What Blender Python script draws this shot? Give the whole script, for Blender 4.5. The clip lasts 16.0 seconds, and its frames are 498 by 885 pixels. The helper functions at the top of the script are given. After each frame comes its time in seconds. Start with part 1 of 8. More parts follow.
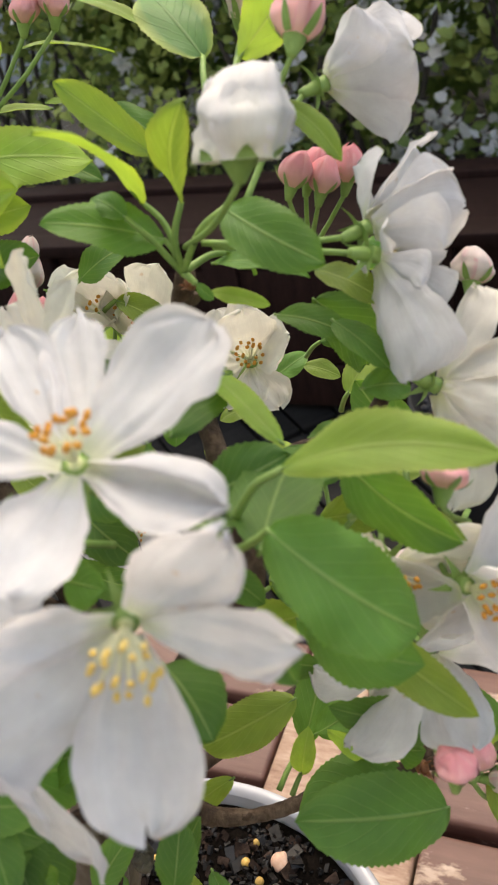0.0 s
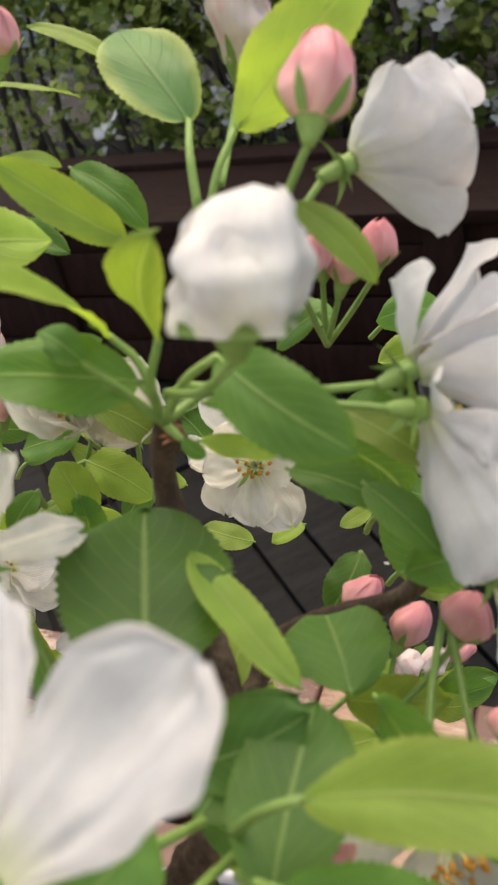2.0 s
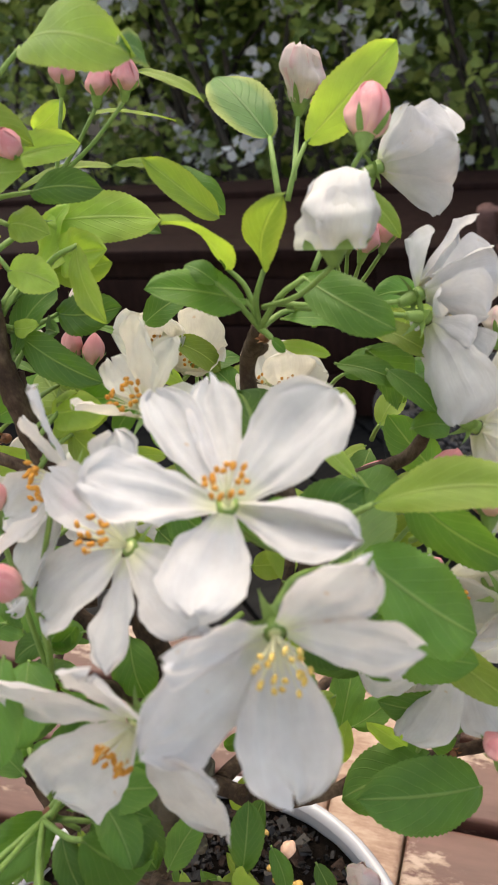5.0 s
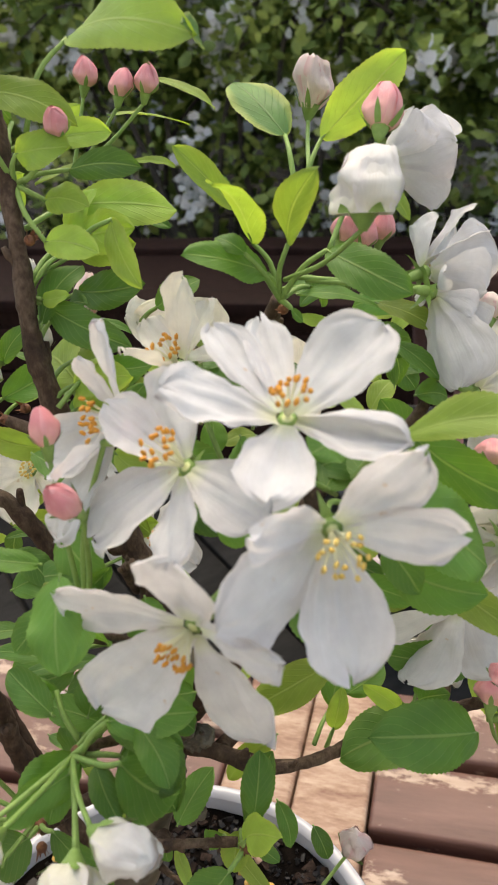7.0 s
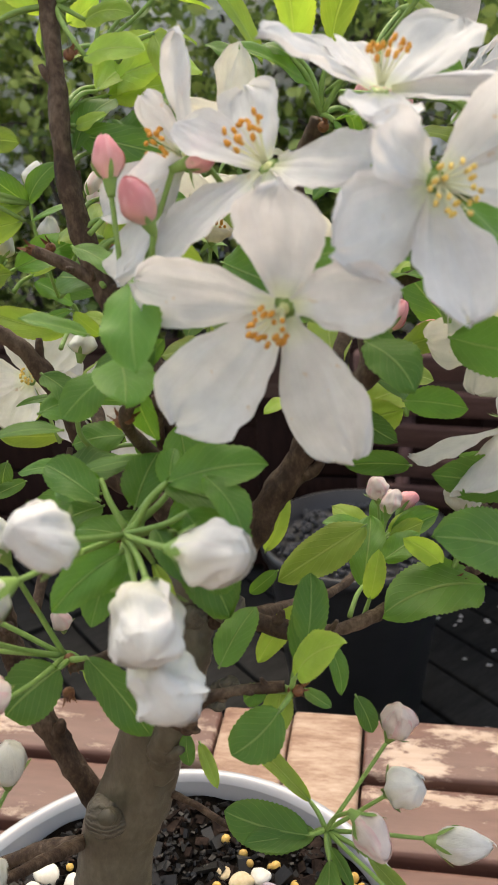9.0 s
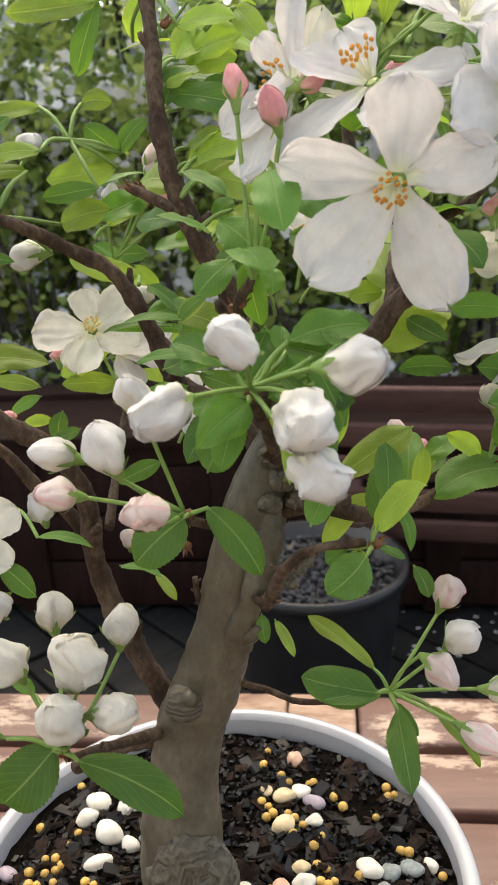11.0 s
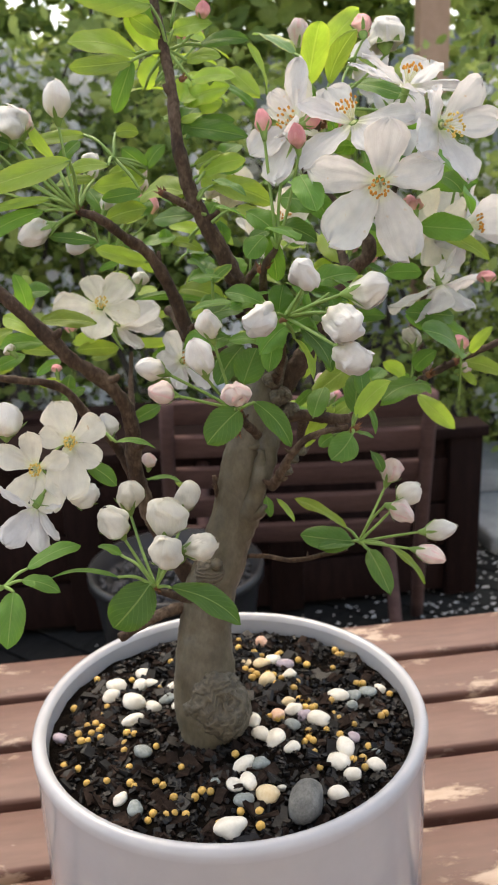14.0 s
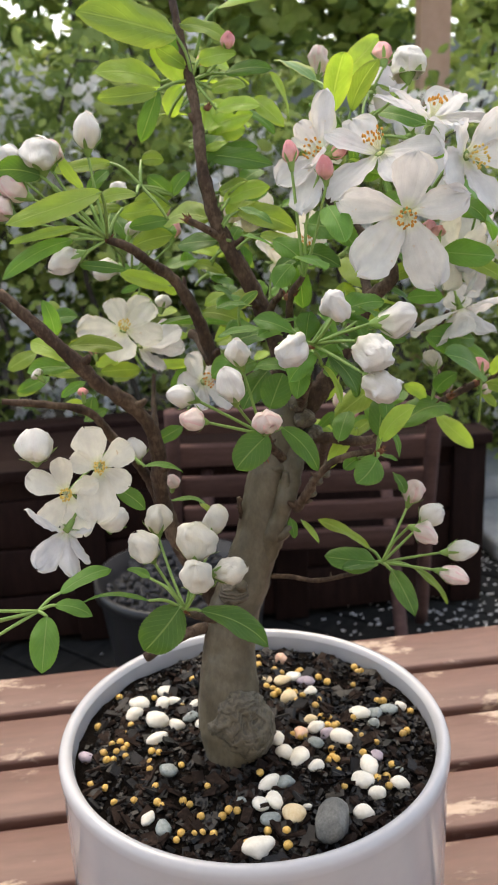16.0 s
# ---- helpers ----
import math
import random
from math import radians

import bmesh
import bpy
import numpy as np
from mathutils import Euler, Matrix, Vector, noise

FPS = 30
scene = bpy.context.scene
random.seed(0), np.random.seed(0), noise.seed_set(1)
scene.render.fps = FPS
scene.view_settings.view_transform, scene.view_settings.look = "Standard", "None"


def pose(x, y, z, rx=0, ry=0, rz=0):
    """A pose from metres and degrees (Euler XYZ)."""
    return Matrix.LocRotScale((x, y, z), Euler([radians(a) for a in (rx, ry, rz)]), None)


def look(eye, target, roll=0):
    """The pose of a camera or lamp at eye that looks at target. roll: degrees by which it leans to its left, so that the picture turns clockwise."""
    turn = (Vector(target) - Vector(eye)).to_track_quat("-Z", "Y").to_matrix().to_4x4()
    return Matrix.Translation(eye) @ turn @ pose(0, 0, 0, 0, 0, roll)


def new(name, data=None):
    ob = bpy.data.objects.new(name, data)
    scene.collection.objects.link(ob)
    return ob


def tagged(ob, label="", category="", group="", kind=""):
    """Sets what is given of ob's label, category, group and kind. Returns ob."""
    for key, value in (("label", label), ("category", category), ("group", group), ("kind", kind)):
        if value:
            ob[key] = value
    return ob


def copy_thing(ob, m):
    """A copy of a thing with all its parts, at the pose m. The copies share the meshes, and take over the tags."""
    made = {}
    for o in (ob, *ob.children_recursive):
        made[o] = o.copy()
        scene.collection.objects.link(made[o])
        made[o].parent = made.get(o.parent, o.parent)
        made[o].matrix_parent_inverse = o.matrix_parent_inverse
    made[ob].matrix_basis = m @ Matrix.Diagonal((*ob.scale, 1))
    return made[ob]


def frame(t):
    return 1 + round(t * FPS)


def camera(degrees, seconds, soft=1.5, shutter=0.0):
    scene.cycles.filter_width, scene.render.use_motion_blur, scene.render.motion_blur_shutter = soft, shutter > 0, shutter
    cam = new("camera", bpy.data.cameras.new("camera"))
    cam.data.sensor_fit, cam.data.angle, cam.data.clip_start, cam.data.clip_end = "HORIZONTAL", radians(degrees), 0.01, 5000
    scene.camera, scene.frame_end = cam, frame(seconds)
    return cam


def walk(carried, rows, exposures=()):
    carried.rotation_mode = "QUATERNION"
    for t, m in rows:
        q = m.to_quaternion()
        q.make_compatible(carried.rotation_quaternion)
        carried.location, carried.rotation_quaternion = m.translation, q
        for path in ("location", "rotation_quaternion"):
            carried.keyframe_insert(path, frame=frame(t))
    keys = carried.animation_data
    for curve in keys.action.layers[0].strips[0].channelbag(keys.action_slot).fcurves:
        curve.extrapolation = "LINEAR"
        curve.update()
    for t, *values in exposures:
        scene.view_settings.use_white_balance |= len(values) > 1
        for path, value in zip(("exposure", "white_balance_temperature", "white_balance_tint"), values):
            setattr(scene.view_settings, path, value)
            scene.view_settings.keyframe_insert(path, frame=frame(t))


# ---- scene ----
cam = camera(32.48, 16.0)
cam.data.dof.use_dof, cam.data.dof.focus_distance, cam.data.dof.aperture_fstop = True, 0.27, 50.0
PATH = [
    (0, (0.09849, -0.13310, 1.17369), (-0.03922, 0.68393, 0.61378), -12.09),
    (0.5, (0.10127, -0.11890, 1.18649), (-0.05881, 0.68709, 0.61662), -13.45),
    (1, (0.09822, -0.10146, 1.18610), (-0.05109, 0.69781, 0.60397), -13.03),
    (1.5, (0.09868, -0.08926, 1.17982), (-0.04558, 0.70658, 0.59176), -12.99),
    (2, (0.09718, -0.07874, 1.17867), (-0.05140, 0.71567, 0.58974), -13.22),
    (2.5, (0.09672, -0.07110, 1.17881), (-0.06127, 0.71966, 0.58744), -13.44),
    (3, (0.09422, -0.08415, 1.18158), (-0.05463, 0.71369, 0.59738), -12.87),
    (3.5, (0.08650, -0.10489, 1.18998), (-0.04449, 0.69529, 0.60470), -11.92),
    (4, (0.08915, -0.12189, 1.19352), (-0.03726, 0.68508, 0.61662), -11.93),
    (4.5, (0.08080, -0.13860, 1.19672), (-0.02097, 0.67382, 0.62260), -10.63),
    (5, (0.07754, -0.15213, 1.19828), (-0.00698, 0.66851, 0.63311), -9.89),
    (5.2, (0.07565, -0.15338, 1.19747), (-0.00675, 0.66881, 0.63426), -9.99),
    (7.5, (0.04590, -0.18241, 1.18170), (0.08299, 0.68922, 0.69294), -4.35),
    (8, (0.03776, -0.18606, 1.17086), (0.09865, 0.70093, 0.71310), -3.80),
    (8.5, (0.03031, -0.19712, 1.15275), (0.10958, 0.70659, 0.73201), -3.55),
    (9, (0.01821, -0.20237, 1.11765), (0.12020, 0.71304, 0.72826), -3.40),
    (9.5, (0.00465, -0.20662, 1.10963), (0.12835, 0.71272, 0.73611), -3.00),
    (10, (-0.01264, -0.22482, 1.10372), (0.13026, 0.69805, 0.74612), -2.81),
    (10.2, (-0.01798, -0.23124, 1.10190), (0.13332, 0.69329, 0.75212), -2.91),
    (12.3, (-0.06983, -0.27874, 1.07394), (0.22044, 0.62457, 0.75808), -2.04),
    (12.5, (-0.08194, -0.29006, 1.07331), (0.23482, 0.60472, 0.75862), -1.95),
    (13, (-0.11020, -0.31565, 1.08153), (0.24498, 0.56830, 0.77742), -2.03),
    (13.5, (-0.13037, -0.33007, 1.08245), (0.25212, 0.54417, 0.78345), -2.03),
    (14, (-0.13662, -0.33250, 1.08654), (0.25604, 0.53683, 0.78642), -2.23),
    (14.5, (-0.13848, -0.33175, 1.08646), (0.25375, 0.53790, 0.78668), -2.38),
    (15, (-0.14062, -0.33300, 1.09205), (0.24937, 0.53879, 0.79560), -2.67),
    (15.5, (-0.14240, -0.33438, 1.09630), (0.24736, 0.53920, 0.80482), -2.69),
    (16, (-0.14727, -0.33032, 1.09594), (0.24628, 0.54052, 0.80142), -2.41),
]
walk(cam, [(t, look(eye, target, roll)) for t, eye, target, roll in PATH], [(0, 1.38, 7800, 8), (2.5, 1.38, 8000, 9), (4, 1.34, 7900, 9), (5, 1.38, 7800, 8), (8, 1.37, 7800, 7), (10, 1.57, 7800, 6), (12.5, 1.60, 7800, 7), (14.5, 1.53, 7700, 8), (16, 1.53, 7600, 8)])

# ---- light ----
world = bpy.data.worlds.new("sky")
scene.world = world
world.use_nodes = True
sky = world.node_tree.nodes.new("ShaderNodeTexSky")
sky.sky_type, sky.sun_disc = "NISHITA", False
sky.sun_elevation, sky.sun_rotation = radians(58), radians(10)
sky.air_density, sky.dust_density = 1.0, 3.0
background = world.node_tree.nodes["Background"]
background.inputs["Strength"].default_value = 0.15
world.node_tree.links.new(sky.outputs["Color"], background.inputs["Color"])
sun = new("sun", bpy.data.lights.new("sun", "SUN"))
sun.data.energy, sun.data.angle, sun.data.color = 0.55, radians(50), (1.0, 0.97, 0.93)
sun.matrix_world = look((-0.3, 1.2, 3.2), (0, 0, 0.6))

# ---- materials ----
def nodes_of(name):
    m = bpy.data.materials.new(name)
    m.use_nodes = True
    t = m.node_tree
    return m, t, t.nodes["Principled BSDF"], t.links.new


def node(t, kind, **values):
    n = t.nodes.new(kind)
    for k, v in values.items():
        n.inputs[k].default_value = v
    return n


def ramp(t, stops):
    n = t.nodes.new("ShaderNodeValToRGB")
    e = n.color_ramp.elements
    while len(e) < len(stops):
        e.new(0.5)
    for k, (p, c) in enumerate(stops):
        e[k].position, e[k].color = p, (*c, 1)
    return n


def mixed(t, link, fac, a, b, blend="MIX"):
    """Mix two colours; fac, a and b are sockets or values."""
    n = t.nodes.new("ShaderNodeMix")
    n.data_type, n.blend_type = "RGBA", blend
    for socket, v in ((n.inputs[0], fac), (n.inputs[6], a), (n.inputs[7], b)):
        if isinstance(v, bpy.types.NodeSocket):
            link(v, socket)
        elif isinstance(v, tuple):
            socket.default_value = (*v, 1)
        else:
            socket.default_value = v
    return n.outputs[2]


def noisy(name, colours, scale, rough=0.6, bump=0.2, fine=6.0, stretch=(1, 1, 1), metal=0.0, spec=0.4, distance=0.001, vary=0.0, thin=0.0):
    """A surface with coarse colour patches, a finer grain, and relief from both."""
    m, t, p, link = nodes_of(name)
    co = node(t, "ShaderNodeTexCoord")
    mp = node(t, "ShaderNodeMapping", Scale=stretch)
    link(co.outputs["Object"], mp.inputs["Vector"])
    a = node(t, "ShaderNodeTexNoise", Scale=scale, Detail=4.0, Roughness=0.6)
    b = node(t, "ShaderNodeTexNoise", Scale=scale * fine, Detail=5.0, Roughness=0.7)
    link(mp.outputs[0], a.inputs["Vector"])
    link(mp.outputs[0], b.inputs["Vector"])
    r = ramp(t, [(0.36 + 0.28 * k / max(1, len(colours) - 1), c) for k, c in enumerate(colours)])
    mix = node(t, "ShaderNodeMath")
    mix.operation = "MULTIPLY_ADD"
    mix.inputs[1].default_value = 0.45
    link(b.outputs["Fac"], mix.inputs[0])
    half = node(t, "ShaderNodeMath")
    half.operation = "MULTIPLY"
    half.inputs[1].default_value = 0.55
    link(a.outputs["Fac"], half.inputs[0])
    link(half.outputs[0], mix.inputs[2])
    link(mix.outputs[0], r.inputs[0])
    colour = r.outputs[0]
    if vary:
        info = node(t, "ShaderNodeObjectInfo")
        v = node(t, "ShaderNodeMapRange")
        v.inputs[3].default_value, v.inputs[4].default_value = 1 - vary, 1 + vary
        link(info.outputs["Random"], v.inputs[0])
        hsv = node(t, "ShaderNodeHueSaturation")
        link(v.outputs[0], hsv.inputs["Value"])
        link(colour, hsv.inputs["Color"])
        colour = hsv.outputs[0]
    link(colour, p.inputs["Base Color"])
    p.inputs["Roughness"].default_value = rough
    p.inputs["Metallic"].default_value = metal
    p.inputs["Specular IOR Level"].default_value = spec
    if bump:
        bp = node(t, "ShaderNodeBump", Strength=bump, Distance=distance)
        link(mix.outputs[0], bp.inputs["Height"])
        link(bp.outputs[0], p.inputs["Normal"])
    if thin:
        tr = node(t, "ShaderNodeBsdfTranslucent")
        link(colour, tr.inputs["Color"])
        mx = node(t, "ShaderNodeMixShader", Fac=thin)
        link(p.outputs[0], mx.inputs[1])
        link(tr.outputs[0], mx.inputs[2])
        link(mx.outputs[0], t.nodes["Material Output"].inputs["Surface"])
    return m


def sheet(name, base, tip, edge, through_colour, share, veins, rough, bump, full=0.75):
    """A thin plant surface, lit through: u runs from base to tip, v from midrib to margin (0.5 is the midrib)."""
    m, t, p, link = nodes_of(name)
    uv = node(t, "ShaderNodeUVMap")
    sep = node(t, "ShaderNodeSeparateXYZ")
    link(uv.outputs[0], sep.inputs[0])
    off = node(t, "ShaderNodeMath")
    off.operation = "SUBTRACT"
    link(sep.outputs[1], off.inputs[0])
    off.inputs[1].default_value = 0.5
    side = node(t, "ShaderNodeMath")
    side.operation = "ABSOLUTE"
    link(off.outputs[0], side.inputs[0])
    r = ramp(t, [(0.0, base), (full, tip)])
    link(sep.outputs[0], r.inputs[0])
    e = ramp(t, [(0.30, (0, 0, 0)), (0.5, (1, 1, 1))])
    link(side.outputs[0], e.inputs[0])
    colour = mixed(t, link, e.outputs[0], r.outputs[0], edge)
    co = node(t, "ShaderNodeTexCoord")
    n = node(t, "ShaderNodeTexNoise", Scale=90.0, Detail=5.0, Roughness=0.6)
    link(co.outputs["Object"], n.inputs["Vector"])
    nr = ramp(t, [(0.3, (0.82, 0.82, 0.82)), (0.7, (1.1, 1.1, 1.08))])
    link(n.outputs["Fac"], nr.inputs[0])
    colour = mixed(t, link, 1.0, colour, nr.outputs[0], "MULTIPLY")
    info = node(t, "ShaderNodeObjectInfo")
    v = node(t, "ShaderNodeMapRange")
    v.inputs[3].default_value, v.inputs[4].default_value = (0.66, 1.30) if veins else (0.93, 1.05)
    link(info.outputs["Random"], v.inputs[0])
    hsv = node(t, "ShaderNodeHueSaturation")
    link(v.outputs[0], hsv.inputs["Value"])
    link(colour, hsv.inputs["Color"])
    colour = hsv.outputs[0]
    # veins
    w = node(t, "ShaderNodeMath")
    w.operation = "MULTIPLY_ADD"
    link(side.outputs[0], w.inputs[0])
    w.inputs[1].default_value = -0.9
    wob = node(t, "ShaderNodeMath")
    wob.operation = "MULTIPLY_ADD"
    wob.inputs[1].default_value = 0.11
    link(n.outputs["Fac"], wob.inputs[0])
    link(sep.outputs[0], wob.inputs[2])
    link(wob.outputs[0], w.inputs[2])
    fr = node(t, "ShaderNodeMath")
    fr.operation = "PINGPONG"
    link(w.outputs[0], fr.inputs[0])
    fr.inputs[1].default_value = 0.068
    lines = ramp(t, [(0.0, (1, 1, 1)), (0.011, (0, 0, 0))])
    link(fr.outputs[0], lines.inputs[0])
    mid = ramp(t, [(0.0, (1, 1, 1)), (0.014, (0.9, 0.9, 0.9)), (0.03, (0, 0, 0))])
    link(side.outputs[0], mid.inputs[0])
    if veins:
        both = mixed(t, link, 1.0, mid.outputs[0], mixed(t, link, 0.30, (0.0, 0.0, 0.0), lines.outputs[0]), "ADD")
        light = mixed(t, link, 0.5, colour, veins)
        colour = mixed(t, link, both, colour, light)
        height = both
    else:
        st = node(t, "ShaderNodeMapping", Scale=(3, 34, 1))
        link(uv.outputs[0], st.inputs["Vector"])
        n2 = node(t, "ShaderNodeTexNoise", Scale=1.0, Detail=3.0)
        link(st.outputs[0], n2.inputs["Vector"])
        height = n2.outputs["Fac"]
        faint = ramp(t, [(0.35, (0.975, 0.97, 0.965)), (0.6, (1.01, 1.01, 1.01))])
        link(height, faint.inputs[0])
        colour = mixed(t, link, 1.0, colour, faint.outputs[0], "MULTIPLY")
        spots = node(t, "ShaderNodeTexNoise", Scale=330.0, Detail=2.0)
        link(co.outputs["Object"], spots.inputs["Vector"])
        tan = ramp(t, [(0.72, (0, 0, 0)), (0.77, (0.55, 0.55, 0.55))])
        link(spots.outputs["Fac"], tan.inputs[0])
        colour = mixed(t, link, tan.outputs[0], colour, (0.62, 0.44, 0.27))
    bp = node(t, "ShaderNodeBump", Strength=bump, Distance=0.0008)
    link(height, bp.inputs["Height"])
    link(colour, p.inputs["Base Color"])
    link(bp.outputs[0], p.inputs["Normal"])
    p.inputs["Roughness"].default_value = rough
    p.inputs["Specular IOR Level"].default_value = 0.3
    tr = node(t, "ShaderNodeBsdfTranslucent")
    link(mixed(t, link, 1.0, colour, through_colour, "MULTIPLY"), tr.inputs["Color"])
    link(bp.outputs[0], tr.inputs["Normal"])
    mx = node(t, "ShaderNodeMixShader", Fac=share)
    link(p.outputs[0], mx.inputs[1])
    link(tr.outputs[0], mx.inputs[2])
    link(mx.outputs[0], t.nodes["Material Output"].inputs["Surface"])
    return m


LEAF = sheet("leaf_green", (0.112, 0.242, 0.052), (0.097, 0.220, 0.048), (0.115, 0.235, 0.048), (1.9, 1.75, 0.75), 0.42, (0.30, 0.42, 0.16), 0.48, 0.35)
YOUNG = sheet("leaf_young", (0.275, 0.405, 0.088), (0.26, 0.395, 0.080), (0.31, 0.415, 0.095), (1.75, 1.68, 0.75), 0.48, (0.40, 0.50, 0.17), 0.48, 0.35)
PALE = sheet("leaf_pale", (0.10, 0.21, 0.07), (0.13, 0.25, 0.08), (0.38, 0.45, 0.14), (1.5, 1.5, 0.9), 0.38, (0.3, 0.42, 0.2), 0.5, 0.5)
PETAL = sheet("petal_white", (0.74, 0.78, 0.55), (0.74, 0.742, 0.765), (0.75, 0.735, 0.735), (1.0, 0.97, 0.95), 0.40, None, 0.5, 0.25, 0.22)
CREAM = sheet("petal_cream", (0.78, 0.80, 0.54), (0.84, 0.825, 0.77), (0.84, 0.815, 0.75), (1.0, 0.96, 0.89), 0.42, None, 0.5, 0.25, 0.22)
BUD = sheet("bud_white", (0.82, 0.80, 0.66), (0.84, 0.828, 0.805), (0.84, 0.81, 0.79), (1.0, 0.97, 0.95), 0.30, None, 0.55, 0.25)
BLUSH = sheet("bud_blush", (0.83, 0.74, 0.64), (0.83, 0.71, 0.67), (0.82, 0.55, 0.55), (1.0, 0.88, 0.88), 0.28, None, 0.55, 0.25)
PINK = sheet("bud_pink", (0.86, 0.54, 0.46), (0.80, 0.32, 0.35), (0.84, 0.42, 0.43), (1.0, 0.7, 0.7), 0.14, None, 0.5, 0.35)
STEM = noisy("green_stem", [(0.16, 0.27, 0.06), (0.24, 0.36, 0.10)], 120, 0.55, 0.15, vary=0.1)
BARK = noisy("branch_bark", [(0.018, 0.009, 0.005), (0.062, 0.036, 0.022), (0.15, 0.104, 0.072)], 95, 0.7, 1.0, stretch=(1, 1, 0.6), distance=0.0016, spec=0.3)
TRUNK = noisy("trunk_bark", [(0.062, 0.049, 0.031), (0.096, 0.079, 0.052), (0.135, 0.115, 0.080)], 90, 0.40, 0.6, fine=5.0, stretch=(1, 1, 0.55), distance=0.0006)


def gnarled():
    """Wrinkled bark of an old wound: swirling creases in grey-brown."""
    m, t, p, link = nodes_of("gnarled_bark")
    co = node(t, "ShaderNodeTexCoord")
    wave = node(t, "ShaderNodeTexWave", Scale=150.0, Distortion=9.0, Detail=5.0)
    wave.inputs["Detail Scale"].default_value = 1.4
    wave.wave_type, wave.rings_direction = "RINGS", "SPHERICAL"
    n = node(t, "ShaderNodeTexNoise", Scale=420.0, Detail=4.0)
    for q in (wave, n):
        link(co.outputs["Object"], q.inputs["Vector"])
    mix = node(t, "ShaderNodeMath")
    mix.operation = "MULTIPLY_ADD"
    mix.inputs[1].default_value = 0.45
    link(n.outputs["Fac"], mix.inputs[0])
    half = node(t, "ShaderNodeMath")
    half.operation = "MULTIPLY"
    half.inputs[1].default_value = 0.6
    link(wave.outputs["Fac"], half.inputs[0])
    link(half.outputs[0], mix.inputs[2])
    r = ramp(t, [(0.10, (0.045, 0.036, 0.024)), (0.4, (0.088, 0.071, 0.048)), (0.9, (0.125, 0.104, 0.073))])
    link(mix.outputs[0], r.inputs[0])
    link(r.outputs[0], p.inputs["Base Color"])
    bp = node(t, "ShaderNodeBump", Strength=0.9, Distance=0.0007)
    link(mix.outputs[0], bp.inputs["Height"])
    link(bp.outputs[0], p.inputs["Normal"])
    p.inputs["Roughness"].default_value = 0.6
    return m


GNARL = gnarled()
SCALE = noisy("bud_scale", [(0.10, 0.035, 0.02), (0.28, 0.12, 0.05)], 200, 0.6, 0.3)
FILAMENT = noisy("filament", [(0.72, 0.72, 0.46), (0.80, 0.80, 0.60)], 300, 0.5, 0.0)
ANTHER = noisy("anther", [(0.55, 0.22, 0.03), (0.72, 0.36, 0.06)], 500, 0.7, 0.3)
YELLOW = noisy("anther_yellow", [(0.68, 0.46, 0.10), (0.82, 0.62, 0.2)], 500, 0.7, 0.3)
HEART = noisy("flower_heart", [(0.50, 0.55, 0.24), (0.66, 0.68, 0.38)], 300, 0.5, 0.1)
GLAZE = noisy("white_glaze", [(0.41, 0.405, 0.425), (0.45, 0.445, 0.465)], 9, 0.12, 0.04, spec=0.5, distance=0.002)
SOIL = noisy("potting_soil", [(0.002, 0.0016, 0.0013), (0.005, 0.0038, 0.003), (0.012, 0.009, 0.007)], 130, 0.95, 0.9, distance=0.003, spec=0.03)
CHIPBROWN = noisy("brown_chip", [(0.006, 0.004, 0.0035), (0.018, 0.0115, 0.009), (0.055, 0.036, 0.028)], 90, 0.8, 0.6, distance=0.001, spec=0.06)
CHIP = noisy("bark_chip", [(0.0018, 0.0014, 0.0012), (0.004, 0.003, 0.0025), (0.012, 0.0085, 0.007)], 60, 0.5, 0.6, distance=0.001, spec=0.3)
PELLET = noisy("pellet", [(0.50, 0.29, 0.06), (0.66, 0.43, 0.13)], 260, 0.38, 0.15, vary=0.25)
IVORY = noisy("pebble_ivory", [(0.62, 0.57, 0.48), (0.78, 0.74, 0.66)], 110, 0.45, 0.2, vary=0.1)
SAND = noisy("pebble_sand", [(0.55, 0.40, 0.22), (0.70, 0.58, 0.38)], 110, 0.45, 0.2, vary=0.1)
SLATE = noisy("pebble_grey", [(0.13, 0.15, 0.145), (0.32, 0.35, 0.34)], 110, 0.5, 0.2, vary=0.15)
ROSE = noisy("pebble_rose", [(0.55, 0.30, 0.20), (0.66, 0.45, 0.33)], 110, 0.45, 0.2, vary=0.1)
MAUVE = noisy("pebble_mauve", [(0.28, 0.22, 0.27), (0.42, 0.36, 0.40)], 110, 0.45, 0.2)
STONE = noisy("stone_grey", [(0.075, 0.074, 0.068), (0.13, 0.128, 0.12), (0.20, 0.197, 0.185)], 150, 0.7, 0.4)


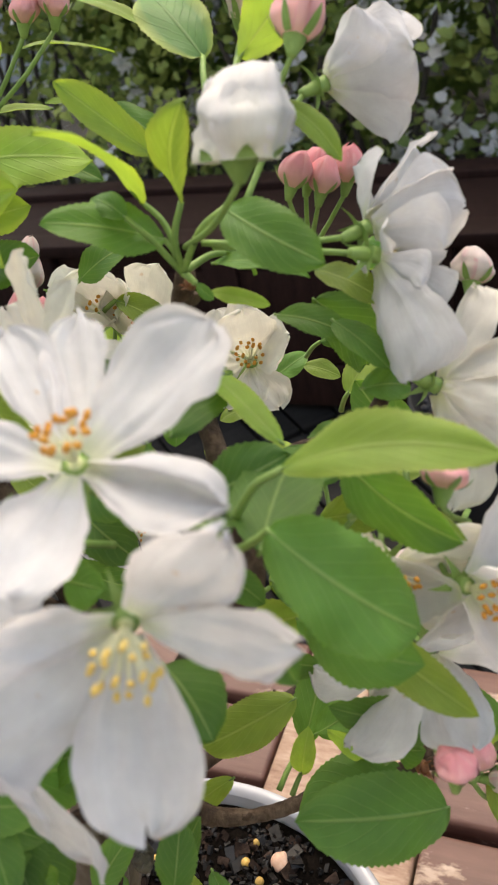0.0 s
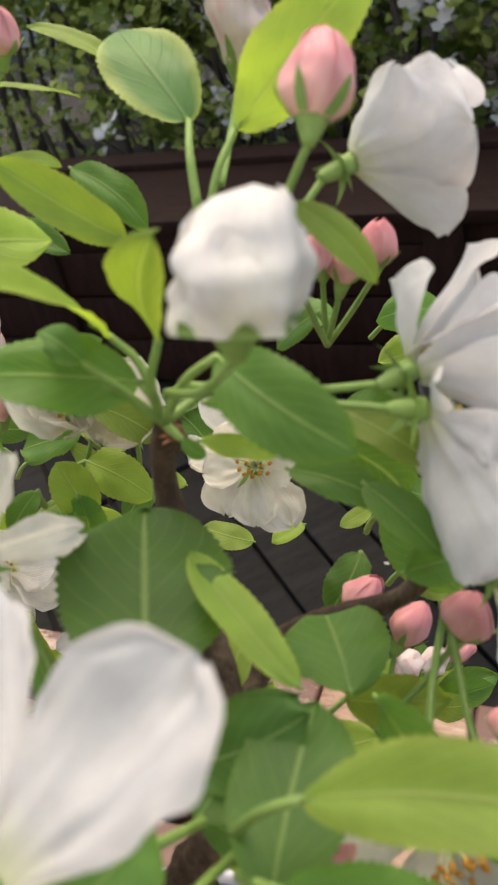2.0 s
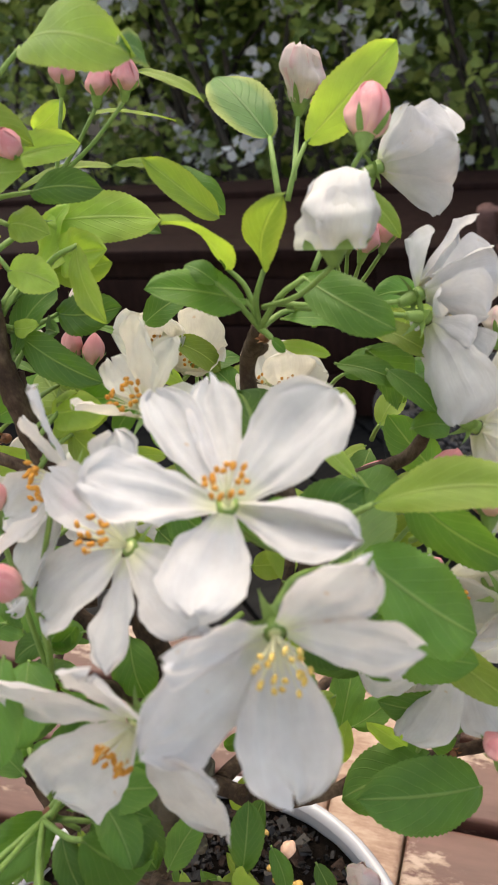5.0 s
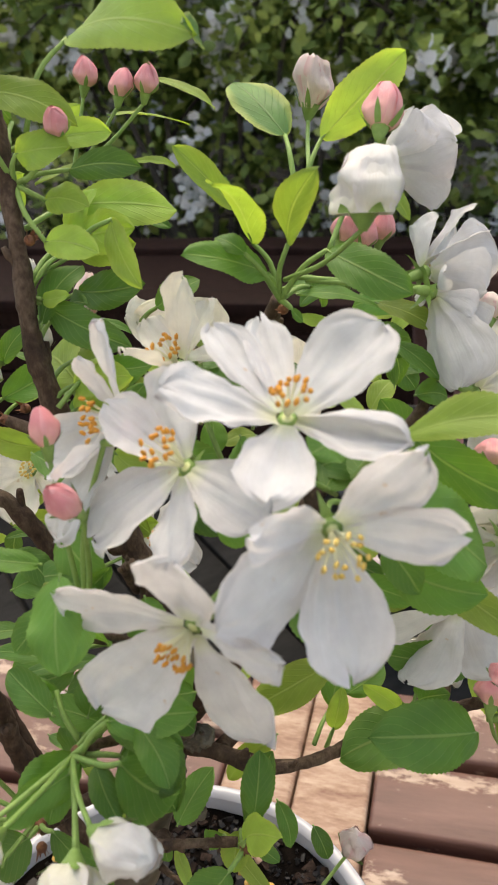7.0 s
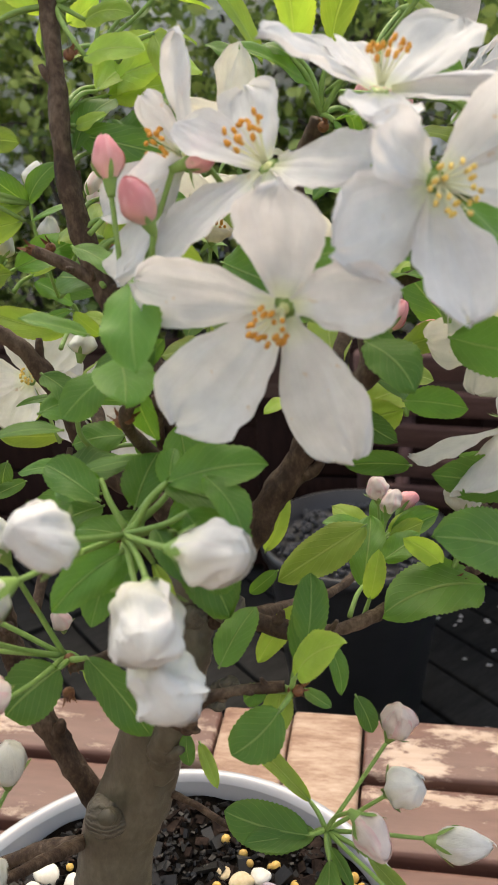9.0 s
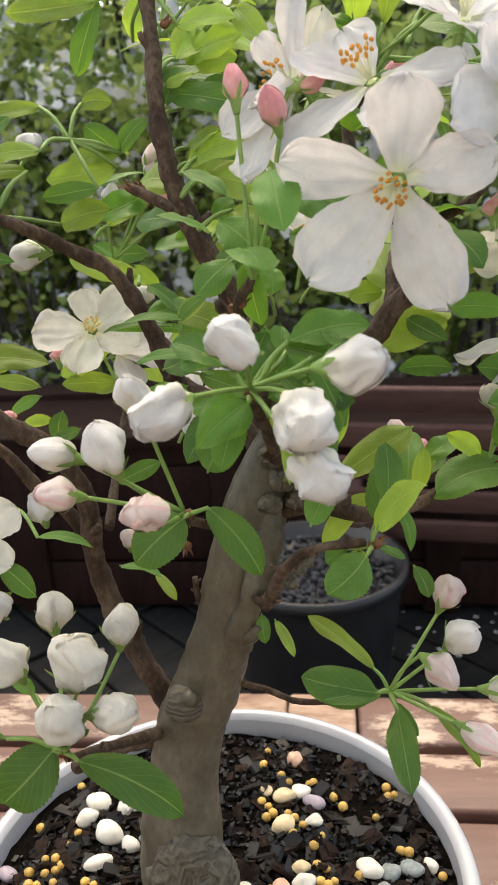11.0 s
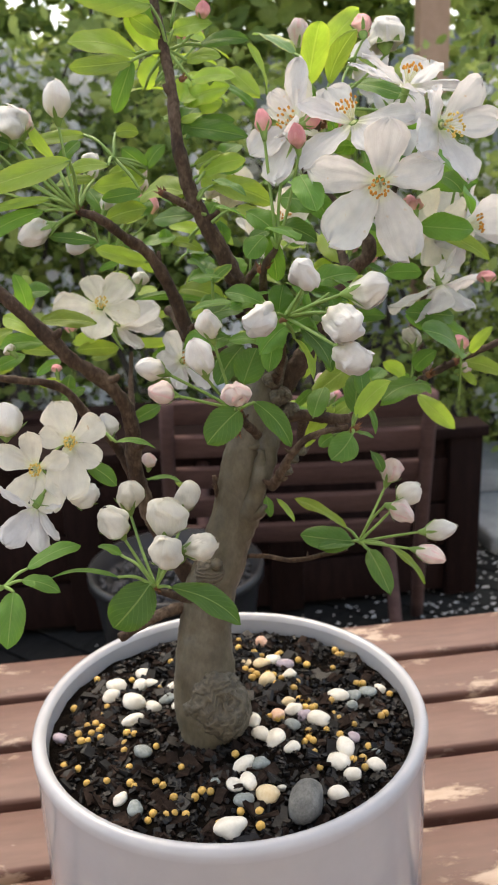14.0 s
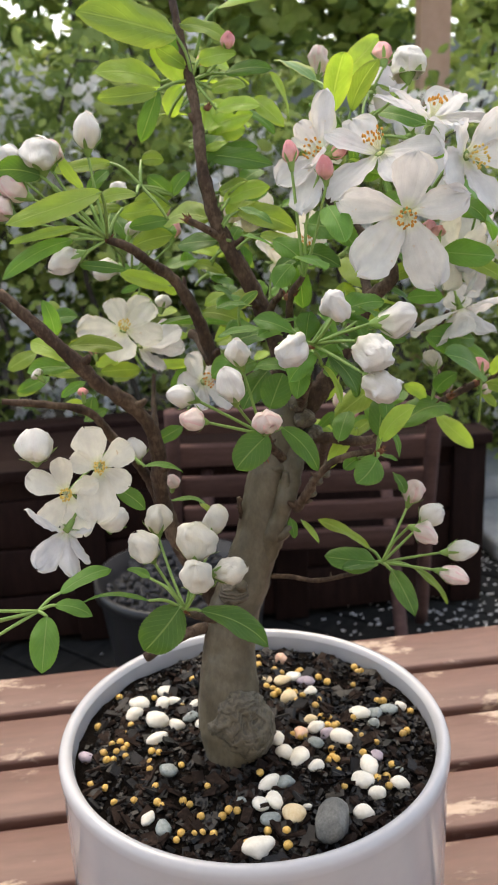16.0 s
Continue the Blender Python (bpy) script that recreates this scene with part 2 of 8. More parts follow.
def painted_wood():
    """Brown painted boards, worn to pale wood in patches."""
    m, t, p, link = nodes_of("worn_brown_paint")
    co = node(t, "ShaderNodeTexCoord")
    info = node(t, "ShaderNodeObjectInfo")
    add = node(t, "ShaderNodeVectorMath")
    link(co.outputs["Object"], add.inputs[0])
    link(info.outputs["Random"], add.inputs[1])
    mp = node(t, "ShaderNodeMapping", Scale=(1, 6, 6))
    link(add.outputs[0], mp.inputs["Vector"])
    grain = node(t, "ShaderNodeTexNoise", Scale=22.0, Detail=6.0, Roughness=0.65)
    link(mp.outputs[0], grain.inputs["Vector"])
    mp2 = node(t, "ShaderNodeMapping", Scale=(1, 2.6, 2.6))
    link(add.outputs[0], mp2.inputs["Vector"])
    wear = node(t, "ShaderNodeTexNoise", Scale=9.0, Detail=9.0, Roughness=0.72)
    link(mp2.outputs[0], wear.inputs["Vector"])
    paint = ramp(t, [(0.3, (0.09, 0.040, 0.029)), (0.7, (0.15, 0.071, 0.053))])
    link(grain.outputs["Fac"], paint.inputs[0])
    bare = ramp(t, [(0.3, (0.34, 0.235, 0.17)), (0.7, (0.48, 0.365, 0.285))])
    link(grain.outputs["Fac"], bare.inputs[0])
    mask = ramp(t, [(0.553, (0, 0, 0)), (0.60, (1, 1, 1))])
    link(wear.outputs["Fac"], mask.inputs[0])
    link(mixed(t, link, mask.outputs[0], paint.outputs[0], bare.outputs[0]), p.inputs["Base Color"])
    p.inputs["Roughness"].default_value = 0.55
    bp = node(t, "ShaderNodeBump", Strength=0.3, Distance=0.001)
    link(grain.outputs["Fac"], bp.inputs["Height"])
    bp2 = node(t, "ShaderNodeBump", Strength=0.5, Distance=0.0006)
    bp2.invert = True
    link(mask.outputs[0], bp2.inputs["Height"])
    link(bp.outputs[0], bp2.inputs["Normal"])
    link(bp2.outputs[0], p.inputs["Normal"])
    return m


WOOD = painted_wood()
BAREWOOD = noisy("worn_pale_wood", [(0.17, 0.085, 0.055), (0.30, 0.19, 0.13), (0.44, 0.32, 0.235)], 16, 0.6, 0.3, stretch=(1, 4, 4))
DARKWOOD = noisy("dark_brown_stain", [(0.012, 0.0055, 0.0046), (0.026, 0.0123, 0.0102)], 9, 0.7, 0.25, stretch=(6, 6, 1), vary=0.15, spec=0.1)
CHAIRWOOD = noisy("brown_stain", [(0.085, 0.046, 0.042), (0.14, 0.08, 0.072)], 12, 0.7, 0.25, stretch=(1, 5, 5), vary=0.12, spec=0.12)
DECK = noisy("wet_decking", [(0.011, 0.0105, 0.010), (0.026, 0.025, 0.0235)], 10, 0.8, 0.3, stretch=(1, 5, 5), vary=0.25, spec=0.08)
EARTH = noisy("ground_earth", [(0.02, 0.018, 0.015), (0.05, 0.045, 0.038)], 4, 0.9, 0.5, distance=0.02)
BLACKPOT = noisy("black_plastic", [(0.014, 0.014, 0.016), (0.022, 0.022, 0.025)], 20, 0.35, 0.05)
GRAVEL = noisy("grey_gravel", [(0.02, 0.02, 0.022), (0.065, 0.065, 0.07)], 60, 0.8, 0.8, distance=0.004)
HEDGELEAF = noisy("hedge_leaf", [(0.10, 0.16, 0.036), (0.23, 0.32, 0.08)], 6, 0.5, 0.0, thin=0.4)
LIMELEAF = noisy("lime_leaf", [(0.30, 0.40, 0.10), (0.50, 0.58, 0.18)], 6, 0.5, 0.0, thin=0.5)
BLOSSOM = noisy("blossom", [(0.70, 0.71, 0.72), (0.82, 0.82, 0.83)], 20, 0.6, 0.0, thin=0.4)
PALESTONE = noisy("pale_stone", [(0.24, 0.25, 0.26), (0.36, 0.365, 0.37)], 14, 0.8, 0.4, distance=0.003)
FALLEN = noisy("fallen_petal", [(0.38, 0.37, 0.35), (0.62, 0.61, 0.60)], 40, 0.7, 0.0)
TWIG = noisy("hedge_twig", [(0.03, 0.025, 0.02), (0.08, 0.07, 0.06)], 30, 0.8, 0.4)
BRICKRED = noisy("warm_plaster", [(0.42, 0.26, 0.18), (0.52, 0.34, 0.25)], 4, 0.85, 0.2, distance=0.004)
# for the added wall behind the camera; pale to bounce light forward
UNSEENWALL = noisy("unseen_wall_pale", [(0.66, 0.65, 0.64), (0.74, 0.73, 0.72)], 3, 0.85, 0.2, distance=0.004)
GREYWALL = noisy("grey_plaster", [(0.30, 0.31, 0.33), (0.40, 0.41, 0.43)], 3, 0.85, 0.2, distance=0.004)


# ---- builders ----
def mesh_of(name, bm, material, smooth=True):
    me = bpy.data.meshes.new(name)
    bm.to_mesh(me)
    bm.free()
    for m in material if isinstance(material, (list, tuple)) else [material]:
        me.materials.append(m)
    if smooth:
        me.polygons.foreach_set("use_smooth", [True] * len(me.polygons))
    return me


def part(name, bm, material, parent=None, label="", smooth=True):
    ob = new(name, mesh_of(name, bm, material, smooth))
    ob.parent = parent
    if label:
        tagged(ob, label)
    return ob


def thing(name, label, category, at=(0, 0, 0), group="", kind=""):
    ob = new(name)
    ob.empty_display_size = 0.01
    ob.location = at
    return tagged(ob, label, category, group, kind)


def curve_through(points, steps=6):
    """Points of a smooth line through those given."""
    p = [Vector(q) for q in points]
    if len(p) == 2:
        return [p[0].lerp(p[1], k / steps) for k in range(steps + 1)]
    p = [p[0] * 2 - p[1], *p, p[-1] * 2 - p[-2]]
    out = []
    for a, b, c, d in zip(p, p[1:], p[2:], p[3:]):
        for k in range(steps):
            s = k / steps
            out.append(0.5 * (2 * b + (c - a) * s + (2 * a - 5 * b + 4 * c - d) * s * s + (3 * b - a - 3 * c + d) * s ** 3))
    return [*out, p[-2]]


def add_tube(bm, points, r0, r1, sides=7, steps=6, rough=0.0, slot=0, radii=None):
    """A tapered tube along a smooth line, into bm."""
    line = curve_through(points, steps)
    count = len(line)
    side = Vector((0.31, 0.62, 0.72))
    rings = []
    for k, q in enumerate(line):
        way = (line[min(k + 1, count - 1)] - line[max(k - 1, 0)]).normalized()
        side = (side - way * side.dot(way)).normalized()
        other = way.cross(side)
        s = k / (count - 1)
        if radii:
            f = s * (len(radii) - 1)
            i = min(int(f), len(radii) - 2)
            r = radii[i] + (radii[i + 1] - radii[i]) * (f - i)
        else:
            r = r0 + (r1 - r0) * s
        ring = []
        for j in range(sides):
            a = 2 * math.pi * j / sides
            d = side * math.cos(a) + other * math.sin(a)
            rr = r * (1 + rough * noise.noise((q + d * r) * 90) + 0.7 * rough * noise.noise((q + d * r) * 260) + 0.5 * rough * noise.noise((q + d * r) * 600))
            ring.append(bm.verts.new(q + d * rr))
        rings.append(ring)
    for a, b in zip(rings, rings[1:]):
        for j in range(sides):
            f = bm.faces.new((a[j], a[(j + 1) % sides], b[(j + 1) % sides], b[j]))
            f.material_index = slot
    for ring in (rings[0][::-1], rings[-1]):
        bm.faces.new(ring).material_index = slot


def add_sheet(bm, rows, columns, place, slot=0, u0=0.0, u1=1.0):
    """A sheet of rows x columns whose corners place(u, v) gives, v from -1 to 1, with its UV."""
    uv = bm.loops.layers.uv.verify()
    grid = [[bm.verts.new(place(u0 + (u1 - u0) * i / rows, 2 * j / columns - 1, i, j)) for j in range(columns + 1)] for i in range(rows + 1)]
    for i in range(rows):
        for j in range(columns):
            f = bm.faces.new((grid[i][j], grid[i][j + 1], grid[i + 1][j + 1], grid[i + 1][j]))
            f.material_index = slot
            for loop, (a, b) in zip(f.loops, ((i, j), (i, j + 1), (i + 1, j + 1), (i + 1, j))):
                loop[uv].uv = (u0 + (u1 - u0) * a / rows, b / columns)


def add_box(bm, m, size, bevel=0.0):
    made = bmesh.ops.create_cube(bm, size=1.0, matrix=m @ Matrix.Diagonal((*size, 1)))["verts"]
    if bevel:
        edges = {e for v in made for e in v.link_edges}
        bmesh.ops.bevel(bm, geom=list(edges), offset=bevel, segments=2, affect="EDGES", profile=0.5)


def frame_from(a, b, up):
    """Length, way, side and normal of a blade from a to b whose upper face looks towards up."""
    a, b, up = Vector(a), Vector(b), Vector(up)
    way = b - a
    length = way.length
    way.normalize()
    normal = (up - way * up.dot(way)).normalized()
    return a, length, way, way.cross(normal), normal


def leaf(a, b, up=(0, 0, 1), w=0.55, fold=22, curl=0.08, mat=None, stem=None, twist=0.0):
    """A finely toothed oval leaf from its base a to its tip b, folded along the midrib, with a stalk from stem."""
    a, length, way, side, normal = frame_from(a, b, up)
    rng = random.Random(round(a.x * 1e5) + 3 * round(a.y * 1e5) + 7 * round(length * 1e5))
    half, seed = w * length / 2, rng.random() * 50
    fold = fold * rng.uniform(0.6, 1.3)
    sway, droop, twist = rng.uniform(-0.07, 0.07), rng.uniform(0.0, 0.13), twist + rng.uniform(-0.5, 0.5)
    sn, cs = math.sin(radians(fold)), math.cos(radians(fold))
    rows = max(20, min(46, int(length * 1500)))

    def place(u, v, i, j):
        wide = half * 2.08 * u ** 0.58 * max(0.0, 1 - u) ** 0.60 * (1 + 0.05 * noise.noise((u * 3 + seed, v, 4)))
        wide *= 1 - 0.35 * max(0.0, u - 0.90) / 0.10
        if abs(v) == 1:
            wide *= 1.018 if i % 2 else 0.966
        wave = 0.15 * half * noise.noise((u * 3.4 + seed, v * 1.3, seed)) * abs(v) * 2
        pleat = -0.035 * half * abs(math.sin((u - 0.42 * abs(v)) * 21)) * abs(v) * (1 - u)
        rise = wide * abs(v) * sn * (1 - 0.55 * abs(v)) + wave + pleat + curl * length * (1 - (2 * u - 0.75) ** 2) - droop * length * u ** 3
        return a + way * (u * length) + side * (v * wide * cs + sway * length * u * (1 - u) * 4) + normal * (rise + twist * u * v * wide)

    bm = bmesh.new()
    bm.loops.layers.uv.verify()
    add_sheet(bm, rows, 8, place)
    root = a + normal * (curl * length * (1 - 0.5625))
    add_tube(bm, [root - way * 0.0005, root + way * length * 0.12 + side * (sway * length * 0.42) + normal * (curl * length * 0.18 - 0.0002)], 0.00035, 0.0002, 5, 3, slot=1)
    if stem is not None:
        s = Vector(stem)
        add_tube(bm, [s, s.lerp(root, 0.55) + (root - s).length * 0.12 * normal, root], 0.0008, 0.0006, 6, 4, slot=1)
    return part("leaf", bm, [mat or LEAF, STEM], tree)


def petal(a, b, up, w, mat, parent, cup=0.18, curl=0.0, ruffle=0.2, notch=0.0, roll=0.0):
    """A rounded petal from its claw a to its tip b, hollow towards up; roll folds one margin over."""
    a, length, way, side, normal = frame_from(a, b, up)
    half, seed = w * length / 2, random.random() * 50
    calm = min(1.0, (0.62 / w) ** 1.5)
    ruffle *= calm

    def place(u, v, i, j):
        s = 0.26 + 0.74 * math.sin(min(1.0, u / 0.66) * math.pi / 2) ** 1.25
        if u > 0.66:
            s = math.sqrt(max(0.0, 1 - ((u - 0.66) / 0.342) ** 2.5))
        wide = half * s * (1 + 0.14 * noise.noise((u * 4.4 + seed, v * 0.8 + 7, seed)) + 0.06 * noise.noise((u * 11 + seed, v * 0.8 + 3, seed)))
        reach = u * length * (1 - notch * max(0.0, 1 - abs(v) * 2.2) * u ** 4) * (1 + calm * (0.09 * noise.noise((v * 2.0 + seed, u, 3)) + 0.028 * noise.noise((v * 6 + seed, u, 5))) * u ** 2)
        wave = ruffle * half * noise.noise((u * 2.6 + seed, v * 2.1, seed)) * (0.4 + u)
        rim = ruffle * half * 0.85 * noise.noise((u * 6 + seed, v * 4.0, 9)) * (abs(v) ** 3 + u ** 6)
        rise = cup * half * v * v * (0.5 + u) * s + wave + rim + curl * length * u * u
        rise -= 0.05 * half * math.exp(-(v * 5) ** 2) * math.sin(math.pi * min(1, u * 1.1)) + 0.03 * half * math.cos(v * 9 + seed) * u * (1 - u) * 2
        rise += 0.045 * half * noise.noise((v * 6.5 + seed, u * 1.6, 12)) * min(1.0, 2 * u)
        x = v * wide
        if roll and v * roll > 0.15:
            over = (abs(v) - 0.15) * abs(roll)
            x = math.copysign(wide * (0.15 + (abs(v) - 0.15) * math.cos(over * 2.4)), v)
            rise += wide * (abs(v) - 0.15) * math.sin(over * 2.4)
        return a + way * reach + side * x + normal * rise

    bm = bmesh.new()
    add_sheet(bm, 26, 22, place)
    return part("petal", bm, mat, parent)


def flower(c, up, tips, w=0.78, mat=None, stem=None, cup=0.2, curls=(), rolls=(), spread=1.0, yellow=False, stamens=18, stamen=0.0075, lean=(0, 0, 0), front=False):
    """An open apple blossom at c that faces up, one petal to each tip."""
    c, up = Vector(c), Vector(up).normalized()
    bm = bmesh.new()
    bmesh.ops.create_uvsphere(bm, u_segments=10, v_segments=6, radius=0.0015, matrix=Matrix.Translation(c - up * 0.0010))
    head = part("flower", bm, HEART, tree, "fully open white five-petalled apple blossom")
    for k, tip in enumerate(tips):
        tip = Vector(tip)
        out = (tip - c).normalized()
        a = c + (out - up * out.dot(up)).normalized() * 0.0018
        petal(a, tip, up, w[k] if isinstance(w, tuple) else w * random.uniform(0.90, 1.08), mat or PETAL, head, cup, curls[k] if k < len(curls) else random.uniform(-0.06, 0.06),
              notch=random.uniform(0, 0.05), roll=rolls[k] if k < len(rolls) else 0.0)
    x = up.orthogonal().normalized()
    y = up.cross(x)
    bm = bmesh.new()
    for k in range(stamens):
        a = 2.4 * k
        wide = 0.16 + 0.5 * ((k + 0.5) / stamens) ** 0.5 * spread
        d = (up + (x * math.cos(a) + y * math.sin(a)) * wide + Vector(lean)).normalized()
        far = c + d * stamen * random.uniform(0.8, 1.1)
        add_tube(bm, [c + d * 0.001, c.lerp(far, 0.5) + up * 0.0005, far], 0.00017, 0.00012, 4, 3)
        made = bmesh.ops.create_icosphere(bm, subdivisions=1, radius=0.00068, matrix=Matrix.Translation(far) @ (x * math.cos(k) + up).to_track_quat("Z", "Y").to_matrix().to_4x4() @ Matrix.Diagonal((0.75, 0.8, 1.35, 1)))["verts"]
        for f in {f for v in made for f in v.link_faces}:
            f.material_index = 1
        if front:
            part("stamen", bm, [FILAMENT, YELLOW if yellow else ANTHER], head)
            bm = bmesh.new()
    if front:
        bm.free()
    else:
        part("stamen_tuft", bm, [FILAMENT, YELLOW if yellow else ANTHER], head)
    bm = bmesh.new()
    bm.loops.layers.uv.verify()
    base = c - up * 0.0030
    for k in range(5):
        a = 2 * math.pi * k / 5 + 0.4
        d = x * math.cos(a) + y * math.sin(a)
        add_sheet(bm, 5, 2, lambda u, v, i, j: base + d * (0.0012 + u * 0.0048) + d.cross(up) * (v * 0.0012 * (1 - u)) + up * (0.0008 - 0.002 * u * u))
    add_tube(bm, [base - up * 0.003, base - up * 0.001, c], 0.0009, 0.0017, 8, 4)
    part("calyx", bm, STEM, head)
    if stem is not None:
        s = Vector(stem)
        bm = bmesh.new()
        add_tube(bm, [s, s.lerp(base, 0.6) - up * (base - s).length * 0.12, base - up * 0.002], 0.00070, 0.0006, 7, 5)
        part("pedicel", bm, STEM, head)
    return head


def bud(a, b, r, mat=None, stem=None, loose=0.0):
    """A bud from its calyx a to its tip b: overlapping crumpled petals, the looser the blunter, five sepals and a stalk."""
    a, length, way, side, normal = frame_from(a, b, (0.13, 0.21, 0.97))
    rng = random.Random(round(a.x * 1e5) + 7 * round(a.z * 1e5))
    seed = rng.random() * 40
    blunt = min(1.0, 0.35 + loose * 1.3)
    tilt = rng.uniform(-0.16, 0.16) * (0.4 + blunt), rng.uniform(-0.16, 0.16) * (0.4 + blunt)

    def outline(u):
        """Radius along the bud: a pointed drop when shut, a barrel closing over its top when loose."""
        drop = math.sin(math.pi * min(1, 0.13 + 0.87 * u ** 0.85)) ** 0.75
        foot = 0.42 + 0.9 * max(0.0, loose - 0.55)
        barrel = (foot + (1 - foot) * math.sin(math.pi / 2 * min(1, u / 0.5))) * max(0.0, 1 - u ** (3.2 + 2.2 * loose)) ** 0.5
        return drop * (1 - blunt) + barrel * blunt

    def skin(u, ang, lift, tall, crumple):
        d = side * math.cos(ang) + normal * math.sin(ang)
        lump = 0.34 * (0.35 + blunt) * noise.noise((u * 2.1 + seed, math.cos(ang) * 1.2, math.sin(ang) * 1.2))
        crease = crumple * noise.noise((u * 4.4 + seed, math.cos(ang) * 2.6, math.sin(ang) * 2.6 + lift * 9))
        rr = 0.94 * r * (outline(u) * (1 + lump + crease) + lift)
        return a + way * (length * tall * u) + (side * tilt[0] + normal * tilt[1]) * (length * u * u) + d * rr

    bm = bmesh.new()
    add_sheet(bm, 14, 18, lambda u, v, i, j: skin(u, v * math.pi, -0.02, 0.97, 0.08))
    for k in range(5):
        turn = 2 * math.pi * (2 * k) / 5 + seed + rng.uniform(-0.25, 0.25)
        span = rng.uniform(0.95, 1.15)
        tall = rng.uniform(0.90, 1.04)
        short = rng.uniform(0.88 - 0.35 * max(0.0, loose - 0.5), 1.0)
        flare = loose * rng.uniform(0.0, 0.45)
        cut = rng.uniform(0.02, 0.16) * (0.3 + blunt)
        skew = rng.uniform(-0.14, 0.14)

        def place(u, v, i, j):
            shape = min(1.0, 0.50 + 0.9 * math.sin(math.pi * min(1.0, 0.10 + 0.72 * u)) ** 0.8)
            lift = 0.004 + 0.055 * max(0.0, 0.5 + 0.5 * v) ** 1.5 * math.sin(math.pi * min(1, 0.1 + u)) + 0.012 * (k // 2)
            lift += flare * max(0.0, u - 0.68) ** 1.4 * (1 + 0.8 * noise.noise((v * 2 + seed, k, 2)))
            reach = u * short * (1 - cut * v * v * u ** 2 + skew * v * u ** 2 + 0.16 * blunt * noise.noise((v * 2.7 + seed, k * 3, 1)) * u ** 3)
            return skin(min(1.0, reach), turn + v * span * shape, lift, tall, 0.10 + 0.20 * loose)

        add_sheet(bm, 14, 12, place)
    head = part("bud", bm, mat or BUD, tree, {"bud_pink": "closed rosy pink apple blossom bud", "bud_blush": "swelling pale pink apple blossom bud"}.get((mat or BUD).name, "swelling white apple blossom bud"))
    bm = bmesh.new()
    bm.loops.layers.uv.verify()
    tall_sepal = min(0.40, 0.0048 / length) * (0.4 if loose > 0.7 else 1.0)
    for k in range(5):
        ang = 2 * math.pi * k / 5 + seed * 2
        add_sheet(bm, 6, 2, lambda u, v, i, j: skin(u * tall_sepal, ang + v * 0.27 * (1 - u) ** 0.8, 0.09 + 0.22 * u * u, 1.0, 0.0))
    add_tube(bm, [a - way * 0.0035, a - way * 0.0012, a + way * 0.0012], 0.0008, 0.55 * r, 10, 3)
    part("calyx", bm, STEM, head)
    if stem is not None:
        s = Vector(stem)
        bm = bmesh.new()
        add_tube(bm, [s, s.lerp(a, 0.55) - way * (a - s).length * 0.10, a - way * 0.003], 0.00068, 0.00056, 7, 5)
        part("pedicel", bm, STEM, head)
    return head


def twig(points, r0, r1, mat=None, name="branch", rough=0.26, sides=12, knots=0):
    """A woody branch through the points, with spur knots along it."""
    bm = bmesh.new()
    add_tube(bm, points, r0, r1, sides, 14, rough)
    line = curve_through(points, 8)
    for k in range(knots):
        q = line[int((k + 0.6) / knots * (len(line) - 1))]
        d = Vector((random.uniform(-1, 1), random.uniform(-1, 0.4), random.uniform(-0.3, 1))).normalized()
        r = r0 + (r1 - r0) * (k + 0.6) / knots
        add_tube(bm, [q, q + d * r * 1.6, q + d * r * 2.2 + Vector((0, 0, r * 0.5))], r * 0.75, r * 0.3, 6, 3, rough * 1.5)
    return part(name, bm, mat or BARK, tree)


def spur(at, way=(0, 0, 1), count=6, size=0.003):
    """A tuft of brown bud scales at a spur's tip."""
    at, way = Vector(at), Vector(way).normalized()
    x = way.orthogonal().normalized()
    y = way.cross(x)
    bm = bmesh.new()
    bm.loops.layers.uv.verify()
    for k in range(count):
        a = 2.4 * k
        d = x * math.cos(a) + y * math.sin(a)
        s = size * random.uniform(0.7, 1.2)
        add_sheet(bm, 4, 2, lambda u, v, i, j: at + d * (0.0009 + 0.22 * s * u * (1 + u)) + way * (s * u) + d.cross(way) * (v * 0.22 * s * (1 - u) ** 0.7))
    bmesh.ops.create_icosphere(bm, subdivisions=2, radius=size * 0.5, matrix=Matrix.Translation(at))
    return part("bud_scale", bm, SCALE, tree, "reddish-brown bud scales at a spur")


def knob(at, r):
    """A wrinkled old spur knot on the wood."""
    bm = bmesh.new()
    bmesh.ops.create_icosphere(bm, subdivisions=4, radius=r)
    o = Vector(at) * 40
    for v in bm.verts:
        v.co *= 1 + 0.30 * noise.noise(v.co * (1.1 / r) + o) - 0.16 * abs(noise.noise(v.co * (2.6 / r) + o)) + 0.10 * noise.noise(v.co * (5 / r) + o)
        v.co.z *= 0.8
    ob = part("knot", bm, GNARL, tree, "wrinkled dark pruning knot on the wood")
    ob.location = at


# ---- the setting ----
ALONG, ACROSS = Vector((0.956, -0.292, 0)), Vector((0.292, 0.956, 0))
TOP, RIM = 0.71, 0.84
SLOPE = math.degrees(math.atan2(ALONG.y, ALONG.x))


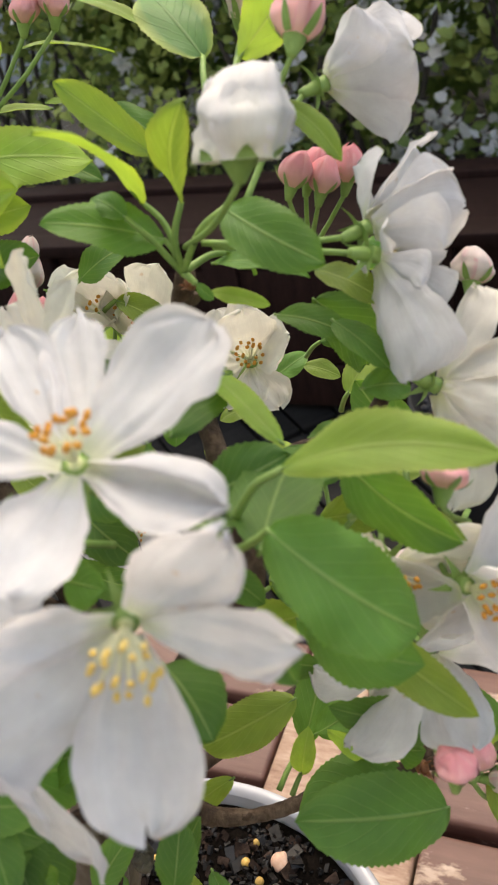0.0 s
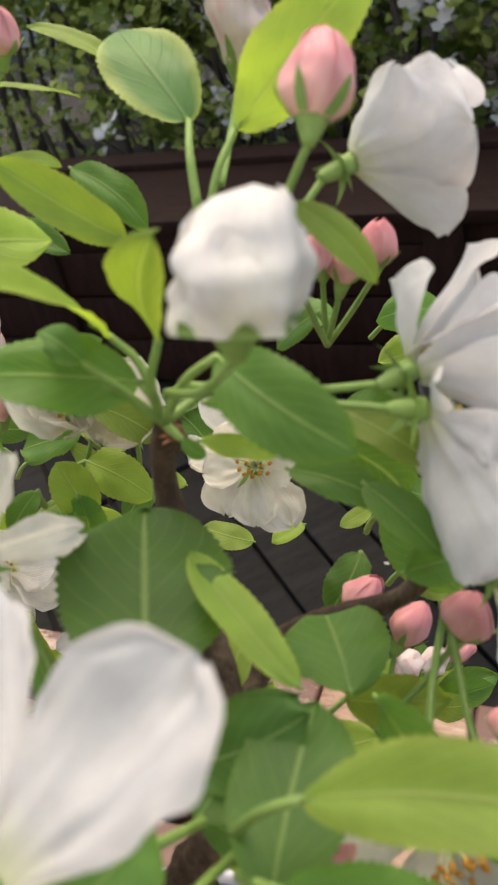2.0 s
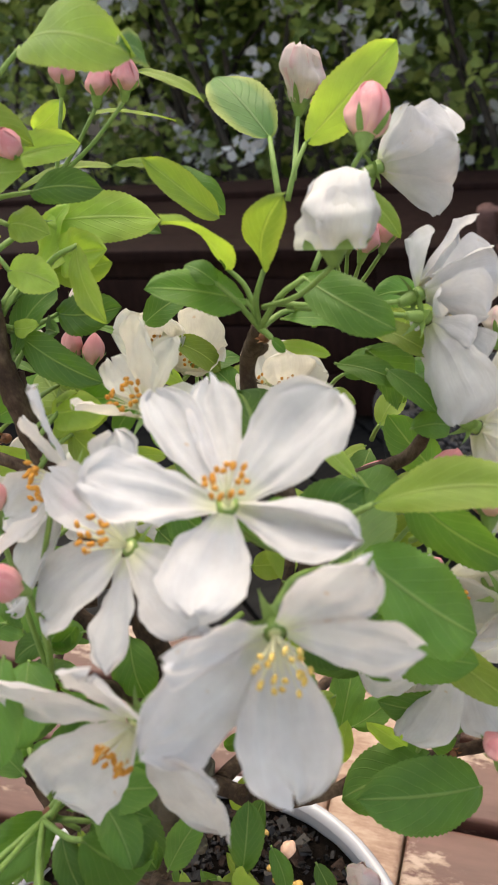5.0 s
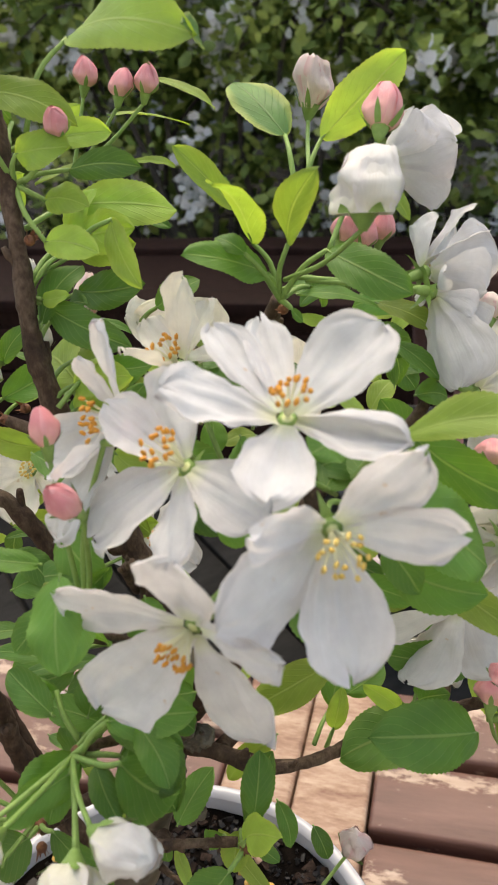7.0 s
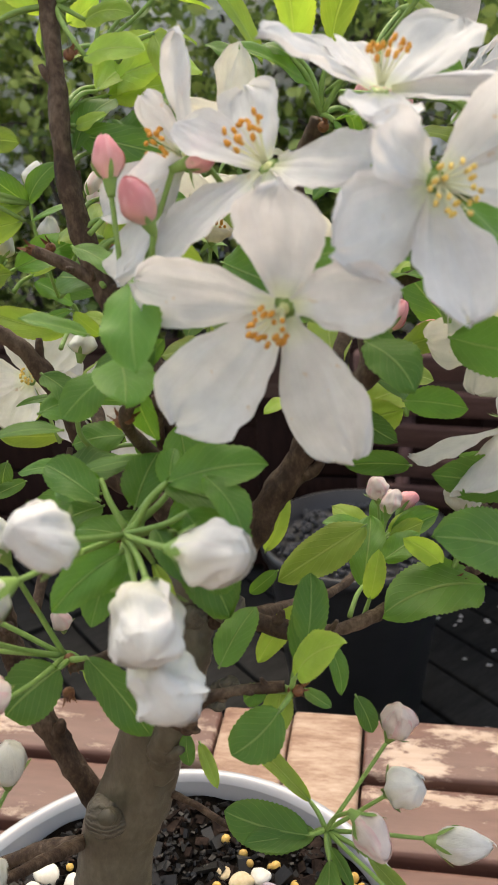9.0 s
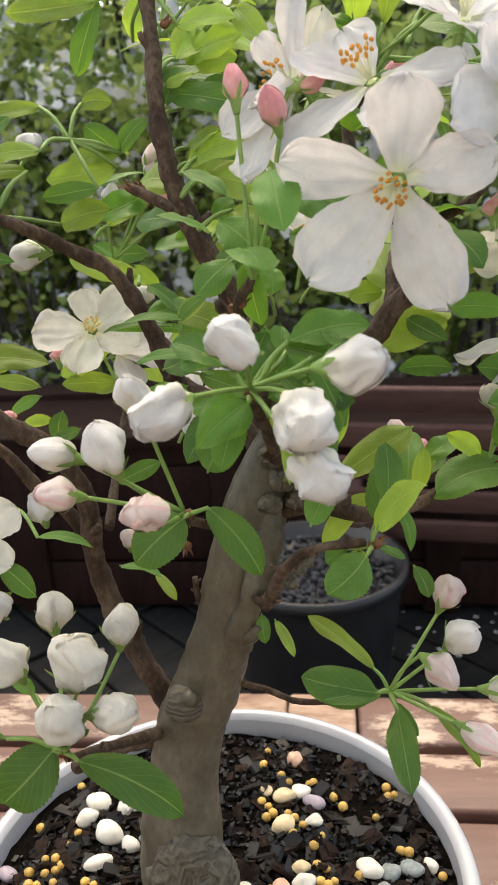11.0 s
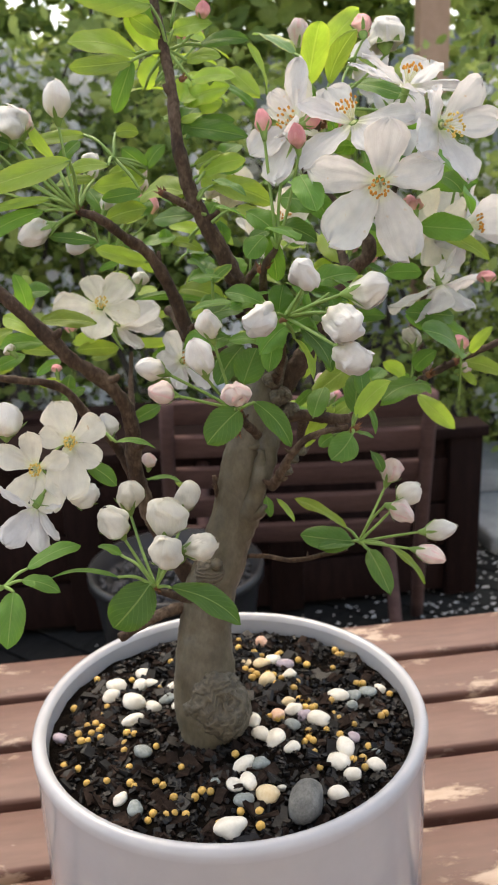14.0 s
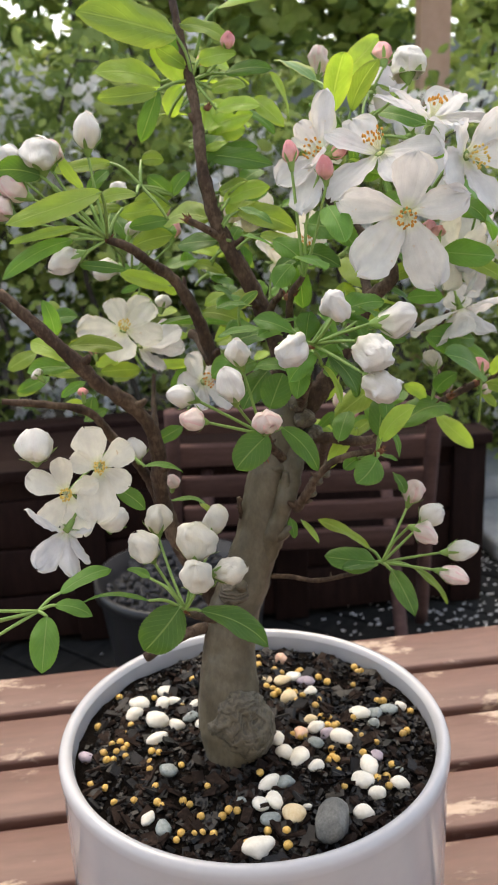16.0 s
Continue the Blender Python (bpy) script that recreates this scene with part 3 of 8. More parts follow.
def ground():
    bm = bmesh.new()
    bmesh.ops.create_grid(bm, x_segments=40, y_segments=40, size=60)
    for v in bm.verts:
        v.co.z = -0.03
    tagged(part("ground", bm, EARTH), "dark damp earth ground", "ground", kind="structure")
    deck = thing("pavement", "dark wet slatted deck strewn with white petals", "decking", (1.0, 1.6, 0), kind="structure")
    bm = bmesh.new()
    add_box(bm, Matrix.Identity(4), (0.095, 0.98, 0.022), 0.004)
    board = mesh_of("deck_board", bm, DECK)
    for row in range(-3, 4):
        for k in range(42):
            ob = new("deck_board", board)
            ob.parent = deck
            ob.matrix_basis = pose(-3.164 + k * 0.104, row * 1.0, -0.012, 0, 0, 0)
    deck.rotation_euler = (0, 0, radians(28))
    # fallen petals
    rng = random.Random(4)
    bm = bmesh.new()
    for k in range(2400):
        p = Vector((rng.gauss(1.45, 0.42), rng.gauss(1.5, 0.55), 0.002 + rng.uniform(0, 0.003)))
        r = rng.uniform(0.0035, 0.0078)
        a = rng.uniform(0, 6.28)
        vs = [bm.verts.new(p + Vector((math.cos(a + t) * r, math.sin(a + t) * r * 0.7, 0.002 * math.sin(3 * t + a)))) for t in (0, 1.05, 2.1, 3.14, 4.2, 5.2)]
        bm.faces.new(vs)
    tagged(part("fallen_petals", bm, FALLEN), "small white petals scattered over the dark deck", "petals", kind="stuff")


def garden_table():
    t = thing("garden_table", "slatted wooden garden table in worn brown paint", "table", (0, 0, TOP))
    t.rotation_euler = (0, 0, radians(SLOPE))
    for k in range(13):
        c = 0.2835 - 0.0260 - 0.0596 * k
        for x0, x1 in ((-0.75, -0.042), (0.058, 0.75)):
            bm = bmesh.new()
            add_box(bm, pose((x0 + x1) / 2, c, -0.011), (x1 - x0, 0.0515, 0.022), 0.003)
            part("slat", bm, WOOD, t)
    for x in (-0.0165, 0.0325):
        bm = bmesh.new()
        add_box(bm, pose(x, -0.075, -0.010), (0.0475, 0.72, 0.022), 0.003)
        part("cross_rail", bm, BAREWOOD, t)
    for x in (-0.6, 0.01, 0.6):
        bm = bmesh.new()
        add_box(bm, pose(x, -0.075, -0.044), (0.11 if x == 0.01 else 0.04, 0.70, 0.04), 0.003)
        part("bearer", bm, CHAIRWOOD, t)
    for x in (-0.6, 0.6):
        for y in (-0.40, 0.25):
            bm = bmesh.new()
            add_box(bm, pose(x, y, -0.36), (0.04, 0.04, 0.70), 0.004)
            part("leg", bm, CHAIRWOOD, t)


def plant_pot():
    pot = thing("plant_pot", "round glossy white ceramic plant pot on the slatted table", "plant pot", (-0.0016, 0.0006, TOP))
    h = RIM - TOP
    outline = [(0.0, 0.0), (0.0850, 0.0), (0.0915, 0.003), (0.0934, 0.012), (0.0938, h - 0.016), (0.0947, h - 0.006), (0.0947, h - 0.003), (0.0934, h - 0.0006), (0.0914, h),
               (0.0893, h - 0.0008), (0.0882, h - 0.003), (0.0876, h - 0.012), (0.0847, h - 0.03), (0.0, h - 0.031)]
    steps = 96

    def turned(profile, caps):
        bm = bmesh.new()
        rings = [[bm.verts.new((r * math.cos(2 * math.pi * j / steps), r * math.sin(2 * math.pi * j / steps), z)) for j in range(steps)] for r, z in profile]
        for a, b in zip(rings, rings[1:]):
            for j in range(steps):
                bm.faces.new((a[j], a[(j + 1) % steps], b[(j + 1) % steps], b[j]))
        if caps:
            bm.faces.new(rings[0][::-1] if caps < 0 else rings[-1])
        return bm

    part("pot_body", turned(outline[1:6], -1), GLAZE, pot)
    part("rim", turned(outline[5:11], 0), GLAZE, pot, "rounded glossy white rim")
    part("inner_wall", turned(outline[10:-1], 1), GLAZE, pot)


SOILZ = 0.8325


def soil_height(x, y):
    r = math.hypot(x, y) / 0.086
    return SOILZ - 0.003 * r ** 4 + 0.0035 * math.exp(-((x + 0.01) ** 2 + y * y) / 0.0006) + 0.0016 * noise.noise((x * 60, y * 60, 2)) + 0.0012 * noise.noise((x * 190, y * 190, 5))


def soil():
    bm = bmesh.new()
    rings = []
    for i in range(46):
        r = 0.0875 * i / 45 + 0.0002
        n = 120
        rings.append([bm.verts.new((r * math.cos(6.28319 * j / n) - 0.0016, r * math.sin(6.28319 * j / n) + 0.0006, soil_height(r * math.cos(6.28319 * j / n), r * math.sin(6.28319 * j / n)))) for j in range(n)])
    for a, b in zip(rings, rings[1:]):
        for j in range(120):
            bm.faces.new((a[j], b[j], b[(j + 1) % 120], a[(j + 1) % 120]))
    bm.faces.new(rings[0])
    tagged(part("potting_soil", bm, SOIL), "dark moist bark potting soil filling the white pot", "soil", kind="stuff")
    rng = random.Random(8)
    bm = bmesh.new()
    for k in range(3600):
        r, a = 0.0845 * math.sqrt(rng.random()), rng.uniform(0, 6.28)
        x, y = r * math.cos(a), r * math.sin(a)
        s = rng.uniform(0.0010, 0.0045) if k % 9 else rng.uniform(0.006, 0.0130)
        m = pose(x, y, soil_height(x, y) + 0.0006, rng.uniform(-38, 38), rng.uniform(-38, 38), rng.uniform(0, 360))
        c = [Vector((sx * rng.uniform(0.6, 1) * s / 2, sy * rng.uniform(0.6, 1) * s * 0.28, sz * 0.0008)) for sx in (-1, 1) for sy in (-1, 1) for sz in (-1, 1)]
        v = [bm.verts.new(m @ q) for q in c]
        for f in ((0, 1, 3, 2), (4, 6, 7, 5), (0, 4, 5, 1), (2, 3, 7, 6), (0, 2, 6, 4), (1, 5, 7, 3)):
            bm.faces.new([v[q] for q in f]).material_index = 1 if k % 7 == 4 or k % 18 == 0 else 0
    tagged(part("bark_chips", bm, [CHIP, CHIPBROWN], smooth=False), "small dark bark chips over the potting soil", "bark chips", kind="stuff")


def pebble_mesh(seed, size, flat):
    bm = bmesh.new()
    bmesh.ops.create_icosphere(bm, subdivisions=3, radius=1.0)
    rng = random.Random(seed)
    o = Vector((rng.uniform(0, 50), rng.uniform(0, 50), rng.uniform(0, 50)))
    for v in bm.verts:
        v.co *= 1 + 0.40 * noise.noise(v.co * 0.75 + o) + 0.04 * noise.noise(v.co * 1.8 + o)
        v.co = Vector((v.co.x * size, v.co.y * size * rng.uniform(0.76, 0.78), v.co.z * size * flat))
    return bm


ground()
garden_table()
plant_pot()
soil()
tree = thing("bonsai_tree", "blossoming apple bonsai with bare grey-brown trunk in white pot", "bonsai tree", (0, 0, 0))


# ---- the bonsai ----

# trunk and limbs
trunk = bmesh.new()
add_tube(trunk, [(-0.0170, -0.0100, 0.8143), (-0.0155, -0.0060, 0.8347), (-0.0150, -0.0030, 0.8463), (-0.0136, 0.0010, 0.8663), (-0.0108, 0.0040, 0.8843), (-0.0066, 0.0050, 0.9026), (0.0002, 0.0050, 0.9173), (0.0068, 0.0050, 0.9375), (0.0122, 0.0050, 0.9586), (0.0186, 0.0050, 0.9795), (0.0258, 0.0050, 0.9951), (0.0318, 0.0055, 1.0052)], 0, 0, 40, 12, 0.055, radii=[0.0135, 0.0140, 0.0154, 0.0142, 0.0120, 0.0119, 0.0114, 0.0102, 0.0100, 0.0098, 0.0088, 0.0070])
part('trunk', trunk, TRUNK, tree, 'smooth grey-brown trunk with a swollen knotted foot')
burl = bmesh.new()
bmesh.ops.create_icosphere(burl, subdivisions=5, radius=1, matrix=Matrix.Diagonal((0.0162, 0.0140, 0.0196, 1)))
for v in burl.verts:
    v.co += Vector(v.normal) * (0.0036 * noise.noise(v.co * 60) - 0.0030 * abs(noise.noise(v.co * 150 + Vector((4, 4, 4)))) - 0.0016 * abs(noise.noise(v.co * 380)))
burl = part('burl', burl, GNARL, tree, 'wrinkled grey burl at the foot of the trunk')
burl.location = (-0.0126, -0.0105, 0.8505)
scar = bmesh.new()
bmesh.ops.create_icosphere(scar, subdivisions=3, radius=1, matrix=Matrix.Translation((-0.0090, -0.0010, 0.9140)) @ Matrix.Diagonal((0.0075, 0.007, 0.0065, 1)))
for v in scar.verts:
    v.co += Vector(v.normal) * 0.0011 * noise.noise(v.co * 200)
part('scar', scar, GNARL, tree, 'healed pruning scar on the trunk')
twig([(-0.0045, 0.0000, 0.9120), (-0.0075, -0.0062, 0.9190), (-0.0085, -0.0092, 0.9215)], 0.0034, 0.0026, TRUNK, 'branch_stub', 0.3)
twig([(0.0287, 0.0051, 0.9903), (0.0255, 0.0106, 1.0157), (0.0196, 0.0194, 1.0405), (0.0102, 0.0254, 1.0629), (0.0040, 0.0305, 1.0798), (0.0007, 0.0342, 1.0999), (0.0014, 0.0391, 1.1218), (0.0009, 0.0481, 1.1474), (0.0000, 0.0549, 1.1661), (0.0006, 0.0645, 1.1876)], 0.0044, 0.0015, BARK, knots=7)
twig([(0.0272, 0.0102, 0.9894), (0.0172, 0.0200, 1.0056), (-0.0000, 0.0275, 1.0175), (-0.0079, 0.0290, 1.0374), (-0.0171, 0.0295, 1.0542), (-0.0293, 0.0240, 1.0629), (-0.0421, 0.0130, 1.0713), (-0.0500, 0.0157, 1.0747)], 0.0042, 0.0014, BARK, knots=5)
twig([(-0.0126, 0.0129, 0.9038), (-0.0264, 0.0197, 0.9331), (-0.0331, 0.0221, 0.9586), (-0.0344, 0.0198, 0.9847), (-0.0434, 0.0183, 1.0028), (-0.0574, 0.0168, 1.0147), (-0.0697, 0.0178, 1.0290), (-0.0829, 0.0221, 1.0446), (-0.0936, 0.0285, 1.0561)], 0.0042, 0.0023, BARK, knots=5)
twig([(-0.0294, 0.0265, 0.9454), (-0.0381, 0.0330, 0.9699), (-0.0501, 0.0319, 0.9855), (-0.0601, 0.0319, 0.9999), (-0.0763, 0.0329, 1.0057), (-0.0963, 0.0372, 1.0092)], 0.0026, 0.0014, BARK, knots=2)
twig([(0.0270, -0.0023, 0.9804), (0.0367, -0.0082, 0.9829), (0.0500, -0.0127, 0.9801), (0.0651, -0.0124, 0.9803), (0.0839, -0.0094, 0.9860), (0.1021, -0.0106, 0.9927), (0.1164, -0.0128, 0.9981), (0.1408, -0.0173, 1.0067)], 0.0026, 0.0014, BARK, knots=7)
twig([(0.0292, 0.0027, 0.9908), (0.0394, -0.0015, 1.0058), (0.0519, -0.0029, 1.0248), (0.0620, -0.0041, 1.0414), (0.0718, -0.0061, 1.0555), (0.0612, 0.0302, 1.0878), (0.0662, 0.0262, 1.1078)], 0.0050, 0.0018, BARK, knots=5)
twig([(0.0095, 0.0024, 0.9161), (0.0175, -0.0055, 0.9174), (0.0273, -0.0148, 0.9169), (0.0404, -0.0230, 0.9206), (0.0478, -0.0279, 0.9231)], 0.0014, 0.0009, BARK, knots=1)
twig([(-0.0168, 0.0072, 0.8957), (-0.0314, 0.0102, 0.8922), (-0.0492, 0.0151, 0.8829)], 0.0030, 0.0022, BARK, knots=0)
twig([(0.0065, 0.0000, 0.9268), (0.0110, -0.0045, 0.9422), (0.0155, -0.0070, 0.9559), (0.0195, -0.0052, 0.9678), (0.0245, 0.0001, 0.9811)], 0.0049, 0.0047, TRUNK, knots=3)
twig([(0.0173, -0.0140, 0.9544), (0.0181, -0.0228, 0.9641), (0.0194, -0.0305, 0.9744), (0.0264, -0.0367, 0.9828), (0.0416, -0.0384, 0.9839)], 0.0023, 0.0012, BARK, knots=9)
twig([(0.0263, -0.0017, 0.9947), (0.0178, -0.0264, 1.0152), (0.0103, -0.0417, 1.0297)], 0.0023, 0.0011, BARK, knots=2)
twig([(0.0253, -0.0005, 1.0074), (0.0178, -0.0120, 1.0330), (0.0111, -0.0257, 1.0497), (0.0141, -0.0311, 1.0585)], 0.0021, 0.0011, BARK, knots=4)
twig([(-0.0183, 0.0027, 0.9011), (-0.0320, -0.0181, 0.9156), (-0.0470, -0.0423, 0.9324)], 0.0023, 0.0011, BARK, knots=2)
twig([(0.0137, -0.0090, 0.9777), (0.0018, -0.0237, 0.9883), (-0.0071, -0.0390, 0.9976)], 0.0021, 0.0013, BARK, knots=3)
twig([(-0.0275, 0.0380, 0.9640), (-0.0198, 0.0652, 0.9844), (-0.0135, 0.0804, 1.0023)], 0.0019, 0.0010, BARK, knots=1)
twig([(0.0005, 0.0357, 1.0147), (-0.0002, 0.0486, 1.0236), (-0.0015, 0.0546, 1.0257)], 0.0026, 0.0022, BARK, knots=0)
twig([(0.0075, 0.0272, 1.0690), (0.0000, 0.0278, 1.0745), (-0.0100, 0.0288, 1.0800)], 0.0020, 0.0014, BARK, knots=3)
spur((-0.0100, 0.0288, 1.0800), (-0.60, -0.30, 0.50))
twig([(0.0016, 0.0067, 0.9389), (-0.0014, 0.0049, 0.9503), (-0.0019, 0.0052, 0.9574)], 0.0011, 0.0008, BARK, knots=4)
twig([(0.0184, 0.0172, 1.0257), (0.0184, 0.0062, 1.0418), (0.0213, 0.0003, 1.0492)], 0.0016, 0.0013, BARK, knots=4)
twig([(0.0620, -0.0041, 1.0414), (0.0750, 0.0200, 1.0600), (0.0980, 0.0200, 1.0700), (0.1050, 0.0180, 1.0850)], 0.0024, 0.0012, BARK, knots=2)
twig([(0.1021, -0.0106, 0.9927), (0.1150, 0.0200, 1.0100), (0.1180, 0.0120, 1.0300)], 0.0020, 0.0010, BARK, knots=2)

# old spur knots at the fork
knob((0.0260, -0.0040, 1.0170), 0.0042)
knob((0.0260, -0.0060, 1.0090), 0.0046)
knob((0.0230, -0.0070, 1.0010), 0.0044)
knob((0.0270, -0.0060, 0.9930), 0.0050)
knob((0.0320, -0.0040, 0.9850), 0.0048)
knob((0.0220, -0.0060, 0.9850), 0.0040)
knob((0.0280, -0.0140, 0.9660), 0.0030)
knob((0.0260, -0.0120, 0.9600), 0.0028)
knob((0.0300, -0.0180, 0.9700), 0.0026)

# the five large blossoms in front
flower((0.0618, -0.0475, 1.1149), (0.10, -0.30, 0.95), [(0.0411, -0.0511, 1.1256), (0.0499, -0.0265, 1.1247), (0.0594, -0.0235, 1.1238), (0.0809, -0.0349, 1.1257), (0.0814, -0.0569, 1.1119), (0.0567, -0.0666, 1.1105)], w=(0.60, 0.38, 0.37, 0.68, 0.64, 0.76), stem=(0.0731, -0.0210, 1.0791), rolls=(0, 0, 0, 0, -1.55, 0), curls=(-0.05, 0.02, 0.02, 0.0, 0.05, 0.02), stamen=0.0080, spread=0.75, front=True)
flower((0.0672, -0.0622, 1.1008), (0.10, -0.97, 0.10), [(0.0820, -0.0663, 1.1161), (0.0885, -0.0678, 1.1016), (0.0677, -0.0790, 1.0822), (0.0462, -0.0752, 1.0935), (0.0530, -0.0747, 1.1108)], w=(0.62, 0.54, 0.66, 0.66, 0.56), stem=(0.0755, -0.0257, 1.0790), yellow=True, lean=(0, 0, -0.15), stamen=0.0088, stamens=20, front=True)
flower((0.0412, -0.0618, 1.0818), (-0.51, -0.85, -0.14), [(0.0403, -0.0688, 1.1030), (0.0562, -0.0785, 1.0873), (0.0527, -0.0647, 1.0545), (0.0213, -0.0585, 1.0615), (0.0166, -0.0543, 1.0873)], w=(0.76, 0.62, 0.58, 0.66, 0.54), stem=(0.0573, -0.0285, 1.0710), lean=(-0.12, 0, -0.22), stamens=22, stamen=0.0078, front=True)
flower((0.0425, -0.0415, 1.1032), (-0.55, -0.30, 0.78), [(0.0412, -0.0242, 1.1161), (0.0211, -0.0399, 1.0885), (0.0395, -0.0600, 1.0925), (0.0565, -0.0610, 1.1040), (0.0272, -0.0275, 1.1115)], w=(0.66, 0.70, 0.50, 0.62, 0.50), stem=(0.0518, -0.0202, 1.0778), lean=(-0.1, 0, 0.2), stamen=0.009, front=True)
flower((0.0285, -0.0215, 1.1045), (-0.85, -0.46, 0.26), [(0.0294, -0.0251, 1.1275), (0.0221, -0.0152, 1.1165), (0.0110, -0.0175, 1.0940), (0.0142, -0.0330, 1.0823), (0.0163, -0.0365, 1.1000)], w=(0.50, 0.66, 0.72, 0.56, 0.60), stem=(0.0434, -0.0072, 1.0804), stamen=0.008, front=True)
flower((0.0404, 0.0009, 1.1044), (-0.3313, -0.3313, 0.8835), [(0.0452, 0.0033, 1.1245), (0.0492, 0.0091, 1.1165), (0.0537, 0.0099, 1.1004), (0.0340, 0.0117, 1.1116), (0.0305, -0.0109, 1.1143)], w=0.60, mat=CREAM, stem=(0.0482, -0.0035, 1.0802))

# blossoms of the right-hand spurs
flower((0.1033, 0.0235, 1.1123), (0.8997, 0.4234, 0.1059), [(0.1021, 0.0363, 1.1200), (0.1143, 0.0410, 1.1202), (0.1182, 0.0338, 1.1161), (0.1213, 0.0225, 1.1138), (0.1162, 0.0156, 1.1088)], w=1.12, stem=(0.0712, 0.0242, 1.1138), cup=0.40, yellow=True, stamen=0.004, stamens=8)
flower((0.1040, 0.0195, 1.1081), (0.8504, 0.3720, -0.3720), [(0.1003, 0.0234, 1.1054), (0.1060, 0.0024, 1.0900), (0.1136, 0.0142, 1.0961), (0.1115, 0.0097, 1.1050), (0.1049, 0.0152, 1.1146)], w=0.98, stem=(0.0732, 0.0242, 1.1128), cup=0.45, yellow=True, stamen=0.005, stamens=10)
flower((0.1127, 0.0085, 1.0845), (0.8018, 0.1069, -0.5880), [(0.1214, 0.0202, 1.0995), (0.1264, 0.0112, 1.0926), (0.1260, 0.0016, 1.0861), (0.1237, -0.0024, 1.0753), (0.1145, -0.0031, 1.0635)], w=0.88, mat=CREAM, stem=(0.1050, 0.0180, 1.0850), cup=0.40)
flower((0.0985, 0.0490, 1.1335), (0.88, 0.45, 0.12), [(0.1063, 0.0499, 1.1460), (0.1158, 0.0452, 1.1373), (0.1102, 0.0476, 1.1192), (0.1134, 0.0607, 1.1429), (0.1116, 0.0625, 1.1277)], w=(1.15, 1.20, 0.85, 1.0, 0.95), stem=(0.0800, 0.0300, 1.1180), cup=0.55, yellow=True, stamen=0.005)
flower((0.1058, -0.0129, 1.0346), (0.1010, -0.4041, -0.9091), [(0.0810, -0.0090, 1.0273), (0.0878, -0.0282, 1.0250), (0.1117, -0.0304, 1.0258), (0.1289, -0.0128, 1.0377), (0.1154, 0.0024, 1.0434)], w=0.84, stem=(0.1180, 0.0120, 1.0500), cup=0.30)
flower((0.1130, -0.0216, 1.0608), (0.6202, -0.7442, 0.2481), [(0.1004, -0.0138, 1.0573), (0.1035, -0.0171, 1.0416), (0.1264, -0.0366, 1.0508), (0.1292, -0.0374, 1.0670), (0.1277, -0.0082, 1.0733)], w=0.95, stem=(0.1050, 0.0180, 1.0700), cup=0.35)
flower((0.0995, -0.0153, 1.0613), (0.2157, -0.9705, -0.1078), [(0.0854, -0.0220, 1.0740), (0.0847, -0.0079, 1.0567), (0.0947, -0.0163, 1.0447), (0.1187, -0.0119, 1.0483), (0.1172, -0.0140, 1.0676)], w=0.95, mat=CREAM, stem=(0.1050, 0.0180, 1.0700), cup=0.35)

# low left and rear blossoms
flower((-0.0674, -0.0050, 0.9865), (-0.1532, -0.9395, 0.3064), [(-0.0711, -0.0012, 1.0032), (-0.0539, -0.0067, 0.9942), (-0.0573, -0.0112, 0.9781), (-0.0727, -0.0136, 0.9662), (-0.0788, -0.0031, 0.9914)], w=0.86, mat=CREAM, stem=(-0.0578, 0.0175, 0.9851), yellow=True, stamen=0.005)
flower((-0.0816, -0.0060, 0.9786), (-0.3582, -0.9210, 0.1535), [(-0.0829, -0.0047, 0.9936), (-0.0700, -0.0113, 0.9828), (-0.0781, -0.0123, 0.9613), (-0.0918, -0.0058, 0.9663), (-0.0961, -0.0009, 0.9868)], w=0.72, mat=CREAM, stem=(-0.0578, 0.0175, 0.9851), yellow=True, stamen=0.005)
flower((-0.0845, -0.0099, 0.9640), (-0.55, 0.15, -0.82), [(-0.0997, -0.0159, 0.9777), (-0.0993, -0.0223, 0.9564), (-0.0858, -0.0210, 0.9483), (-0.0782, -0.0182, 0.9522), (-0.0744, -0.0128, 0.9651)], w=0.62, stem=(-0.0578, 0.0175, 0.9851), yellow=True, stamen=0.005)
flower((-0.0246, 0.0909, 1.0250), (-0.1022, -0.7667, 0.6338), [(-0.0265, 0.1000, 1.0399), (-0.0075, 0.0946, 1.0373), (-0.0075, 0.0806, 1.0203), (-0.0324, 0.0773, 1.0122), (-0.0476, 0.0954, 1.0244)], w=0.85, mat=CREAM, stem=(-0.0171, 0.0826, 1.0039), yellow=True, stamen=0.006)
flower((-0.0153, 0.0950, 1.0149), (0.3586, -0.5976, 0.7171), [(0.0060, 0.0887, 1.0225), (0.0065, 0.0867, 1.0126), (-0.0107, 0.0793, 1.0036), (-0.0277, 0.0927, 1.0186), (-0.0148, 0.1079, 1.0294)], w=0.80, stem=(-0.0171, 0.0826, 1.0039))
flower((0.0162, 0.0875, 0.9930), (0.2279, -0.9117, 0.3419), [(0.0081, 0.0885, 1.0088), (0.0281, 0.0916, 1.0031), (0.0313, 0.0828, 0.9795), (0.0086, 0.0781, 0.9806), (-0.0022, 0.0799, 0.9937)], w=0.80, stem=(0.0051, 0.0867, 0.9762))
flower((0.0416, 0.0794, 1.0711), (0.1036, -0.6213, 0.7767), [(0.0333, 0.0860, 1.0792), (0.0494, 0.0742, 1.0905), (0.0508, 0.0667, 1.0773), (0.0397, 0.0640, 1.0767), (0.0332, 0.0672, 1.0834)], w=0.80, mat=CREAM, stem=(0.0379, 0.0820, 1.0482))
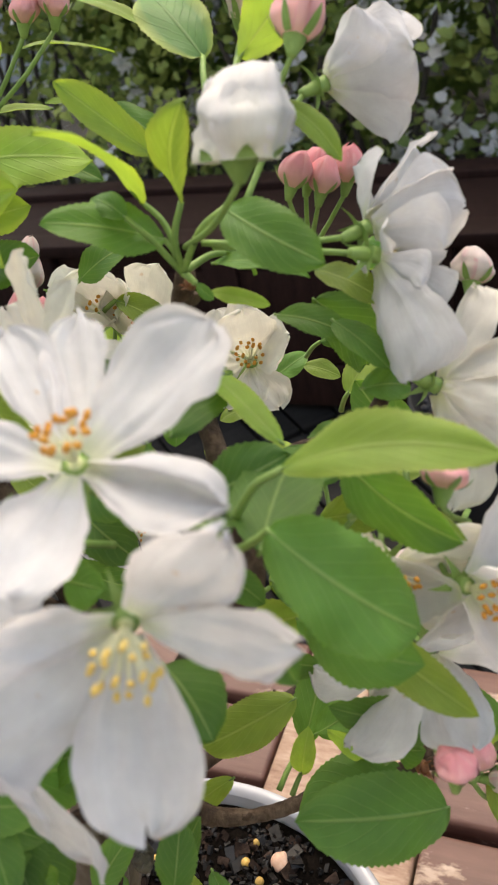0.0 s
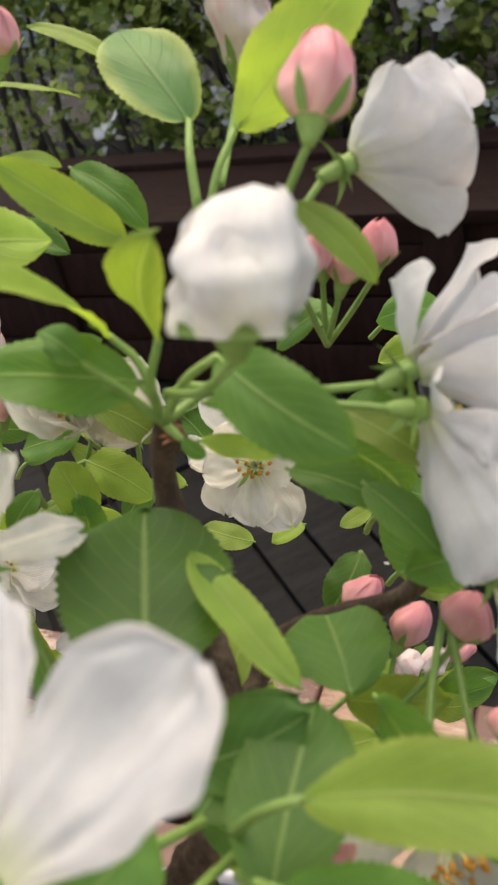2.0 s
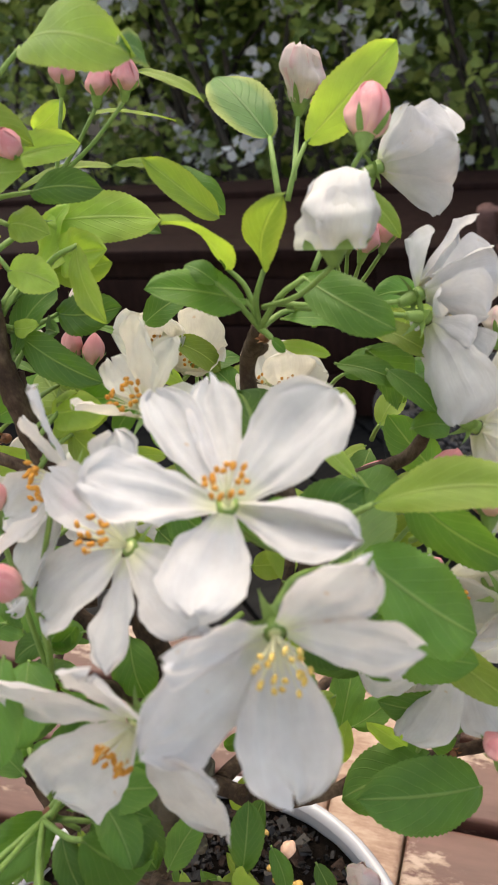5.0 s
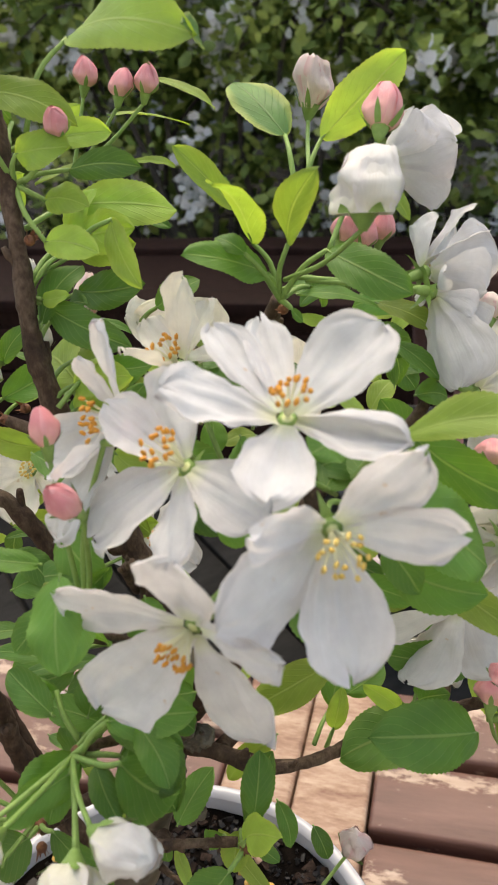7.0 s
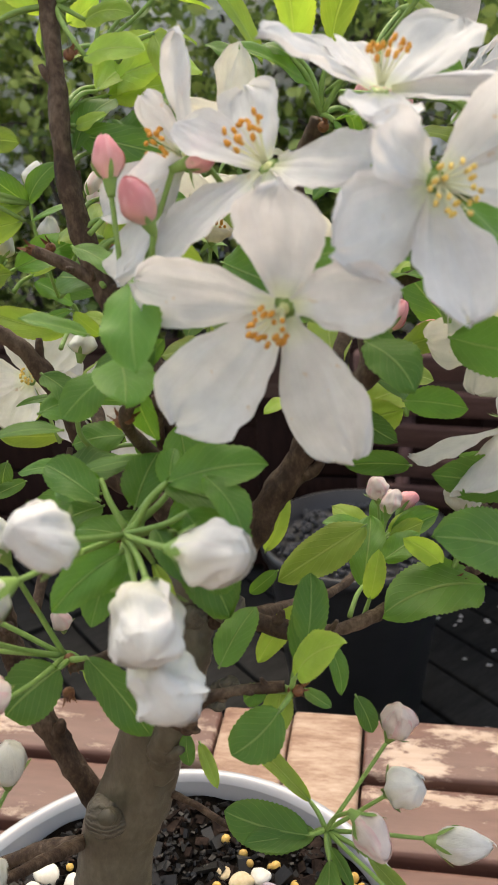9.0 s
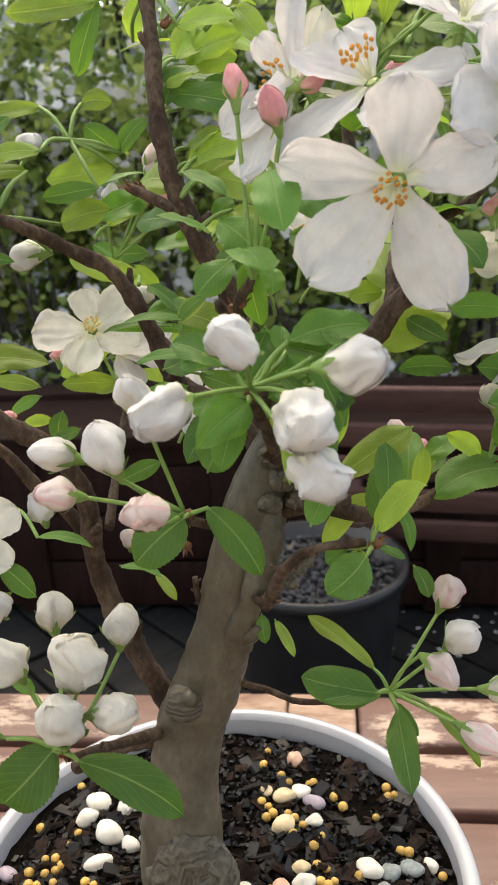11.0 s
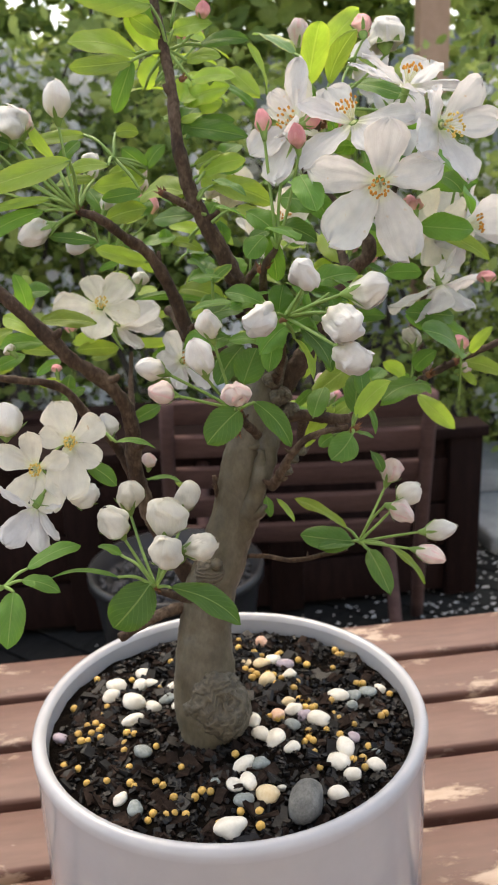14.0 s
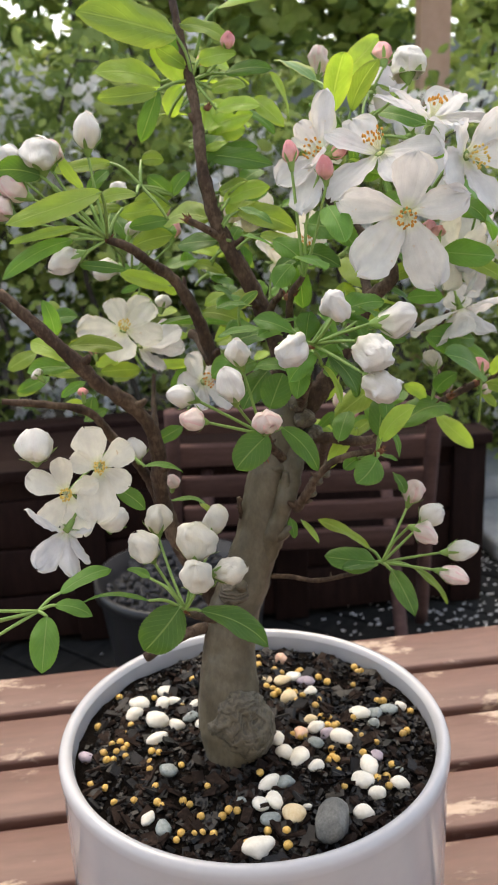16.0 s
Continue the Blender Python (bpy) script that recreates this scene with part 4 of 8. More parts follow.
flower((0.0620, 0.0886, 1.0533), (0.1036, -0.6213, 0.7767), [(0.0581, 0.0991, 1.0643), (0.0715, 0.0820, 1.0710), (0.0715, 0.0785, 1.0460), (0.0589, 0.0742, 1.0444), (0.0540, 0.0750, 1.0607)], w=0.80, mat=CREAM, stem=(0.0575, 0.0877, 1.0347))
flower((0.0691, 0.0720, 1.0597), (0.1036, -0.6213, 0.7767), [(0.0706, 0.0659, 1.0798), (0.0815, 0.0631, 1.0712), (0.0761, 0.0601, 1.0513), (0.0683, 0.0603, 1.0522), (0.0573, 0.0701, 1.0613)], w=0.80, mat=CREAM, stem=(0.0663, 0.0823, 1.0389))
flower((0.0323, 0.0776, 1.0763), (0.0000, -0.6247, 0.7809), [(0.0227, 0.0652, 1.0919), (0.0331, 0.0691, 1.0949), (0.0412, 0.0688, 1.0868), (0.0378, 0.0645, 1.0820), (0.0279, 0.0623, 1.0863)], w=0.80, mat=CREAM, stem=(0.0238, 0.0858, 1.0540))

# buds on the middle spur
bud((0.0008, -0.0784, 1.0514), (-0.0034, -0.0874, 1.0574), 0.0052, BUD, (0.0089, -0.0480, 1.0347), loose=0.50)
bud((0.0199, -0.0763, 1.0457), (0.0307, -0.0849, 1.0475), 0.0057, BUD, (0.0089, -0.0480, 1.0347), loose=0.30)
bud((0.0132, -0.0775, 1.0385), (0.0121, -0.0905, 1.0340), 0.0066, BUD, (0.0089, -0.0480, 1.0347), loose=0.85)
bud((0.0136, -0.0805, 1.0270), (0.0165, -0.0915, 1.0222), 0.0058, BUD, (0.0089, -0.0480, 1.0347), loose=0.85)
bud((-0.0111, -0.0747, 1.0412), (-0.0203, -0.0833, 1.0412), 0.0054, BUD, (0.0089, -0.0480, 1.0347), loose=0.60)

# buds on the left middle spur
bud((-0.0355, -0.0320, 1.0164), (-0.0465, -0.0332, 1.0222), 0.0047, BUD, (-0.0084, -0.0365, 0.9990), loose=0.15)
bud((-0.0363, -0.0425, 1.0101), (-0.0455, -0.0457, 1.0139), 0.0044, BLUSH, (-0.0084, -0.0365, 0.9990), loose=0.15)
bud((-0.0188, -0.0622, 1.0094), (-0.0218, -0.0682, 1.0168), 0.0048, BLUSH, (-0.0084, -0.0365, 0.9990), loose=0.50)
bud((-0.0255, -0.0500, 1.0187), (-0.0293, -0.0532, 1.0307), 0.0053, BUD, (-0.0084, -0.0365, 0.9990), loose=0.30)
bud((-0.0175, -0.0389, 1.0288), (-0.0209, -0.0401, 1.0398), 0.0046, BUD, (-0.0084, -0.0365, 0.9990), loose=0.20)

# buds on the low left spur
bud((-0.0573, -0.0336, 0.9559), (-0.0627, -0.0356, 0.9681), 0.0059, CREAM, (-0.0474, -0.0416, 0.9339), loose=0.35)
bud((-0.0475, -0.0137, 0.9574), (-0.0481, -0.0137, 0.9698), 0.0054, CREAM, (-0.0474, -0.0416, 0.9339), loose=0.45)
bud((-0.0418, -0.0410, 0.9555), (-0.0404, -0.0424, 0.9699), 0.0080, CREAM, (-0.0474, -0.0416, 0.9339), loose=0.62)
bud((-0.0288, -0.0289, 0.9586), (-0.0276, -0.0301, 0.9710), 0.0050, CREAM, (-0.0474, -0.0416, 0.9339), loose=0.30)
bud((-0.0452, -0.0512, 0.9480), (-0.0466, -0.0580, 0.9590), 0.0061, CREAM, (-0.0474, -0.0416, 0.9339), loose=0.40)
bud((-0.0374, -0.0500, 0.9506), (-0.0260, -0.0564, 0.9542), 0.0052, CREAM, (-0.0474, -0.0416, 0.9339), loose=0.60)

# buds of the low far-left spur
bud((-0.1420, -0.0380, 0.9600), (-0.1500, -0.0385, 0.9660), 0.0042, BUD, (-0.1028, -0.0342, 0.9446), loose=0.2)
bud((-0.1430, -0.0420, 0.9500), (-0.1530, -0.0430, 0.9520), 0.0042, BUD, (-0.1028, -0.0342, 0.9446), loose=0.2)
bud((-0.1430, -0.0350, 0.9440), (-0.1530, -0.0350, 0.9430), 0.0042, BLUSH, (-0.1028, -0.0342, 0.9446), loose=0.2)
bud((-0.1410, -0.0300, 0.9390), (-0.1500, -0.0290, 0.9350), 0.0042, BLUSH, (-0.1028, -0.0342, 0.9446), loose=0.2)
bud((-0.1390, -0.0440, 0.9340), (-0.1470, -0.0460, 0.9290), 0.0040, BLUSH, (-0.1028, -0.0342, 0.9446), loose=0.2)

# pink buds behind the right branch
bud((0.0983, 0.0833, 0.9681), (0.0971, 0.0818, 0.9779), 0.0047, BLUSH, (0.1010, 0.0870, 0.9455), loose=0.30)
bud((0.1041, 0.0896, 0.9573), (0.1066, 0.0916, 0.9668), 0.0045, BLUSH, (0.1010, 0.0870, 0.9455), loose=0.30)
bud((0.1112, 0.0950, 0.9550), (0.1175, 0.1000, 0.9609), 0.0041, PINK, (0.1010, 0.0870, 0.9455), loose=0.30)

# buds on the low right spur
bud((0.0732, -0.0214, 0.9491), (0.0768, -0.0232, 0.9605), 0.0048, BLUSH, (0.0524, -0.0301, 0.9264), loose=0.50)
bud((0.0684, -0.0384, 0.9456), (0.0730, -0.0448, 0.9560), 0.0051, BUD, (0.0524, -0.0301, 0.9264), loose=0.25)
bud((0.0571, -0.0488, 0.9489), (0.0633, -0.0582, 0.9471), 0.0049, BLUSH, (0.0524, -0.0301, 0.9264), loose=0.25)
bud((0.0798, -0.0424, 0.9301), (0.0922, -0.0498, 0.9309), 0.0047, BUD, (0.0524, -0.0301, 0.9264), loose=0.12)
bud((0.0647, -0.0575, 0.9304), (0.0711, -0.0683, 0.9302), 0.0043, BLUSH, (0.0524, -0.0301, 0.9264), loose=0.12)

# rosy buds beside the large blossoms
bud((0.0198, -0.0402, 1.0951), (0.0167, -0.0448, 1.1030), 0.0034, PINK, (0.0145, -0.0313, 1.0585))
bud((0.0135, -0.0246, 1.1013), (0.0136, -0.0227, 1.1098), 0.0032, PINK, (0.0145, -0.0313, 1.0585))
bud((0.0286, -0.0294, 1.1036), (0.0351, -0.0314, 1.1059), 0.0027, PINK, (0.0145, -0.0313, 1.0585))

# buds of the upper right spur
bud((0.0838, -0.0002, 1.1352), (0.0852, 0.0050, 1.1494), 0.0068, BUD, (0.0680, 0.0232, 1.1138), loose=1.0)
bud((0.0938, 0.0335, 1.1453), (0.0971, 0.0410, 1.1545), 0.0050, PINK, (0.0869, 0.0319, 1.1330))
bud((0.0818, 0.0748, 1.1440), (0.0852, 0.0776, 1.1572), 0.0054, BLUSH, (0.0781, 0.0500, 1.1330), loose=0.4)
bud((0.0877, 0.0638, 1.1091), (0.0908, 0.0651, 1.1171), 0.0038, PINK, (0.0894, 0.0707, 1.0898))
bud((0.0943, 0.0654, 1.1061), (0.0972, 0.0668, 1.1142), 0.0038, PINK, (0.0893, 0.0725, 1.0887))
bud((0.1006, 0.0705, 1.1058), (0.1034, 0.0719, 1.1140), 0.0038, PINK, (0.0892, 0.0752, 1.0870))
bud((0.0915, 0.0719, 1.1066), (0.0946, 0.0734, 1.1148), 0.0036, PINK, (0.0891, 0.0769, 1.0859))
bud((0.0881, 0.0366, 1.0480), (0.0934, 0.0396, 1.0559), 0.0040, PINK, (0.0899, 0.0225, 1.0252))
bud((0.0970, 0.0338, 1.0419), (0.1021, 0.0369, 1.0500), 0.0040, PINK, (0.0899, 0.0225, 1.0252))
bud((0.1064, 0.0143, 1.0662), (0.1103, 0.0164, 1.0732), 0.0045, PINK, (0.0912, 0.0049, 1.0541))
bud((0.1103, -0.0151, 1.0786), (0.1120, -0.0114, 1.0835), 0.0045, PINK, (0.1161, -0.0021, 1.0589))
bud((0.1236, 0.0349, 1.0925), (0.1256, 0.0394, 1.0985), 0.0045, BLUSH, (0.1314, 0.0501, 1.0756))
bud((0.1128, -0.0204, 1.0051), (0.1149, -0.0158, 1.0113), 0.0045, PINK, (0.1195, -0.0121, 0.9784))

# buds of the upper left spurs
bud((-0.0533, 0.0209, 1.1102), (-0.0536, 0.0180, 1.1240), 0.0052, BUD, (-0.0500, 0.0157, 1.0747), loose=0.15)
bud((-0.0711, 0.0254, 1.1028), (-0.0730, 0.0233, 1.1147), 0.0078, BUD, (-0.0500, 0.0157, 1.0747), loose=0.62)
bud((-0.0654, 0.0323, 1.1054), (-0.0650, 0.0298, 1.1145), 0.0050, BLUSH, (-0.0500, 0.0157, 1.0747), loose=0.20)
bud((-0.0804, 0.0374, 1.1043), (-0.0841, 0.0357, 1.1125), 0.0062, BUD, (-0.0500, 0.0157, 1.0747), loose=0.40)
bud((-0.0785, 0.0269, 1.0931), (-0.0894, 0.0268, 1.0988), 0.0055, BLUSH, (-0.0500, 0.0157, 1.0747), loose=0.20)
bud((-0.0615, 0.0183, 1.0693), (-0.0745, 0.0189, 1.0657), 0.0054, BUD, (-0.0500, 0.0157, 1.0747), loose=0.30)
bud((-0.0389, 0.0427, 1.0608), (-0.0502, 0.0436, 1.0602), 0.0050, BUD, (-0.0500, 0.0157, 1.0747), loose=0.40)
bud((-0.0847, 0.0279, 1.0862), (-0.0929, 0.0274, 1.0909), 0.0050, BLUSH, (-0.0500, 0.0157, 1.0747), loose=0.20)
bud((-0.0395, 0.0341, 1.0920), (-0.0374, 0.0314, 1.0969), 0.0040, BUD, (-0.0500, 0.0157, 1.0747), loose=0.30)
bud((-0.0241, 0.0692, 1.0724), (-0.0205, 0.0698, 1.0791), 0.0032, BUD, loose=0.10)
bud((-0.0056, 0.0837, 1.0353), (-0.0036, 0.0851, 1.0420), 0.0045, BUD, loose=0.10)
bud((0.0171, 0.0394, 1.1503), (0.0174, 0.0368, 1.1570), 0.0032, PINK, (0.0070, 0.0381, 1.1402))
bud((0.0172, 0.1005, 1.1523), (0.0196, 0.1012, 1.1604), 0.0038, PINK, (0.0097, 0.0954, 1.1276))
bud((0.0276, 0.0932, 1.1495), (0.0298, 0.0939, 1.1574), 0.0038, PINK, (0.0111, 0.0902, 1.1291))
bud((0.0354, 0.0942, 1.1496), (0.0375, 0.0948, 1.1576), 0.0038, PINK, (0.0111, 0.0902, 1.1291))
bud((-0.0179, 0.1151, 1.0866), (-0.0143, 0.1171, 1.0963), 0.0038, BUD, (-0.0142, 0.1129, 1.0460))
bud((0.0037, 0.1029, 1.0841), (0.0070, 0.1048, 1.0937), 0.0038, BLUSH, (-0.0111, 0.1041, 1.0511))
bud((0.0039, 0.1016, 1.0785), (0.0072, 0.1036, 1.0882), 0.0038, BLUSH, (-0.0117, 0.1058, 1.0501))
bud((0.0058, 0.0924, 1.0685), (0.0090, 0.0944, 1.0783), 0.0038, PINK, (-0.0111, 0.1041, 1.0511))
bud((-0.0010, 0.0952, 1.0700), (0.0024, 0.0972, 1.0798), 0.0038, PINK, (-0.0117, 0.1058, 1.0501))
bud((-0.0132, 0.0974, 1.0694), (-0.0096, 0.0995, 1.0793), 0.0038, BUD, (-0.0126, 0.1085, 1.0486))

# small buds behind the trunk and on the right branch
bud((-0.0473, 0.0065, 0.9842), (-0.0485, 0.0042, 0.9931), 0.0043, BUD, loose=0.20)
bud((-0.0662, -0.0066, 0.9626), (-0.0632, -0.0151, 0.9696), 0.0059, BUD, loose=0.20)
bud((-0.0899, 0.0067, 0.9907), (-0.0900, 0.0031, 1.0044), 0.0077, BUD, loose=0.20)
bud((-0.0203, 0.0432, 0.9541), (-0.0200, 0.0408, 0.9613), 0.0036, BLUSH, loose=0.20)
bud((0.1000, -0.0027, 1.0059), (0.0984, -0.0038, 1.0143), 0.0036, BUD, loose=0.20)
bud((0.1169, -0.0166, 0.9946), (0.1220, -0.0184, 0.9962), 0.0032, BLUSH, loose=0.20)
bud((-0.0390, 0.0956, 1.0131), (-0.0395, 0.0975, 1.0180), 0.0032, PINK, loose=0.20)
bud((-0.0573, 0.0530, 1.0030), (-0.0571, 0.0542, 1.0068), 0.0027, PINK, loose=0.20)
bud((-0.0771, 0.0484, 1.0154), (-0.0789, 0.0501, 1.0179), 0.0032, BUD, loose=0.20)
bud((0.0841, -0.0235, 1.0690), (0.0844, -0.0221, 1.0736), 0.0036, PINK, loose=0.20)
bud((0.1068, -0.0442, 1.0388), (0.1076, -0.0429, 1.0438), 0.0038, PINK, loose=0.20)
bud((0.1068, -0.0017, 0.9973), (0.1107, -0.0030, 0.9984), 0.0036, BUD, loose=0.20)

# leaves of the upper right spur
leaf((0.0734, 0.0620, 1.1397), (0.0611, 0.0800, 1.1544), (0.1949, -0.8773, 0.4386), 0.62, fold=14, curl=0.05, mat=PALE, stem=(0.0740, 0.0480, 1.1300))
leaf((0.0820, 0.0524, 1.1401), (0.1031, 0.0513, 1.1601), (-0.3558, -0.8642, 0.3558), 0.46, fold=20, curl=0.06, mat=YOUNG, stem=(0.0760, 0.0440, 1.1300))
leaf((0.0604, 0.0260, 1.1226), (0.0549, 0.0019, 1.1461), (0.1541, -0.4623, 0.8732), 0.44, fold=28, curl=0.05, mat=YOUNG, stem=(0.0665, 0.0225, 1.1090))
leaf((0.0697, 0.0228, 1.1231), (0.0744, 0.0085, 1.1432), (-0.5535, -0.7547, 0.3522), 0.42, fold=20, curl=0.05, mat=YOUNG, stem=(0.0665, 0.0225, 1.1090))
leaf((0.0635, 0.0250, 1.1150), (0.0452, 0.0152, 1.1266), (0.0999, -0.5496, 0.8294), 0.62, fold=18, curl=0.06, stem=(0.0665, 0.0225, 1.1090))
leaf((0.0588, 0.0203, 1.1222), (0.0520, 0.0246, 1.1262), (0.3617, -0.8038, 0.4722), 0.70, fold=20, curl=0.06, stem=(0.0665, 0.0225, 1.1090))
leaf((0.0780, 0.0170, 1.1220), (0.0945, 0.0002, 1.1172), (0.0996, -0.7470, 0.6573), 0.52, fold=18, curl=0.06, stem=(0.0665, 0.0225, 1.1090))
leaf((0.0897, 0.0323, 1.1351), (0.0999, 0.0249, 1.1261), (0.0100, -0.6499, 0.7599), 0.40, fold=20, curl=0.06, mat=YOUNG, stem=(0.0851, 0.0329, 1.1337))
leaf((0.0742, 0.0292, 1.1088), (0.0792, 0.0377, 1.1012), (0.0000, -0.2892, 0.9573), 0.50, fold=20, curl=0.06, stem=(0.0665, 0.0225, 1.1090))
leaf((0.0689, 0.0204, 1.1072), (0.0719, 0.0207, 1.1033), (0.2202, -0.7607, 0.6106), 0.60, fold=20, curl=0.06, stem=(0.0665, 0.0225, 1.1090))

# leaves below the upper right spur
leaf((0.0650, -0.0130, 1.0945), (0.0605, 0.0215, 1.0978), (0.2519, -0.5038, 0.8263), 0.78, fold=6, curl=0.03)
leaf((0.0834, -0.0107, 1.0882), (0.0695, 0.0078, 1.0982), (0.3592, -0.3892, 0.8482), 0.34, fold=26, curl=0.08, mat=YOUNG)
leaf((0.0700, -0.0250, 1.0830), (0.0828, -0.0065, 1.0820), (0.1000, -0.5001, 0.8602), 0.62, fold=10, curl=0.05)
leaf((0.0885, 0.0020, 1.0690), (0.0838, 0.0245, 1.0668), (0.1010, -0.4041, 0.9091), 0.86, fold=10, curl=0.05)
leaf((0.0800, -0.0360, 1.0860), (0.0857, -0.0119, 1.0885), (0.0499, -0.5993, 0.7990), 0.66, fold=10, curl=0.05)
leaf((0.0857, -0.0318, 1.0982), (0.1150, -0.0400, 1.1060), (-0.1001, -0.3505, 0.9312), 0.38, fold=30, curl=0.07, mat=YOUNG, stem=(0.0760, -0.0290, 1.0880))
leaf((0.0820, -0.0376, 1.0923), (0.1055, -0.0385, 1.0690), (0.1000, -0.5001, 0.8602), 0.60, fold=12, curl=0.05, stem=(0.0760, -0.0320, 1.0840))
leaf((0.0979, -0.0184, 1.0772), (0.1128, -0.0244, 1.0762), (0.0000, -0.2892, 0.9573), 0.34, fold=32, curl=0.10, mat=YOUNG, stem=(0.0938, -0.0150, 1.0740))
leaf((0.1077, -0.0087, 1.0607), (0.1219, -0.0111, 1.0537), (-0.0560, -0.5236, 0.8501), 0.60, curl=0.06)
leaf((0.0692, -0.0179, 1.0846), (0.0846, -0.0170, 1.0915), (0.1095, -0.5900, 0.7999), 0.75, fold=14, curl=0.06)
leaf((0.0983, 0.0119, 1.0838), (0.1091, 0.0176, 1.0800), (-0.0183, -0.6357, 0.7717), 0.70, curl=0.06)
leaf((0.0943, 0.0194, 1.0956), (0.1041, 0.0102, 1.0891), (0.0000, -0.3714, 0.9285), 0.55, curl=0.06)
leaf((0.0700, 0.0262, 1.1022), (0.0823, 0.0261, 1.0991), (0.0000, -0.3714, 0.9285), 0.40, curl=0.06, mat=YOUNG)
leaf((0.0718, 0.0295, 1.1067), (0.0904, 0.0206, 1.1077), (0.0000, -0.3714, 0.9285), 0.35, curl=0.06)
leaf((0.0920, 0.0298, 1.1022), (0.1047, 0.0182, 1.1007), (0.0000, -0.2873, 0.9578), 0.45, curl=0.06, mat=YOUNG)
leaf((0.0830, 0.0242, 1.0961), (0.0974, 0.0182, 1.0932), (0.0000, -0.3714, 0.9285), 0.50, curl=0.06)
leaf((0.0656, -0.0135, 1.0640), (0.0755, -0.0170, 1.0565), (0.1165, -0.5099, 0.8523), 0.60, curl=0.06)
leaf((0.0611, -0.0399, 1.0675), (0.0688, -0.0503, 1.0616), (0.1680, -0.4978, 0.8509), 0.95, fold=8, curl=0.06)
leaf((0.0743, 0.0006, 1.0453), (0.0880, -0.0022, 1.0378), (0.0000, -0.3714, 0.9285), 0.60, curl=0.06)

# leaves hanging below the large blossoms
leaf((0.1096, 0.0441, 1.0443), (0.0973, 0.0495, 1.0630), (-0.1005, -0.7035, 0.7035), 0.60, fold=12, curl=0.06)
leaf((0.0902, 0.0300, 1.0960), (0.1031, 0.0410, 1.0709), (0.1005, -0.7035, 0.7035), 0.50, fold=14, curl=0.06)
leaf((0.0162, -0.0474, 1.0850), (0.0144, -0.0625, 1.0742), (-0.3995, -0.7990, 0.4494), 0.66, fold=10, curl=0.06)
leaf((0.0190, -0.0403, 1.0408), (0.0371, -0.0150, 1.0160), (-0.1980, -0.6931, 0.6931), 0.50, fold=12, curl=0.06, stem=(0.0089, -0.0480, 1.0347))
leaf((0.0213, -0.0579, 1.0433), (0.0329, -0.0542, 1.0240), (-0.0995, -0.5970, 0.7960), 0.70, fold=12, curl=0.06, stem=(0.0089, -0.0480, 1.0347))

# leaves round the middle spur
leaf((0.0179, -0.0458, 1.0436), (0.0342, -0.0528, 1.0394), (-0.0338, -0.6949, 0.7183), 0.55, curl=0.06, stem=(0.0093, -0.0438, 1.0326))
leaf((0.0081, -0.0498, 1.0315), (-0.0064, -0.0570, 1.0242), (0.0859, -0.7214, 0.6872), 0.55, curl=0.06, stem=(0.0089, -0.0442, 1.0316))
leaf((0.0114, -0.0374, 1.0351), (0.0174, -0.0306, 1.0446), (0.0221, -0.7423, 0.6697), 0.90, curl=0.06)
leaf((0.0049, -0.0341, 1.0410), (-0.0065, -0.0307, 1.0380), (0.0848, -0.7433, 0.6636), 0.70, curl=0.06, stem=(0.0093, -0.0417, 1.0322))
leaf((-0.0036, -0.0193, 1.0471), (-0.0190, -0.0223, 1.0493), (0.0000, -0.3714, 0.9285), 0.40, curl=0.06)
leaf((0.0189, -0.0417, 1.0402), (0.0211, -0.0335, 1.0468), (-0.0074, -0.9146, 0.4043), 0.70, curl=0.06)
leaf((0.0189, -0.0487, 1.0453), (0.0374, -0.0530, 1.0510), (0.0363, -0.5316, 0.8462), 0.60, curl=0.06, stem=(0.0110, -0.0475, 1.0349))
leaf((0.0194, -0.0486, 1.0339), (0.0328, -0.0566, 1.0318), (0.0468, -0.5286, 0.8476), 0.75, curl=0.06, stem=(0.0102, -0.0470, 1.0336))
leaf((0.0114, -0.0317, 1.0657), (0.0125, -0.0504, 1.0642), (0.1184, -0.6706, 0.7323), 0.75, fold=10, curl=0.06)
leaf((0.0051, -0.0232, 1.0697), (-0.0082, -0.0253, 1.0756), (0.0000, -0.3714, 0.9285), 0.55, curl=0.06)
leaf((0.0042, -0.0392, 1.0386), (-0.0072, -0.0293, 1.0447), (0.1899, -0.7471, 0.6370), 0.60, curl=0.06)
leaf((0.0465, -0.0319, 1.0814), (0.0559, -0.0416, 1.0871), (-0.0815, -0.8604, 0.5030), 0.70, curl=0.06)
leaf((0.0709, -0.0349, 1.1021), (0.0666, -0.0447, 1.1056), (-0.1891, -0.8940, 0.4061), 0.90, curl=0.06)
leaf((0.0793, -0.0454, 1.0828), (0.0840, -0.0544, 1.0776), (-0.2669, -0.8014, 0.5353), 0.80, curl=0.06)
leaf((0.0094, -0.0159, 1.0718), (0.0182, -0.0260, 1.0637), (0.0204, -0.9053, 0.4242), 0.80, curl=0.06)
leaf((0.0137, -0.0233, 1.0607), (0.0211, -0.0244, 1.0680), (0.0065, -0.9564, 0.2920), 0.50, curl=0.06)
leaf((0.0027, 0.0015, 1.0841), (0.0132, -0.0077, 1.0786), (0.0000, -0.3714, 0.9285), 0.50, curl=0.06)

